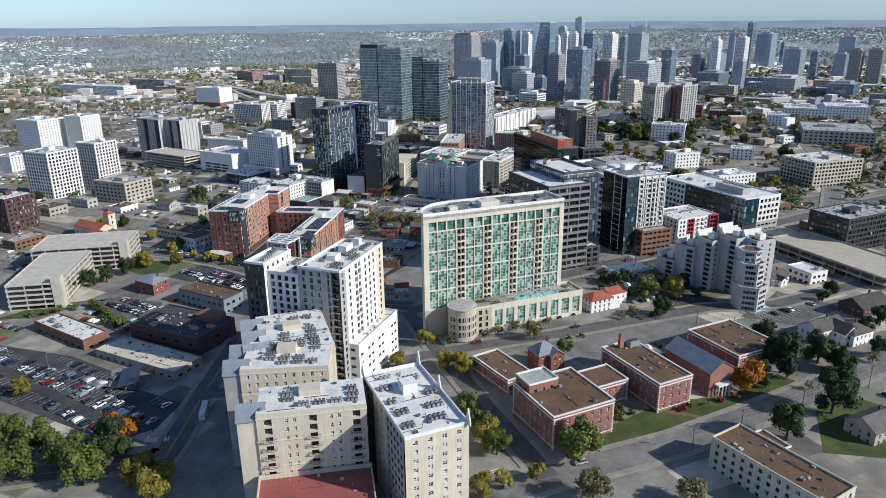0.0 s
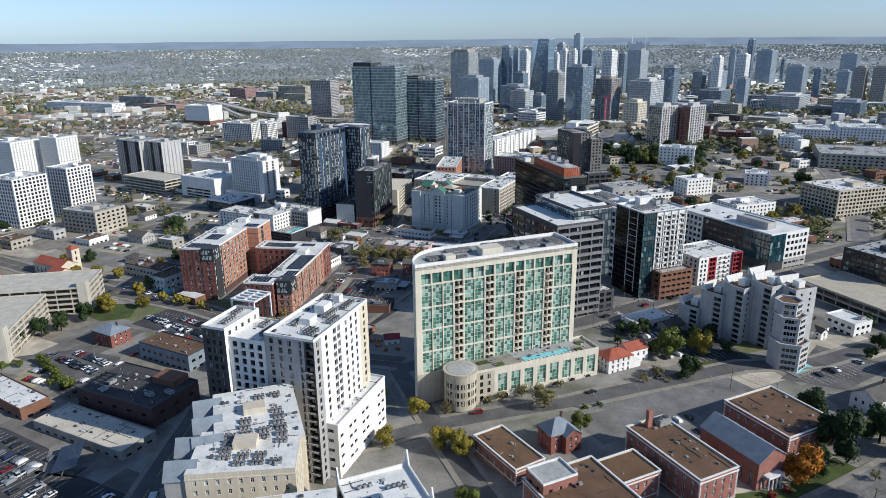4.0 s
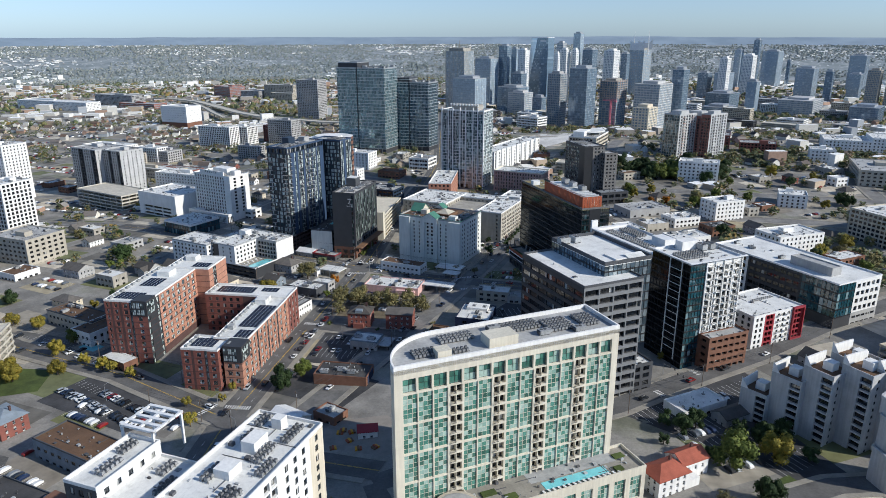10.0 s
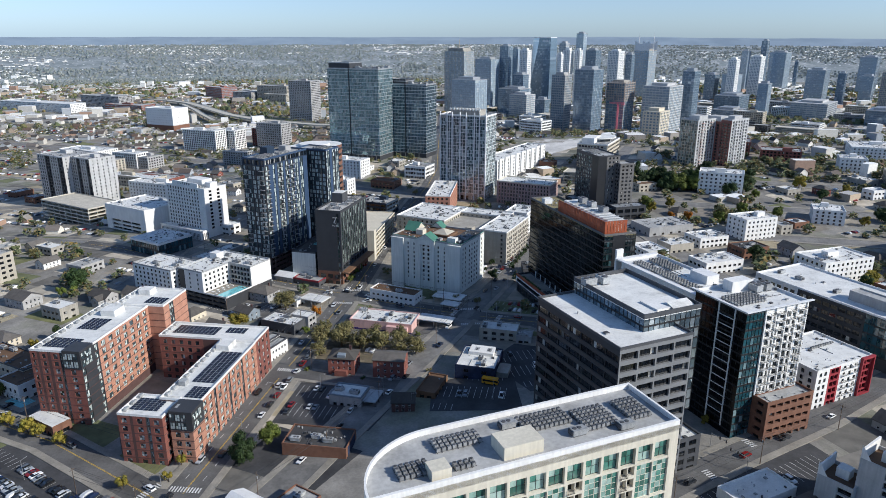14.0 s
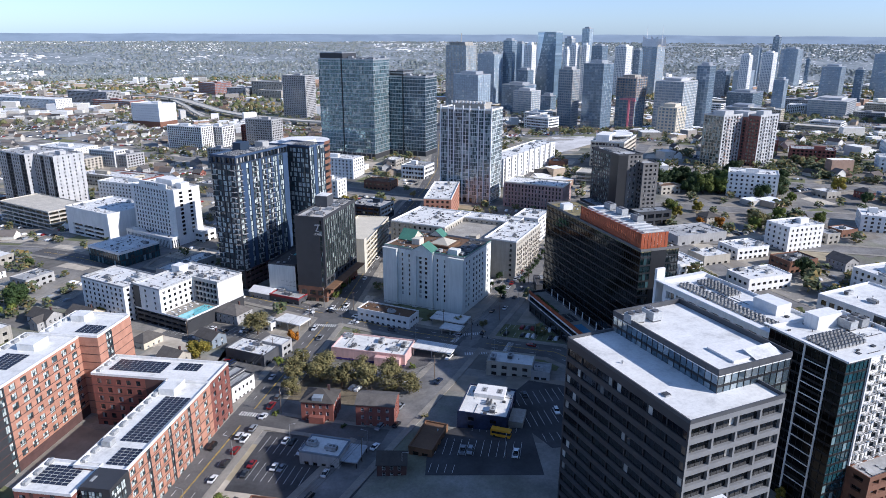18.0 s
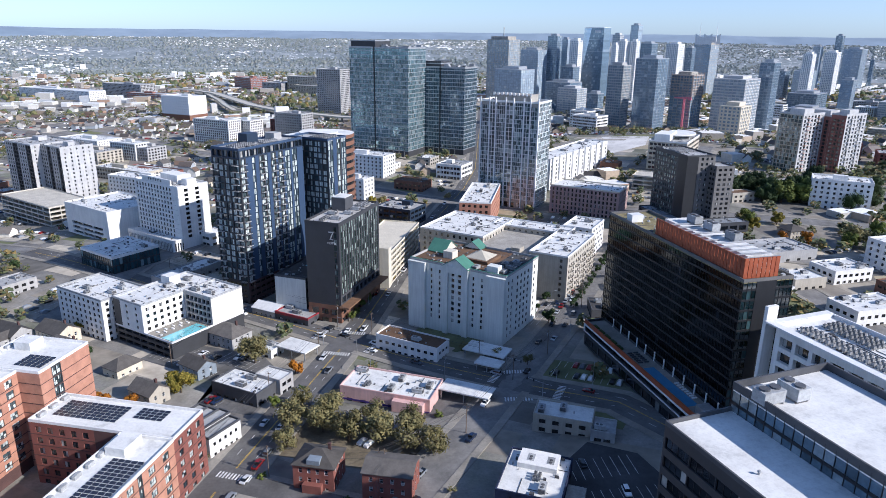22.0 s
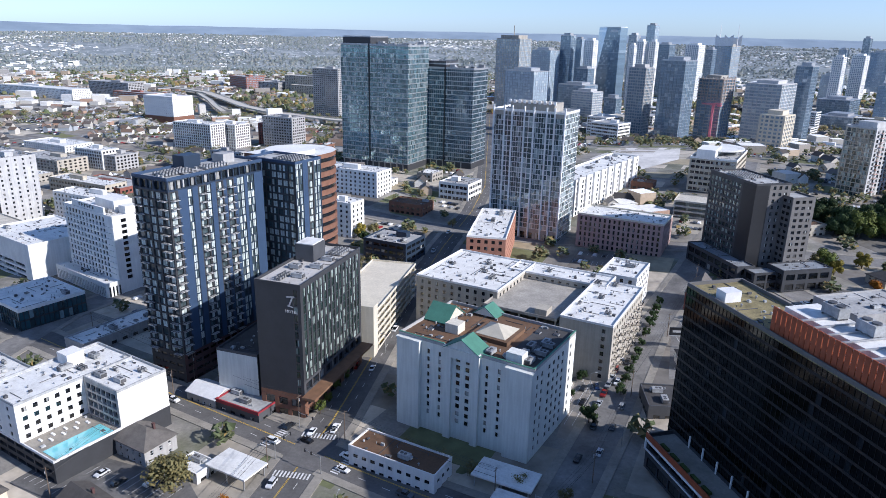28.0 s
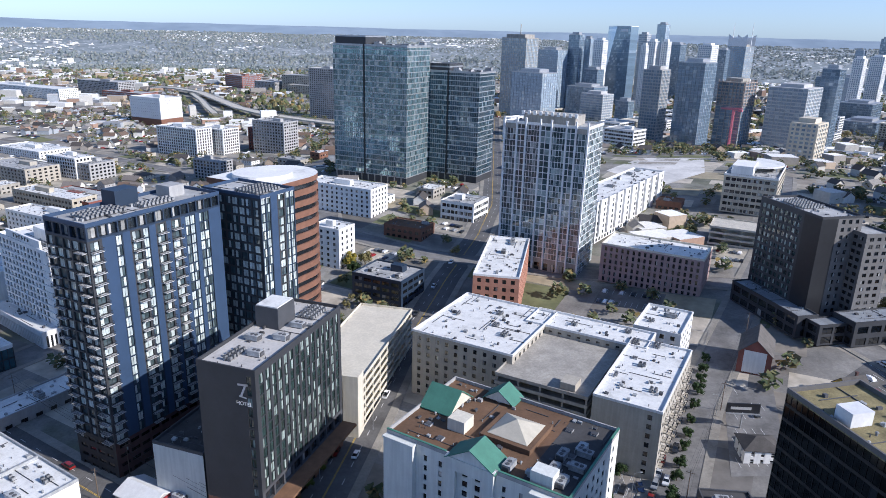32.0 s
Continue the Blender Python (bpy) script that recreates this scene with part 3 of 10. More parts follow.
def bank_mesh(nx, ny, pitch=1.35):
    """Condensers side by side on one steel rack."""
    key = (nx, ny, pitch)
    if key not in UNIT_MESH:
        b = Bag()
        for j in range(ny):
            y = (j - (ny - 1) / 2) * pitch
            for s in (-0.35, 0.35):
                b.box(-nx * pitch / 2, y + s - 0.05, 0.3, nx * pitch / 2, y + s + 0.05, 0.42, 1)
            for i in range(nx):
                x = (i - (nx - 1) / 2) * pitch
                h = 1.2 + 0.12 * ((i * 3 + j) % 3)
                b.box(x - 0.44, y - 0.44, 0.42, x + 0.44, y + 0.44, h)
                b.tube(x, y, h, h + 0.08, 0.37, 0.34, 8, 1)
                b.box(x - 0.4, y - 0.4, 0, x - 0.3, y - 0.3, 0.3, 1)
                b.box(x + 0.46, y - 0.3, 0.5, x + 0.49, y + 0.3, h - 0.1, 1)
        UNIT_MESH[key] = b.mesh("condenser_bank", "unit_mid", "unit_dark")
    return UNIT_MESH[key]


def roof_unit(parent, kind, x, y, z, turn=0):
    names = {"condenser": "condenser", "pack": "rooftop_unit", "vent": "vent", "hatch": "hatch", "cooler": "cooling_tower"}
    return part(names[kind], unit_mesh(kind), parent, pose(x, y, z, 0, 0, turn))


def scatter_units(parent, rng, x0, y0, x1, y1, z, packs=3, vents=5, cond=0, coolers=0, hatches=0):
    spots = []

    def spot(r):
        for _ in range(30):
            x, y = rng.uniform(x0, x1), rng.uniform(y0, y1)
            if all(math.hypot(x - a, y - c) > r + e for a, c, e in spots):
                break
        spots.append((x, y, r))
        return x, y
    for kind, n, r in (("cooler", coolers, 3), ("pack", packs, 2.4), ("hatch", hatches, 1.2), ("vent", vents // 2, 0.5)):
        for _ in range(n):
            roof_unit(parent, kind, *spot(r), z, rng.choice((0, 90, 180)))
    left = cond
    while left > 0:
        x, y = spot(2.6)
        k = min(left, rng.choice((4, 6, 8)))
        part("condenser_bank", bank_mesh(k // 2, 2, 1.3), parent, pose(x, y, z, 0, 0, rng.choice((0, 90))))
        left -= k


def block(parent, w, d, z0, z1, styles, roof="white_roof", rim=None, parapet=0.9, budget=240, off=(0, 0), turn=0, wallname="wall", cap=None, noroof=False, seed=1, bare=False):
    """One storeyed volume with its four sides. styles: one for all sides, or a dict by side (None: blank)."""
    if off != (0, 0) or turn:
        hub = part("wing", None, parent, pose(off[0], off[1], 0, 0, 0, turn))
    else:
        hub = parent
    if not isinstance(styles, dict):
        styles = {s: styles for s in SIDES}
    first = next(s for s in styles.values() if s)
    if isinstance(first, list):
        first = first[0][4]
    rng = random.Random(seed)
    by, panes, pool = {}, {}, {}
    for side in SIDES:
        spec = styles.get(side, styles.get("rest", first))
        length, at, _ = frame_of(side, w, d)
        if not isinstance(spec, list):
            spec = [(0, length, z0, z1, spec)]
        for s0, s1, za, zb, st in spec:
            bb = by.setdefault(st.wall, Bag())
            if st.kind == "curtain":
                curtain(hub, side, w, d, za + st.base, zb - st.top, st.glass, st.bar, st.floor, st.bay, 0.14, st.ww, st.sill, rng, s0, s1, pool)
                for a, c in ((za, za + st.base), (zb - st.top, zb)):
                    if c - a > 0.02:
                        bb.quad(at(s0, 0, a), at(s1, 0, a), at(s1, 0, c), at(s0, 0, c))
            elif st.kind == "blank":
                bb.quad(at(s0, 0, za), at(s1, 0, za), at(s1, 0, zb), at(s0, 0, zb))
            else:
                punched(bb, panes.setdefault(side, []), side, w, d, za, zb, st, s0, s1)
    for mat, bb in by.items():
        part(wallname, bb.mesh(wallname, mat), hub)
    hang_glass(hub, pool)
    left, rest = budget, []
    for side in ("front", "right", "left", "back"):
        ps = panes.get(side, [])
        if side != "back" and len(ps) <= left:
            for me, m in ps:
                part("window", me, hub, m)
            left -= len(ps)
        else:
            rest += ps
    if rest:
        join_panes(hub, rest)
    if not noroof:
        rimmat = rim or first.wall
        roof_slab(hub, w, d, z1, roof, parapet, rimmat, cap=cap, bare=bare)
    return hub


def join_panes(hub, ps):
    """Many windows in one mesh."""
    v, f, mi, mats = [], [], [], []
    for me, m in ps:
        for p in me.polygons:
            if p.normal.y > -0.5:
                continue
            n = len(v)
            v += [tuple(m @ me.vertices[i].co) for i in p.vertices]
            f.append(tuple(range(n, n + len(p.vertices))))
            mt = me.materials[p.material_index]
            if mt not in mats:
                mats.append(mt)
            mi.append(mats.index(mt))
    me = bpy.data.meshes.new("window_band")
    me.from_pydata(v, [], f)
    for mt in mats:
        me.materials.append(mt)
    me.polygons.foreach_set("material_index", mi)
    ob = part("window_band", me, hub)
    ob["kind"] = "stuff"


BALCONY = {}


def balcony_mesh(w, d, slab, rail, glassy=False):
    key = (round(w, 2), round(d, 2), slab, rail, glassy)
    if key not in BALCONY:
        b = Bag()
        b.box(-w / 2, -d, -0.2, w / 2, 0.0, 0.0, 0)
        if glassy:
            b.box(-w / 2, -d, 0.0, w / 2, -d + 0.04, 1.0, 1)
            b.box(-w / 2, -d + 0.04, 0.0, -w / 2 + 0.04, 0, 1.0, 1)
            b.box(w / 2 - 0.04, -d + 0.04, 0.0, w / 2, 0, 1.0, 1)
        else:
            for x0, y0, x1, y1 in ((-w / 2, -d, w / 2, -d + 0.05), (-w / 2, -d + 0.05, -w / 2 + 0.05, 0), (w / 2 - 0.05, -d + 0.05, w / 2, 0)):
                for z in (0.1, 0.98):
                    b.box(x0, y0, z, x1, y1, z + 0.07, 1)
            k = int(w / 0.28)
            for i in range(k + 1):
                x = -w / 2 + w * i / k
                b.box(x - 0.02, -d, 0, x + 0.02, -d + 0.04, 1.0, 1)
        BALCONY[key] = b.mesh("balcony", slab, rail)
    return BALCONY[key]


def balconies(parent, side, w, d, spots, bw, bd, slab, rail, glassy=False):
    """Balconies on a side at the (along, height) spots."""
    length, at, turn = frame_of(side, w, d)
    me = balcony_mesh(bw, bd, slab, rail, glassy)
    for s, z in spots:
        part("balcony", me, parent, Matrix.Translation(at(s, 0, z)) @ pose(0, 0, 0, 0, 0, turn))


def local(c, ang, p):
    """A point of the plan in the axes of a building at c, turned by ang."""
    dx, dy, a = p[0] - c[0], p[1] - c[1], radians(ang)
    return dx * math.cos(a) + dy * math.sin(a), -dx * math.sin(a) + dy * math.cos(a)


def cluster(parent, x, y, z, nx, ny, pitch=1.35, kind="condenser"):
    """A field of condensers on their rails."""
    if kind == "condenser":
        part("condenser_bank", bank_mesh(nx, ny, pitch), parent, pose(x, y, z))
        return
    for i in range(nx):
        for j in range(ny):
            roof_unit(parent, kind, x + (i - (nx - 1) / 2) * pitch, y + (j - (ny - 1) / 2) * pitch, z, 90 * ((i + j) % 2))


def gable(parent, w, d, h, rise, roof, wall, m, over=0.4):
    """A pitched roof with its two gables: ridge along its own x."""
    b = Bag()
    b.poly([(-w / 2, -d / 2, 0), (-w / 2, 0, rise), (-w / 2, d / 2, 0)], 1)
    b.poly([(w / 2, -d / 2, 0), (w / 2, d / 2, 0), (w / 2, 0, rise)], 1)
    e, t = over, 0.25
    k = rise / (d / 2)
    for s in (-1, 1):
        lo = (s * (d / 2 + e), -k * e)
        p = [(-w / 2 - e, lo[0], lo[1]), (w / 2 + e, lo[0], lo[1]), (w / 2 + e, 0, rise), (-w / 2 - e, 0, rise)]
        u = [(x, y, z + t) for x, y, z in p]
        b.poly(u if s < 0 else u[::-1])
        b.poly(p[::-1] if s < 0 else p)
        b.quad(p[0], p[1], u[1], u[0])
        b.quad(p[0], u[0], u[3], p[3])
        b.quad(p[1], p[2], u[2], u[1])
    return part("gable_roof", b.mesh("gable_roof", roof, wall), parent, m @ pose(0, 0, h))


def hip(parent, w, d, h, rise, roof, m, over=0.5, name="hip_roof"):
    """A hipped roof; a pyramid where w equals d."""
    b = Bag()
    x, y, r = w / 2 + over, d / 2 + over, max(w - d, 0) / 2
    e = [(-x, -y, 0), (x, -y, 0), (x, y, 0), (-x, y, 0)]
    top = [(-r, 0, rise), (r, 0, rise)]
    b.poly([e[0], e[1], top[1], top[0]])
    b.poly([e[2], e[3], top[0], top[1]])
    b.poly([e[1], e[2], top[1]])
    b.poly([e[3], e[0], top[0]])
    b.box(-x, -y, -0.25, x, y, 0)
    return part(name, b.mesh(name, roof), parent, m @ pose(0, 0, h))


def solar_field(parent, x, y, z, nx, ny, turn=0):
    """Rows of tilted solar panels."""
    if "solar" not in UNIT_MESH:
        b = Bag()
        b.poly([(-0.85, -0.5, 0.15), (0.85, -0.5, 0.15), (0.85, 0.5, 0.35), (-0.85, 0.5, 0.35)])
        b.poly([(-0.85, 0.5, 0.31), (0.85, 0.5, 0.31), (0.85, -0.5, 0.11), (-0.85, -0.5, 0.11)], 1)
        b.box(-0.8, 0.4, 0, 0.8, 0.46, 0.3, 1)
        UNIT_MESH["solar"] = b.mesh("solar_panel", "solar", "metal_grey")
    a = radians(turn)
    for i in range(nx):
        for j in range(ny):
            u, v = (i - (nx - 1) / 2) * 1.95, (j - (ny - 1) / 2) * 1.5
            part("solar_panel", UNIT_MESH["solar"], parent, pose(x + u * math.cos(a) - v * math.sin(a), y + u * math.sin(a) + v * math.cos(a), z, 0, 0, turn))


def flat_box(parent, name, x0, y0, z0, x1, y1, z1, mat, label=""):
    b = Bag()
    b.box(x0, y0, z0, x1, y1, z1)
    return part(name, b.mesh(name, mat), parent, label=label)

# ---- ground, streets ----
def ground_sheet():
    xs = sorted(set([-5200, -4200, -3400, -2600, -2000, -1500, -1100] + list(range(-900, 901, 30)) + list(range(-160, 20, 6)) + list(range(60, 200, 10)) + [1100, 1500, 2000, 2600, 3400, 4200, 5200]))
    ys = sorted(set([-1500, -900, -500, -200, 0] + list(range(60, 640, 15)) + list(range(640, 1201, 8)) + list(range(1216, 1800, 16)) + [1850, 1950, 2200, 2600, 3000, 3500, 4000, 4600, 5200]))
    v = [(x, y, land(x, y)) for y in ys for x in xs]
    n = len(xs)
    f = [(j * n + i, j * n + i + 1, (j + 1) * n + i + 1, (j + 1) * n + i) for j in range(len(ys) - 1) for i in range(n - 1)]
    me = bpy.data.meshes.new("ground")
    me.from_pydata(v, [], f)
    me.materials.append(M["city_ground"])
    return tagged(new("ground", me), "grey-brown city ground of lots, verges and yards", "ground", kind="structure")


def city_ground():
    m, nt, b = nodes_of("city_ground")
    big = noise_of(nt, 0.012, 5)
    mid = noise_of(nt, 0.06, 5)
    fine = noise_of(nt, 0.9, 6, 0.7)
    c = ramp(nt, big, [(0.35, (0.20, 0.19, 0.172)), (0.5, (0.27, 0.255, 0.228)), (0.62, (0.165, 0.168, 0.115))])
    c = mixed(nt, "MULTIPLY", 1.0, c, ramp(nt, mid, [(0.35, grey(0.7)), (0.65, grey(1.25))]))
    c = mixed(nt, "MULTIPLY", 1.0, c, ramp(nt, fine, [(0.3, grey(0.75)), (0.7, grey(1.1))]))
    nt.links.new(c, b.inputs["Base Color"])
    b.inputs["Roughness"].default_value = 0.95
    return m


M["city_ground"] = city_ground()
ground_sheet()


def along(pts, step=8.0):
    """Points along a polyline at even steps, with the direction at each."""
    out = []
    for (x0, y0), (x1, y1) in zip(pts, pts[1:]):
        n = max(1, int(math.hypot(x1 - x0, y1 - y0) / step))
        for i in range(n):
            out.append((x0 + (x1 - x0) * i / n, y0 + (y1 - y0) * i / n))
    out.append(pts[-1])
    res = []
    for i, p in enumerate(out):
        a, b = out[max(i - 1, 0)], out[min(i + 1, len(out) - 1)]
        l = math.hypot(b[0] - a[0], b[1] - a[1])
        res.append((p[0], p[1], (b[0] - a[0]) / l, (b[1] - a[1]) / l))
    return res


def in_other(name_pts, x, y, more=0.4):
    """Whether a point lies on the carriageway of another street."""
    for pts, half in LANES:
        if pts is name_pts:
            continue
        for (x0, y0), (x1, y1) in zip(pts, pts[1:]):
            l2 = (x1 - x0) ** 2 + (y1 - y0) ** 2
            f = min(max(((x - x0) * (x1 - x0) + (y - y0) * (y1 - y0)) / l2, 0), 1)
            if math.hypot(x - x0 - f * (x1 - x0), y - y0 - f * (y1 - y0)) < half + more:
                return True
    return False


def ribbon(b, pts, left, right, lift, thick=0.0, mat=0, cut=False, step=8.0):
    """A strip along a polyline, from left to right of it, laid on the ground; thick: a kerb's height."""
    ps = along(pts, step)
    mid = (left + right) / 2
    for (x0, y0, dx0, dy0), (x1, y1, dx1, dy1) in zip(ps, ps[1:]):
        if cut and in_other(pts, (x0 + x1) / 2 - dy0 * mid, (y0 + y1) / 2 + dx0 * mid):
            continue
        a = [(x0 - dy0 * left, y0 + dx0 * left), (x0 - dy0 * right, y0 + dx0 * right), (x1 - dy1 * right, y1 + dx1 * right), (x1 - dy1 * left, y1 + dx1 * left)]
        t = [(x, y, land(x, y) + lift + thick) for x, y in a]
        b.quad(t[0], t[1], t[2], t[3], mat)
        if thick:
            g = [(x, y, z - thick - 0.25) for x, y, z in t]
            b.quad(g[1], g[2], t[2], t[1], mat)
            b.quad(g[3], g[0], t[0], t[3], mat)


LIFT = [0.12]


def street(name, pts, width, label, walk_w=2.5, centre="double", lanes=2, edge=True, mat="asphalt"):
    LIFT[0] += 0.006
    lift = LIFT[0]
    r = Bag()
    ribbon(r, pts, width / 2, -width / 2, lift)
    ob = tagged(new(name, r.mesh(name, mat)), label, "road", kind="structure")
    mk = Bag()
    if centre == "double":
        ribbon(mk, pts, 0.24, 0.08, lift + 0.03, cut=True, step=4)
        ribbon(mk, pts, -0.08, -0.24, lift + 0.03, cut=True, step=4)
        part("centre_line", mk.mesh("centre_line", "paint_yellow"), ob)
    ps = along(pts, 1.0)
    if lanes > 2:
        dash = Bag()
        for s in (-1, 1):
            for i in range(0, len(ps) - 3, 9):
                x, y = ps[i][0], ps[i][1]
                if in_other(pts, x, y, 4):
                    continue
                seg = [(p[0], p[1]) for p in ps[i:i + 4]]
                o = s * width / 4
                ribbon(dash, seg, o + 0.09, o - 0.09, lift + 0.03)
        part("lane_line", dash.mesh("lane_line", "paint_white"), ob)
    if walk_w:
        for s in (1, -1):
            w = Bag()
            a, c = s * width / 2, s * (width / 2 + walk_w)
            ribbon(w, pts, max(a, c), min(a, c), lift, 0.14, cut=True, step=3)
            tagged(new("pavement", w.mesh("pavement", "walk")), "pale concrete pavement with a raised kerb along the street", "pavement", kind="structure")
    return ob


def crossing(x, y, ang, span, depth=3.0, gap=1.1):
    """White bars of a crosswalk: span across the road, centred at x, y."""
    b = Bag()
    n = int(span / gap)
    ca, sa = math.cos(radians(ang)), math.sin(radians(ang))
    for i in range(n):
        s = -span / 2 + gap * (i + 0.5)
        q = [(s - 0.28, -depth / 2), (s + 0.28, -depth / 2), (s + 0.28, depth / 2), (s - 0.28, depth / 2)]
        q = [(x + ca * u - sa * v, y + sa * u + ca * v) for u, v in q]
        b.quad(*[(u, v, land(u, v) + 0.27) for u, v in q])
    return tagged(new("crosswalk", b.mesh("crosswalk", "paint_white")), "worn white crosswalk bars painted on the asphalt", "road marking", kind="structure")


def plot(name, pts, mat, label, category, lift=0.04, thick=0.0):
    """A flat piece of ground cover over a polygon, cut into a fine net so that it follows the land."""
    c = (sum(p[0] for p in pts) / len(pts), sum(p[1] for p in pts) / len(pts))
    b = Bag()
    n = 5
    k = len(pts)
    for i in range(k):
        p, q = pts[i], pts[(i + 1) % k]
        m = max(1, int(math.hypot(p[0] - q[0], p[1] - q[1]) / 15))
        for e in range(m):
            a1 = [p[j] + (q[j] - p[j]) * e / m for j in (0, 1)]
            a2 = [p[j] + (q[j] - p[j]) * (e + 1) / m for j in (0, 1)]
            for r in range(n):
                f0, f1 = r / n, (r + 1) / n
                g = lambda a, f: (c[0] + (a[0] - c[0]) * f, c[1] + (a[1] - c[1]) * f)
                ring = [g(a1, f0), g(a1, f1), g(a2, f1), g(a2, f0)] if r else [c, g(a1, f1), g(a2, f1)]
                b.poly([(x, y, land(x, y) + lift + thick) for x, y in ring])
            if thick:
                b.quad((*a1, land(*a1)), (*a2, land(*a2)), (*a2, land(*a2) + lift + thick), (*a1, land(*a1) + lift + thick))
    return tagged(new(name, b.mesh(name, mat)), label, category, kind="structure")


AVENUE = [(-158, 300), (-168, 374), (-170, 470), (-172, 600), (-181, 709), (-182, 791), (-180, 858), (-184, 924), (-318, 1637)]
BROAD = [(-150, 330), (-128, 420), (-102, 520), (-80, 615), (-64, 697), (-30, 809), (-4, 895), (30, 1064)]
CROSS = [(-420, 655), (-300, 618), (-233, 598), (-166, 579), (-85, 556), (-52, 548), (-20, 520)]
DIVISION = [(-520, 490), (-317, 420), (-239, 402), (-168, 374), (-121, 352), (-92, 348)]
EAST = [(-92, 340), (-2, 404), (25, 429), (68, 466), (111, 509), (260, 640), (390, 753)]
NEAR = [(-230, 60), (-110, 130), (-26, 187), (40, 229), (88, 268), (136, 309), (300, 440), (480, 590)]
HALL = [(-92, 340), (-65, 294), (-34, 243), (-6, 200)]
PODIUM = [(-160, 240), (-110, 262), (-65, 290), (-9, 314), (30, 338), (70, 362), (107, 372), (260, 480)]
WESTLOT = [(-250, 150), (-150, 195), (-160, 240), (-172, 300), (-158, 330)]
MIDST = [(-172, 476), (-138, 474), (-112, 472)]
FAR_ROADS = [[(-747, 847), (-423, 872), (-283, 847), (-202, 821), (-32, 810), (133, 803), (369, 789)], [(-961, 1153), (-669, 1102), (-450, 1029), (-324, 949), (-277, 854), (-330, 651), (-318, 560)],
             [(-988, 694), (-686, 709), (-420, 655)], [(36, 894), (305, 871), (638, 849)], [(-672, 736), (-464, 854), (-363, 1007)], [(140, 520), (60, 640), (17, 735), (-30, 809)],
             [(200, 590), (246, 735), (250, 849)], [(17, 735), (250, 723), (507, 709)]]
LANES = [(AVENUE, 7), (BROAD, 6.5), (CROSS, 6.5), (DIVISION, 6), (EAST, 5.5), (NEAR, 6), (HALL, 4), (PODIUM, 4.5), (WESTLOT, 5), (MIDST, 4.5)] + [(p, 6.5) for p in FAR_ROADS]
street("street_avenue", AVENUE, 14, "grey asphalt avenue with yellow centre lines and turn lanes", 3.0, lanes=4)
street("street_broad", BROAD, 13, "worn grey asphalt street running towards downtown", 3.0, centre="", lanes=2, mat="worn_road")
street("street_cross", CROSS, 13, "grey asphalt cross street with patched lanes", 3.0, lanes=4)
street("street_division", DIVISION, 12, "two-way asphalt street beside the parking lots", 2.8)
street("street_east", EAST, 11, "asphalt street past the office towers", 2.8, centre="")
street("street_near", NEAR, 12, "wide pale asphalt road beside the brick halls", 2.5, centre="", mat="worn_road")
street("street_hall", HALL, 8, "narrow asphalt street lined with trees", 2.2, centre="")
street("street_podium", PODIUM, 9, "asphalt lane in front of the stone podium", 2.2, centre="")
street("street_west", WESTLOT, 10, "shaded asphalt road curving round the parking lot", 2.2)
for cx, cy, ang, span in ((-168, 384, 5, 13), (-156, 366, 70, 11), (-181, 380, 70, 11), (-172, 589, 5, 13), (-171, 567, 5, 13), (-158, 577, 75, 12), (-186, 584, 75, 12),
                          (-92, 567, 12, 12), (-88, 545, 12, 12), (-74, 552, 80, 11), (-100, 562, 75, 12), (-168, 478, 0, 13), (18, 416, -55, 10), (34, 443, -55, 10), (-22, 198, -50, 10), (-160, 205, 20, 10), (-158, 190, 20, 10)):
    crossing(cx, cy, ang, span)
street("street_middle", MIDST, 9, "short asphalt street before the brick houses", 2.2, centre="")
for pts in FAR_ROADS:
    street("street_far", pts, 13, "sunlit grey asphalt street between the distant blocks", 2.5, centre="", lanes=2, mat="worn_road")

# ---- main buildings ----
S = Style


def begin(name, label, category, c, w, d, ang, group=""):
    t = thing(name, label, category, c[0], c[1], ang, group=group)
    t["footprint"] = (c[0], c[1], w, d, ang)
    return t


def up(c, z):
    """A height above the datum as a height above the ground at c."""
    return z - land(*c)


def simple(name, label, category, c, w, d, ang, z1, styles, roof="white_roof", rim=None, parapet=0.9, budget=60, packs=3, vents=5, cond=0, coolers=0, group="", hatches=1, cap=None):
    """A flat-roofed building of one volume, with what stands on its roof. z1 is above the datum."""
    t = begin(name, label, category, c, w, d, ang, group)
    h = up(c, z1)
    block(t, w, d, -1.2, h, styles, roof, rim, parapet, budget, cap=cap, seed=int(abs(c[0]) + abs(c[1])))
    scatter_units(t, random.Random(int(c[0] * 7 + c[1])), -w / 2 + 3, -d / 2 + 3, w / 2 - 3, d / 2 - 3, h - parapet + 0.05, packs, vents, cond, coolers, hatches)
    return t, h


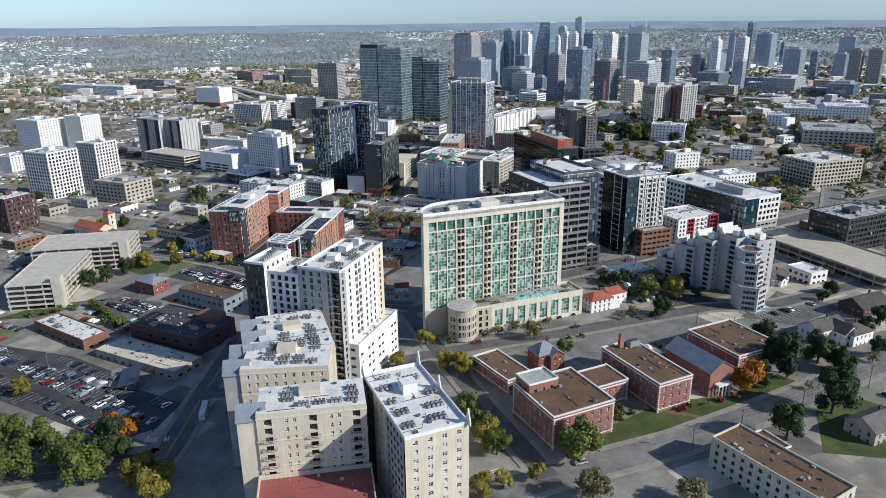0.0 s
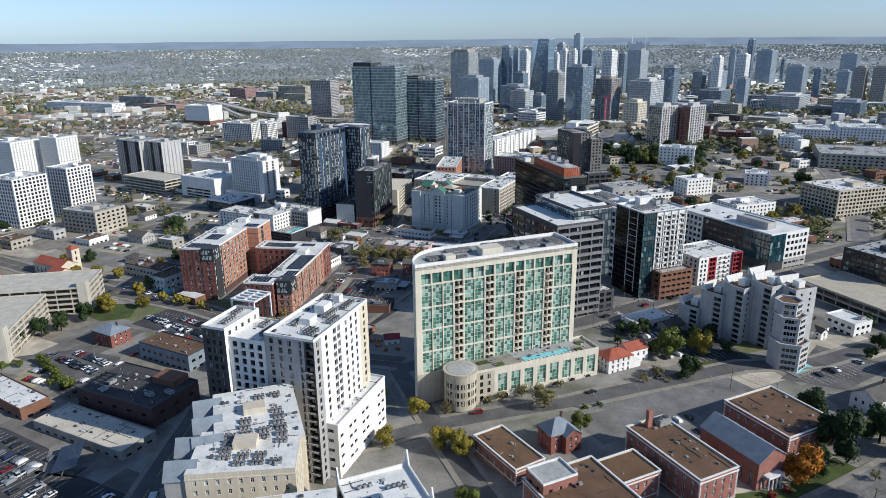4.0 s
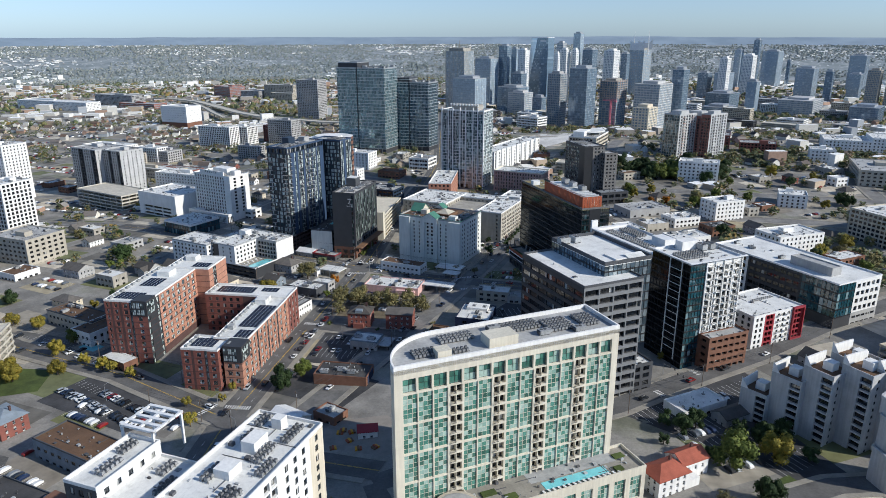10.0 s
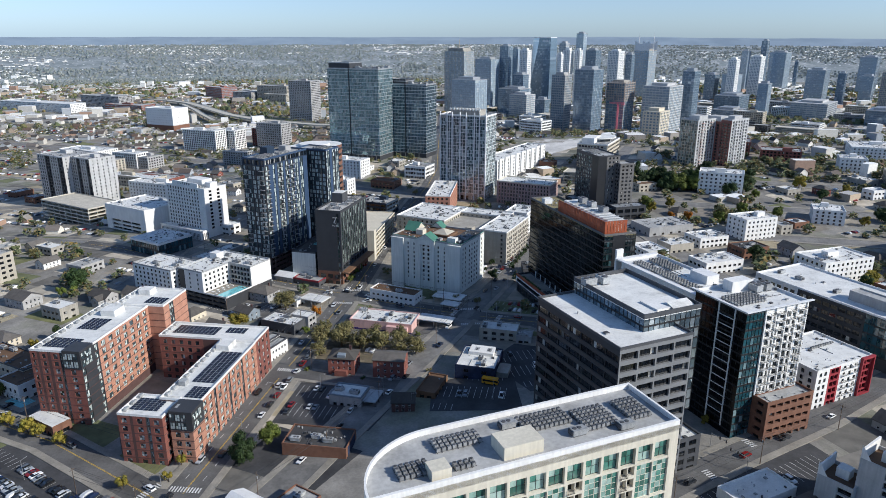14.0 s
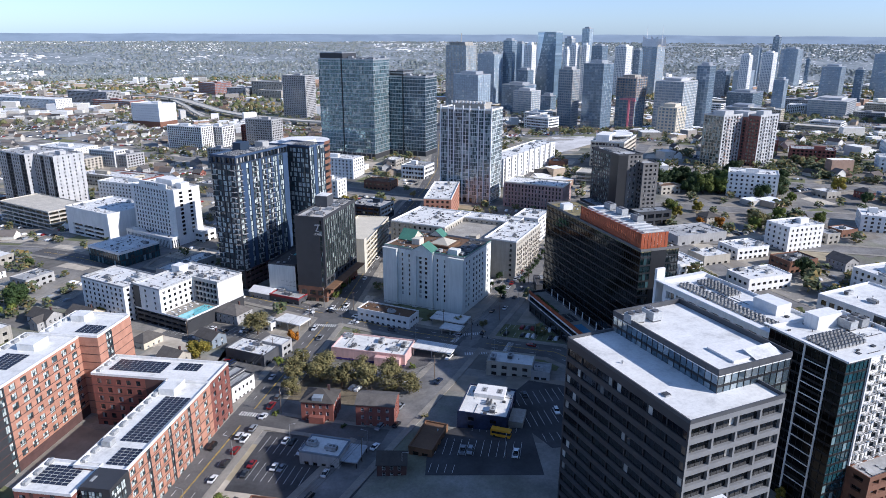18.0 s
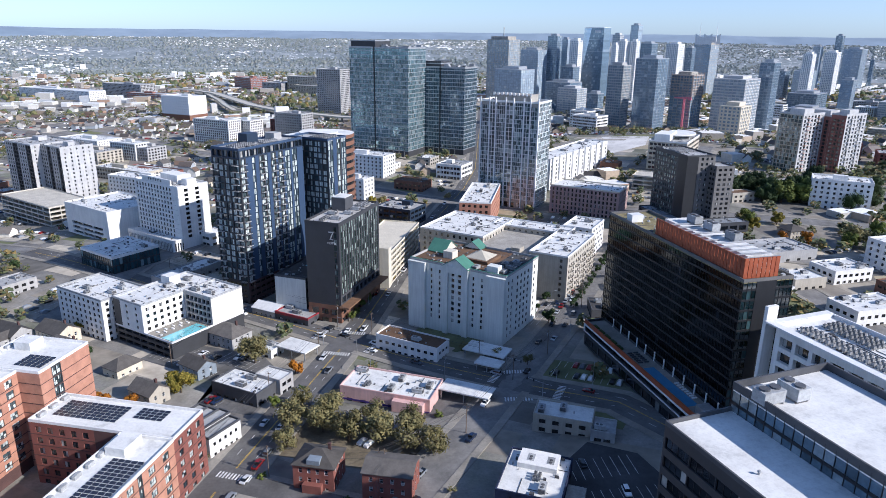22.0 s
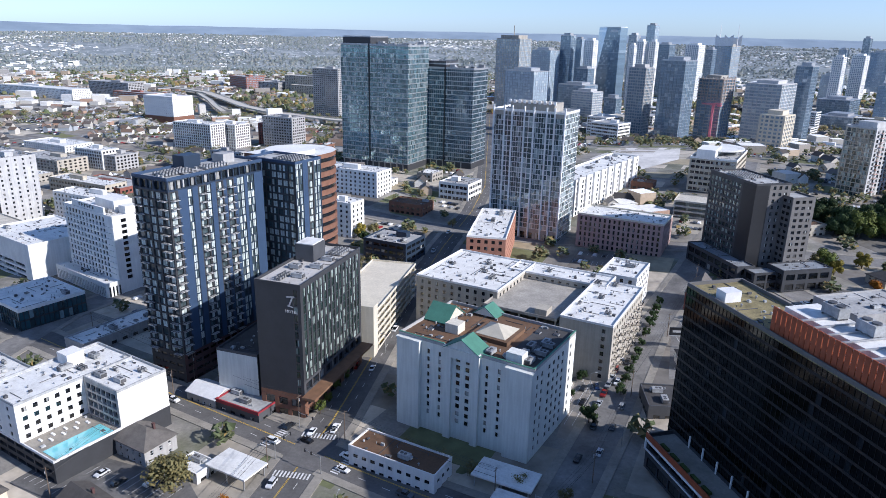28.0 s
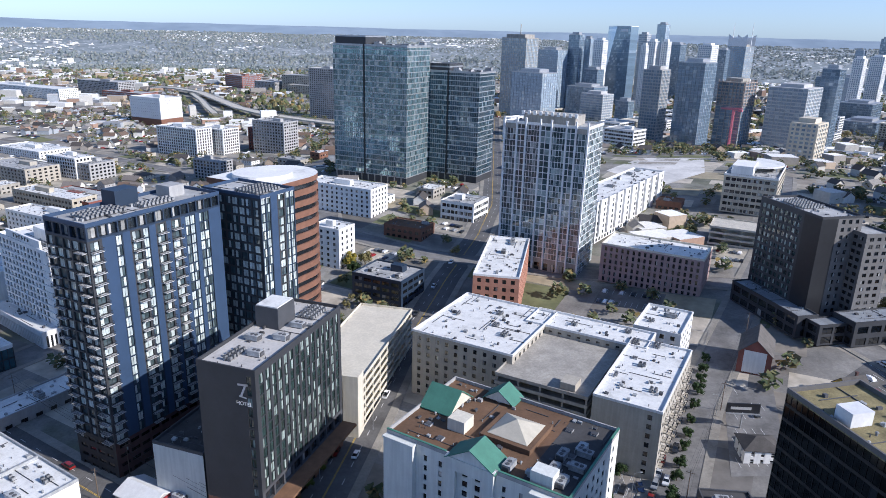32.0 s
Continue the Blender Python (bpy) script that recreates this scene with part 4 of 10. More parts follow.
# green glass hotel and its podium
def green_hotel():
    c, w, d, ang = (-46.5, 335), 78, 20, 33.5
    t = begin("glass_hotel", "tall cream hotel slab with green glass bays and stacked balconies", "hotel", c, w, d, ang)
    h = up(c, 60)
    bay = S("hotel_cream", "glass_green", 10.2, 5.05, 4.5, 9.6, 0.3, top=0.01, bar="hotel_cream", mull=2, rail=5, end=0.2, deep=0.45)
    log = S("hotel_cream", "glass_dark", 3.4, 2.25, 1.85, 2.55, 0.75, top=0.01, deep=1.4, end=0.2, mull=0)
    crown = S("hotel_cream", "glass_green", 5.6, 5.05, 4.2, 4.6, 0.3, top=0.3, deep=0.9, end=2.3, mull=1, rail=1)
    z0, z1 = h - 49, h - 8.2
    front, s = [(0, 2.3, z0, z1, S("hotel_cream", kind="blank"))], 2.3
    spots = []
    for kind in "G3 B G2 B G2 B G2 B G2".split():
        n = 4.6 if kind == "B" else 5.05 * int(kind[1]) - 0.05
        front.append((s, s + n, z0, z1, log if kind == "B" else bay))
        if kind == "B":
            spots += [(s + 0.2 + n * f, z0 + 3.4 * i + 0.7) for i in range(12) for f in (0.23, 0.72)]
        s += n
    front += [(s, w, z0, z1, S("hotel_cream", kind="blank")), (0, w, z1, h, crown), (0, w, -1, z0, S("stone_tan", kind="blank"))]
    block(t, w, d, -1, h, {"front": front, "right": S("hotel_cream", "glass_green", 3.4, 5, 1.6, 2.2, 0.6, top=4, pattern=["-x-"]), "back": [(0, 58, -1, h, S("hotel_cream", "glass_green", 3.4, 4.4, 2.6, 2.2, 0.6, top=5))], "left": []}, noroof=True, budget=230)
    balconies(t, "front", w, d, spots[::2], 1.7, 0.5, "hotel_cream", "black_metal")
    # the roof, rounded at one end, with its swept rim
    pts = [(-w / 2, -d / 2), (w / 2, -d / 2), (w / 2, d / 2)]
    arc = [(-w / 2 + 20 - 20 * math.sin(a), d / 2 - 20 * (1 - math.cos(a))) for a in [math.pi / 2 * i / 14 for i in range(15)]]
    pts += arc[:-1]
    cw = Bag()
    for p, q in zip(arc, arc[1:]):
        cw.quad((*p, -1), (*q, -1), (*q, h - 1), (*p, h - 1))
    part("curved_wall", cw.mesh("curved_wall", "hotel_cream"), t)
    b = Bag()
    b.prism([(x * 0.996, y * 0.98) for x, y in pts], h - 0.4, h)
    part("roof", b.mesh("roof", "grey_roof"), t)
    r = Bag()
    inner = [(x * 0.985, y * 0.93) for x, y in pts]
    for i in range(len(pts)):
        j = (i + 1) % len(pts)
        hi = lambda p: h + 1.3
        a, e, f, g = pts[i], pts[j], inner[j], inner[i]
        r.quad((*a, h - 1.5), (*e, h - 1.5), (*e, hi(e)), (*a, hi(a)))
        r.quad((*a, hi(a)), (*e, hi(e)), (*f, hi(e)), (*g, hi(a)))
        r.quad((*f, h - 0.1), (*g, h - 0.1), (*g, hi(a)), (*f, hi(e)))
    part("parapet", r.mesh("parapet", "white_wall"), t)
    for x, y, nx, ny in ((-27, -3, 6, 4), (-14, 3.5, 9, 4), (9, 3.5, 10, 5), (21, 0, 7, 7), (-16, -5.5, 4, 2), (32, 0, 5, 7)):
        cluster(t, x, y, h, nx, ny, 1.3)
    flat_box(t, "penthouse", -7, -7, h, 3, -0.5, h + 3.2, "hotel_cream")
    flat_box(t, "penthouse", -24.5, -8, h, -20, -4, h + 2.6, "hotel_cream")
    for x, y in ((14, -4), (26, -6), (0, 5)):
        roof_unit(t, "pack", x, y, h, 0)
    return t


green_hotel()


def hotel_podium():
    w, d, ang = 62, 14, 33.5
    a = radians(ang)
    mid_front = (-23 + 0.5, 325 - 0.5)
    c = (mid_front[0] - math.sin(a) * d / 2, mid_front[1] + math.cos(a) * d / 2)
    t = begin("hotel_podium", "tan stone podium with tall green windows and a pool terrace", "hotel podium", c, w, d, ang)
    h = up(c, 14)
    st = [(0, 9, -1, h, S("stone_tan", "glass_dark", 3.6, 2.8, 1.5, 2.2, 0.6, top=1.6, base=1)), (9, w, -1, h, S("hotel_cream", "glass_green", 9.8, 6.6, 4.4, 8.8, 0.6, base=3.4, top=1.4, deep=0.5, bar="hotel_cream", mull=2, rail=4, end=0.6))]
    block(t, w, d, -1, h, {"front": st, "rest": S("stone_tan", "glass_green", 4.5, 4.5, 1.8, 2.6, top=1.5)}, "walk", rim="hotel_cream", parapet=1.0)
    for i in range(7):
        b = Bag()
        x = -w / 2 + 1 + (i + 0.5) * (w - 2) / 7
        for k in range(9):
            a0, a1 = math.pi * k / 9, math.pi * (k + 1) / 9
            b.quad((x - 2.2 * math.cos(a0), -d / 2 - 0.25, 0.6 + 2.2 * math.sin(a0)), (x - 2.2 * math.cos(a1), -d / 2 - 0.25, 0.6 + 2.2 * math.sin(a1)), (x - 1.8 * math.cos(a1), -d / 2 - 0.25, 0.6 + 1.8 * math.sin(a1)), (x - 1.8 * math.cos(a0), -d / 2 - 0.25, 0.6 + 1.8 * math.sin(a0)))
        b.box(x - 1.8, -d / 2 - 0.12, -1, x + 1.8, -d / 2 - 0.05, 2.4, 1)
        part("arch", b.mesh("arch", "hotel_cream", "glass_dark"), t)
    flat_box(t, "pool", -6, -4.4, h - 0.98, 18, -0.6, h - 0.86, "pool_water", "blue swimming pool")
    flat_box(t, "pool_deck", -9, 0.2, h - 0.98, 24, 5.6, h - 0.9, "grey_roof")
    for i in range(16):
        b = Bag()
        x = -8 + i * 1.9
        b.box(x, -6.2, h - 0.6, x + 0.7, -4.7, h - 0.5)
        b.box(x, -6.25, h - 0.5, x + 0.7, -5.9, h - 0.15)
        part("lounger", b.mesh("lounger", "steel_white"), t)
    for x, y, s in ((-24, 1, 5), (-18, -3, 4), (26, 2, 4), (22, -4, 3)):
        flat_box(t, "planter", x - s / 2, y - 1.2, h - 1, x + s / 2, y + 1.2, h - 0.4, "grass")
    # round corner bay
    k = Bag()
    x0, y0, r = -w / 2 - 5.5, -d / 2 + 4, 7
    k.tube(x0, y0, -1, h + 0.4, r, r, 28)
    k.tube(x0, y0, h + 0.4, h + 1.0, r + 0.5, r + 0.5, 28)
    part("round_bay", k.mesh("round_bay", "stone_tan"), t)
    k = Bag()
    k.tube(x0, y0, h + 1.0, h + 1.25, r - 0.6, r - 1.2, 28)
    part("round_roof", k.mesh("round_roof", "grey_roof"), t)
    me = pane_mesh(1.5, 2.4, "glass_dark", "black_metal", 1, 1)
    for i in range(9):
        for z in (1.5, 5.4, 9.3):
            an = -165 + i * 20
            part("window", me, t, pose(x0 + (r + 0.02) * math.cos(radians(an)), y0 + (r + 0.02) * math.sin(radians(an)), z, 0, 0, an + 90))
    k = Bag()
    k.box(-w / 2 - 1, -d / 2 + 0.5, -1, -w / 2 + 0.1, d / 2, h - 1)
    k.box(-w / 2 - 8, -d / 2 + 8, -1, -w / 2 - 1, d / 2 + 2, h - 2)
    part("link", k.mesh("link", "stone_tan"), t)


hotel_podium()


# white apartment tower
def white_tower():
    c, ang = (-114, 272), 81
    t = begin("apartment_tower", "white and grey apartment tower crowded with rooftop condensers", "apartment building", c, 44, 48, ang)
    h = up(c, 52)
    win = lambda wall, **k: S(wall, "glass", 3.15, k.pop("bay", 3.5), k.pop("ww", 1.5), 2.0, 0.6, top=1.2, **k)
    tall = S("white_wall", "glass_dark", 3.15, 3.6, 2.0, 2.5, 0.3, top=1.2, deep=0.9)
    front = [(0, 5, -1, h, win("grey_wall", bay=2.4)), (5, 12, -1, h, win("white_wall", bay=3.4)), (12, 20, -1, h, S("white_wall", "glass_dark", 3.15, 4, 2.3, 2.5, 0.3, top=1.2, deep=0.9)), (20, 34, -1, h, win("white_wall", bay=3.5)), (34, 41, -1, h, win("cream_wall", bay=3.4))]
    left = [(0, 13, -1, h, win("grey_wall", bay=3.2)), (13, 16, -1, h, S("grey_wall", "glass_dark", 3.15, 2.6, 2.2, 2.5, 0.3, top=1.2, deep=1.0)), (16, 20, -1, h, S("dark_wall", "glass_dark", 3.15, 3.6, 3.0, 2.6, 0.2, top=1.2, deep=1.2, end=0.1))]
    block(t, 41, 20, -1, h, {"front": front, "left": left, "rest": win("white_wall")}, rim="white_wall", off=(-0.5, -12), budget=190)
    low = S("white_wall", "glass_dark", 3.15, 3.9, 2.0, 2.3, 0.4, top=1.0, deep=0.6)
    block(t, 19, 16, -1, h - 4, {"left": [(0, 16, -1, h - 4, low)], "rest": S("white_wall", kind="blank")}, rim="white_wall", off=(-11, 6), budget=90)
    block(t, 21, 10, -1, h - 0.5, {"left": win("dark_wall", bay=3), "rest": win("white_wall")}, rim="white_wall", off=(-11.5, 19), budget=60)
    # white podium with slot windows
    block(t, 40, 18, -1, up(c, 17), {"front": S("white_wall", "glass_dark", 4.0, 3.4, 2.2, 1.3, 1.4, top=3.5, pattern=["x-xx-xx--xx-"]), "rest": S("white_wall", "glass_dark", 4, 4, 2.4, 1.4, 1.2)}, rim="white_wall", off=(4, -17.5), budget=40)
    # balconies at the dark corner
    balconies(t, "left", 44, 48, [(44, 6 + 3.15 * i) for i in range(14)], 3.4, 0.9, "grey_wall", "black_metal")
    r = random.Random(3)
    for x, y, nx, ny in ((-14, -17, 4, 3), (-8, -8, 5, 2), (3, -15, 6, 2), (8, -8, 4, 3), (13, -17, 6, 2), (-2, -19, 5, 2), (16, -6, 4, 2)):
        cluster(t, x, y, h - 0.85, nx, ny, 1.45)
    for x, y, nx, ny in ((-12, 3, 5, 2), (-6, 8, 4, 2)):
        cluster(t, x, y, h - 4.85, nx, ny, 1.45)
    for x, y, nx, ny in ((-14, 18, 5, 2), (-6, 20, 4, 2)):
        cluster(t, x, y, h - 1.35, nx, ny, 1.45)
    flat_box(t, "stair_house", 2, -13, h - 0.9, 8, -9, h + 2.4, "white_wall")
    flat_box(t, "stair_house", -9, -13.5, h - 0.9, -4, -9, h + 1.6, "white_wall")
    flat_box(t, "stair_house", 14, -13, h - 0.9, 17, -10, h + 2.2, "white_wall")
    b = Bag()
    for i in range(5):
        b.box(-2 + i * 2.6, 15, h + 1.6, -1 + i * 2.6, 26, h + 2.2)
    for y in (15, 20, 25.4):
        b.box(-2, y, h + 1.5, 9.4, y + 0.7, h + 2.1)
    for x in (-1.8, 8.8):
        for y in (15.3, 25.5):
            b.box(x, y, h - 8, x + 0.6, y + 0.6, h + 1.6)
    part("roof_pergola", b.mesh("roof_pergola", "steel_white"), t)


white_tower()


# cream apartment complex in three wings, and its neighbour
def cream_complex():
    c = (-100, 208)
    t = begin("apartment_complex", "cream stucco apartments with white roofs and slate gables", "apartment building", c, 60, 75, 30)
    h = up(c, 33)
    st = S("cream_wall", "glass_bright", 3.15, 3.3, 1.0, 1.6, 0.8, top=1.6, rail=1, bar="steel_white")
    bal = S("cream_wall", "glass_dark", 3.15, 3.6, 2.4, 2.4, 0.3, top=1.6, deep=1.2, mull=1)
    for cc, w, d, a, front in (((-83, 183.5), 34.5, 17, 22, [(0, 7, -1, h, bal), (7, 14, -1, h, st), (14, 21, -1, h, bal), (21, 28, -1, h, st), (28, 34.5, -1, h, bal)]), ((-103, 210), 31, 22, 17, st), ((-109, 229), 27, 36, 30, st)):
        x, y = local(c, 30, cc)
        hr = h + {17: 0.0, 22: 0.12, 36: 0.24}[d]
        # west walls and bays turn grey: their shade is put into the colour
        shade = S("grey_wall", "glass_dark", 3.15, 3.3, 1.6, 2.0, 0.6, top=1.6, rail=1)
        hub = block(t, w, d, -1, hr, {"front": front, "left": shade if d != 17 else st, "rest": st}, "white_roof", "cream_wall", 0.35, 150 if d == 17 else 30, off=(x, y), turn=a - 30, cap="white_wall")
        for i in range(int((w - 7) / 5.2)):
            for j in range(int((d - 4) / 3.6)):
                u, v = -w / 2 + 9.5 + i * 5.2 + 0.4 * (j % 2), -d / 2 + 3.4 + j * 3.6
                if (i * 5 + j * 3) % 7 in (0, 4) or (abs(u) < 5 and -2 < v < 7):
                    continue
                cluster(hub, u, v, hr - 0.3, 3, 2, 1.25)
        cs = Bag()
        for k in (0.16, 0.5, 0.74, 0.95):
            z = h * k
            cs.box(-w / 2 - 0.15, -d / 2 - 0.15, z, w / 2 + 0.15, -d / 2 + 0.0, z + 0.35)
            cs.box(-w / 2 - 0.15, -d / 2, z, -w / 2, d / 2, z + 0.35)
            cs.box(w / 2, -d / 2, z, w / 2 + 0.15, d / 2, z + 0.35)
        part("string_course", cs.mesh("string_course", "hotel_cream"), hub)
        flat_box(hub, "stair_house", -4, 0, hr - 0.7, 3, 5, hr + 2.2, "cream_wall")
        bays = {17: (-4.2,), 22: (-6.5, 5.5), 36: (-11, 0.5, 12)}[d]
        for v in bays:
            b = Bag()
            b.box(-w / 2 - 6.0, v - 3.7, -1, -w / 2 + 0.5, v + 3.7, h - 2.2)
            part("bay", b.mesh("bay", "grey_wall" if d != 17 else "cream_wall"), hub)
            gable(hub, 8.6, 7.4, h - 2.2, 4.0, "slate_blue", "cream_wall", pose(-w / 2 - 1.7, v, 0))
            me = pane_mesh(1.6, 2.0, "glass_dark", "black_metal", 1, 1)
            for k in range(8):
                part("window", me, hub, pose(-w / 2 - 6.04, v, 3 + k * 3.15, 0, 0, 270))
        b = Bag()
        for v in bays:
            b.box(-w / 2 - 3.4, v + 3.8, -1, -w / 2 - 0.02, v + 5.6, h - 4)
        part("lean_to", b.mesh("lean_to", "slate_blue"), hub)
    # balcony rails and the low terracotta deck in front
    x, y = local(c, 30, (-75.6, 165))
    hub = block(t, 36, 22, -1, up(c, 11), S("cream_wall", "glass_dark", 4, 4, 2.5, 2.2, top=1), "red_membrane", "cream_wall", 1.6, 0, off=(x, y), turn=-8)
    w, d = 34.5, 17
    sub = t.children[[o.name.split(".")[0] for o in t.children].index("wing")]
    balconies(sub, "front", w, d, [(s, 3.15 * i + 0.7) for i in range(1, 10) for s in (3.5, 17.5, 31.3)], 4.6, 0.7, "hotel_cream", "black_metal")


cream_complex()


def cream_neighbour():
    c, w, d, ang = (-50.5, 189.5), 21, 42, 35
    t = begin("apartment_block", "cream apartment block with a bright white membrane roof", "apartment building", c, w, d, ang)
    h = up(c, 33)
    st = S("cream_wall", "glass_bright", 3.15, 4.4, 1.5, 1.5, 0.8, top=1.4, rail=1, bar="steel_white")
    left = [(0, 12, -1, h, S("dark_wall", "glass", 3.15, 3.0, 1.8, 1.8, top=1.4)), (12, 24, -1, h, st), (24, 41, -1, h, S("grey_wall", "glass", 3.15, 3.2, 1.8, 1.8, top=1.4))]
    block(t, w, d, -1, h, {"front": st, "left": left, "rest": st}, "white_roof", "cream_wall", 1.1, 170, cap="white_wall")
    for x, y, nx, ny in ((-7, -15, 3, 2), (3, -14, 4, 2), (-6, -7, 3, 2), (5, -7, 4, 2), (-7, 0, 2, 2), (7, 1, 3, 2), (-6, 9, 3, 2), (4, 12, 4, 2), (-4, 16, 3, 1)):
        cluster(t, x, y, h - 1.05, nx, ny, 1.5)
    flat_box(t, "stair_house", -2, 3, h - 1.1, 3, 8, h + 2.6, "white_wall")
    for x, y in ((-w / 2 + 0.2, d / 2 - 0.2), (w / 2 - 0.2, -d / 2 + 0.2), (w / 2 - 0.2, d / 2 - 0.2), (w / 2 - 0.2, 2)):
        b = Bag()
        b.prism([(x - 0.2, y - 1.6), (x + 0.2, y - 1.6), (x + 0.2, y + 1.6), (x - 0.2, y + 1.6)], h - 1, h + 0.4)
        b.poly([(x - 0.2, y - 1.6, h + 0.4), (x - 0.2, y, h + 4.4), (x - 0.2, y + 1.6, h + 0.4)])
        b.poly([(x + 0.2, y - 1.6, h + 0.4), (x + 0.2, y + 1.6, h + 0.4), (x + 0.2, y, h + 4.4)])
        b.quad((x - 0.2, y - 1.6, h + 0.4), (x + 0.2, y - 1.6, h + 0.4), (x + 0.2, y, h + 4.4), (x - 0.2, y, h + 4.4))
        b.quad((x + 0.2, y + 1.6, h + 0.4), (x - 0.2, y + 1.6, h + 0.4), (x - 0.2, y, h + 4.4), (x + 0.2, y, h + 4.4))
        part("fin", b.mesh("fin", "white_wall"), t)


cream_neighbour()


# the brick halls
def brick_hall(c, w, d, ang, z, n, chimney=False, raised=None):
    t = begin("brick_hall", "pink-red brick hall with pale stone trim and a brown gravel roof", "hall", c, w, d, ang, "brick halls")
    h = up(c, z)
    st = S("brick_pink", "glass", 3.9, n, 1.35, 2.3, 0.9, base=1.6, top=1.6, bar="steel_white", mull=1, rail=2)
    block(t, w, d, -1, h, st, "brown_roof", "hotel_cream", 0.5, 70)
    k = Bag()
    for z0, z1, e in ((h - 1.5, h - 1.1, 0.25), (1.2, 1.5, 0.12), (h - 0.1, h + 0.15, 0.3)):
        for x0, y0, x1, y1 in ((-w / 2 - e, -d / 2 - e, w / 2 + e, -d / 2 + 0.3), (-w / 2 - e, d / 2 - 0.3, w / 2 + e, d / 2 + e), (-w / 2 - e, -d / 2 + 0.3, -w / 2 + 0.3, d / 2 - 0.3), (w / 2 - 0.3, -d / 2 + 0.3, w / 2 + e, d / 2 - 0.3)):
            k.box(x0, y0, z0, x1, y1, z1)
    part("cornice", k.mesh("cornice", "steel_white"), t)
    for sx in (-1, 1):
        for sy in (-1, 1):
            q = Bag()
            for i in range(int(h / 0.9)):
                e = 0.55 if i % 2 else 0.8
                q.box(sx * (w / 2 + 0.06) - e * (sx > 0), sy * (d / 2 + 0.06) - e * (sy > 0), i * 0.9, sx * (w / 2 + 0.06) + e * (sx < 0), sy * (d / 2 + 0.06) + e * (sy < 0), i * 0.9 + 0.45)
            part("quoin", q.mesh("quoin", "steel_white"), t)
    if chimney:
        flat_box(t, "chimney", -2, d / 2 - 4, h - 1, 0, d / 2 - 2.5, h + 6.5, "brick_pink")
        roof_unit(t, "cooler", 5, d / 2 - 4, h - 0.95, 0)
    if raised:
        block(t, raised[0], raised[1], h - 1.2, h + 3.6, S("brick_pink", "glass", 4, 4, 1.3, 1.3), "grey_roof", "steel_white", 0.7, 10, off=raised[2])
    scatter_units(t, random.Random(int(w * d)), -w / 2 + 3, -d / 2 + 3, w / 2 - 3, d / 2 - 3, h - 0.95, 0, 3, 0, 0, 0)
    return t


brick_hall((-3, 235), 27, 28, 37, 14, 3.4, raised=(13, 10, (-6, 9)))
brick_hall((30, 268), 17, 36, 37, 13, 3.6, chimney=True)
brick_hall((12, 257), 16, 14, 37, 10, 3.6)
brick_hall((72, 305), 26, 30, 37, 10, 4)
brick_hall((-30, 267), 13, 26, 43, 6, 3.6)


def chapel():
    c, w, d, ang = (53, 279), 26, 13, 127
    t = begin("chapel", "brick chapel with tall windows, slate roof and pedimented porch", "chapel", c, w, d, ang)
    h = up(c, 11)
    block(t, w, d, -1, h, S("brick_pink", "glass", 8, 4.2, 1.4, 5.4, 1.8, top=1.5, bar="steel_white", mull=1, rail=5), "dark_roof", "steel_white", 0.0, 30, noroof=True)
    gable(t, w, d, h, 4.2, "slate_blue", "brick_pink", pose(0, 0, 0), 0.5)
    b = Bag()
    for y in (-3, -1, 1, 3):
        b.tube(-w / 2 - 2, y, 0, 5, 0.3, 0.26, 10)
    b.box(-w / 2 - 2.6, -3.8, 5, -w / 2, 3.8, 5.7)
    part("porch", b.mesh("porch", "steel_white"), t)


chapel()
simple("plain_apartments", "long cream apartment block with a brown gravel roof", "apartment building", (68, 207), 41, 15, -47, 12, S("cream_wall", "glass", 3.2, 3.2, 1.3, 1.6), "brown_roof", "cream_wall", 0.7, 60, 0, 4)
simple("plain_apartments", "low cream apartment block with a brown gravel roof", "apartment building", (98, 178), 30, 15, -47, 10, S("cream_wall", "glass", 3.2, 3.2, 1.3, 1.6), "brown_roof", "cream_wall", 0.7, 30, 0, 4)


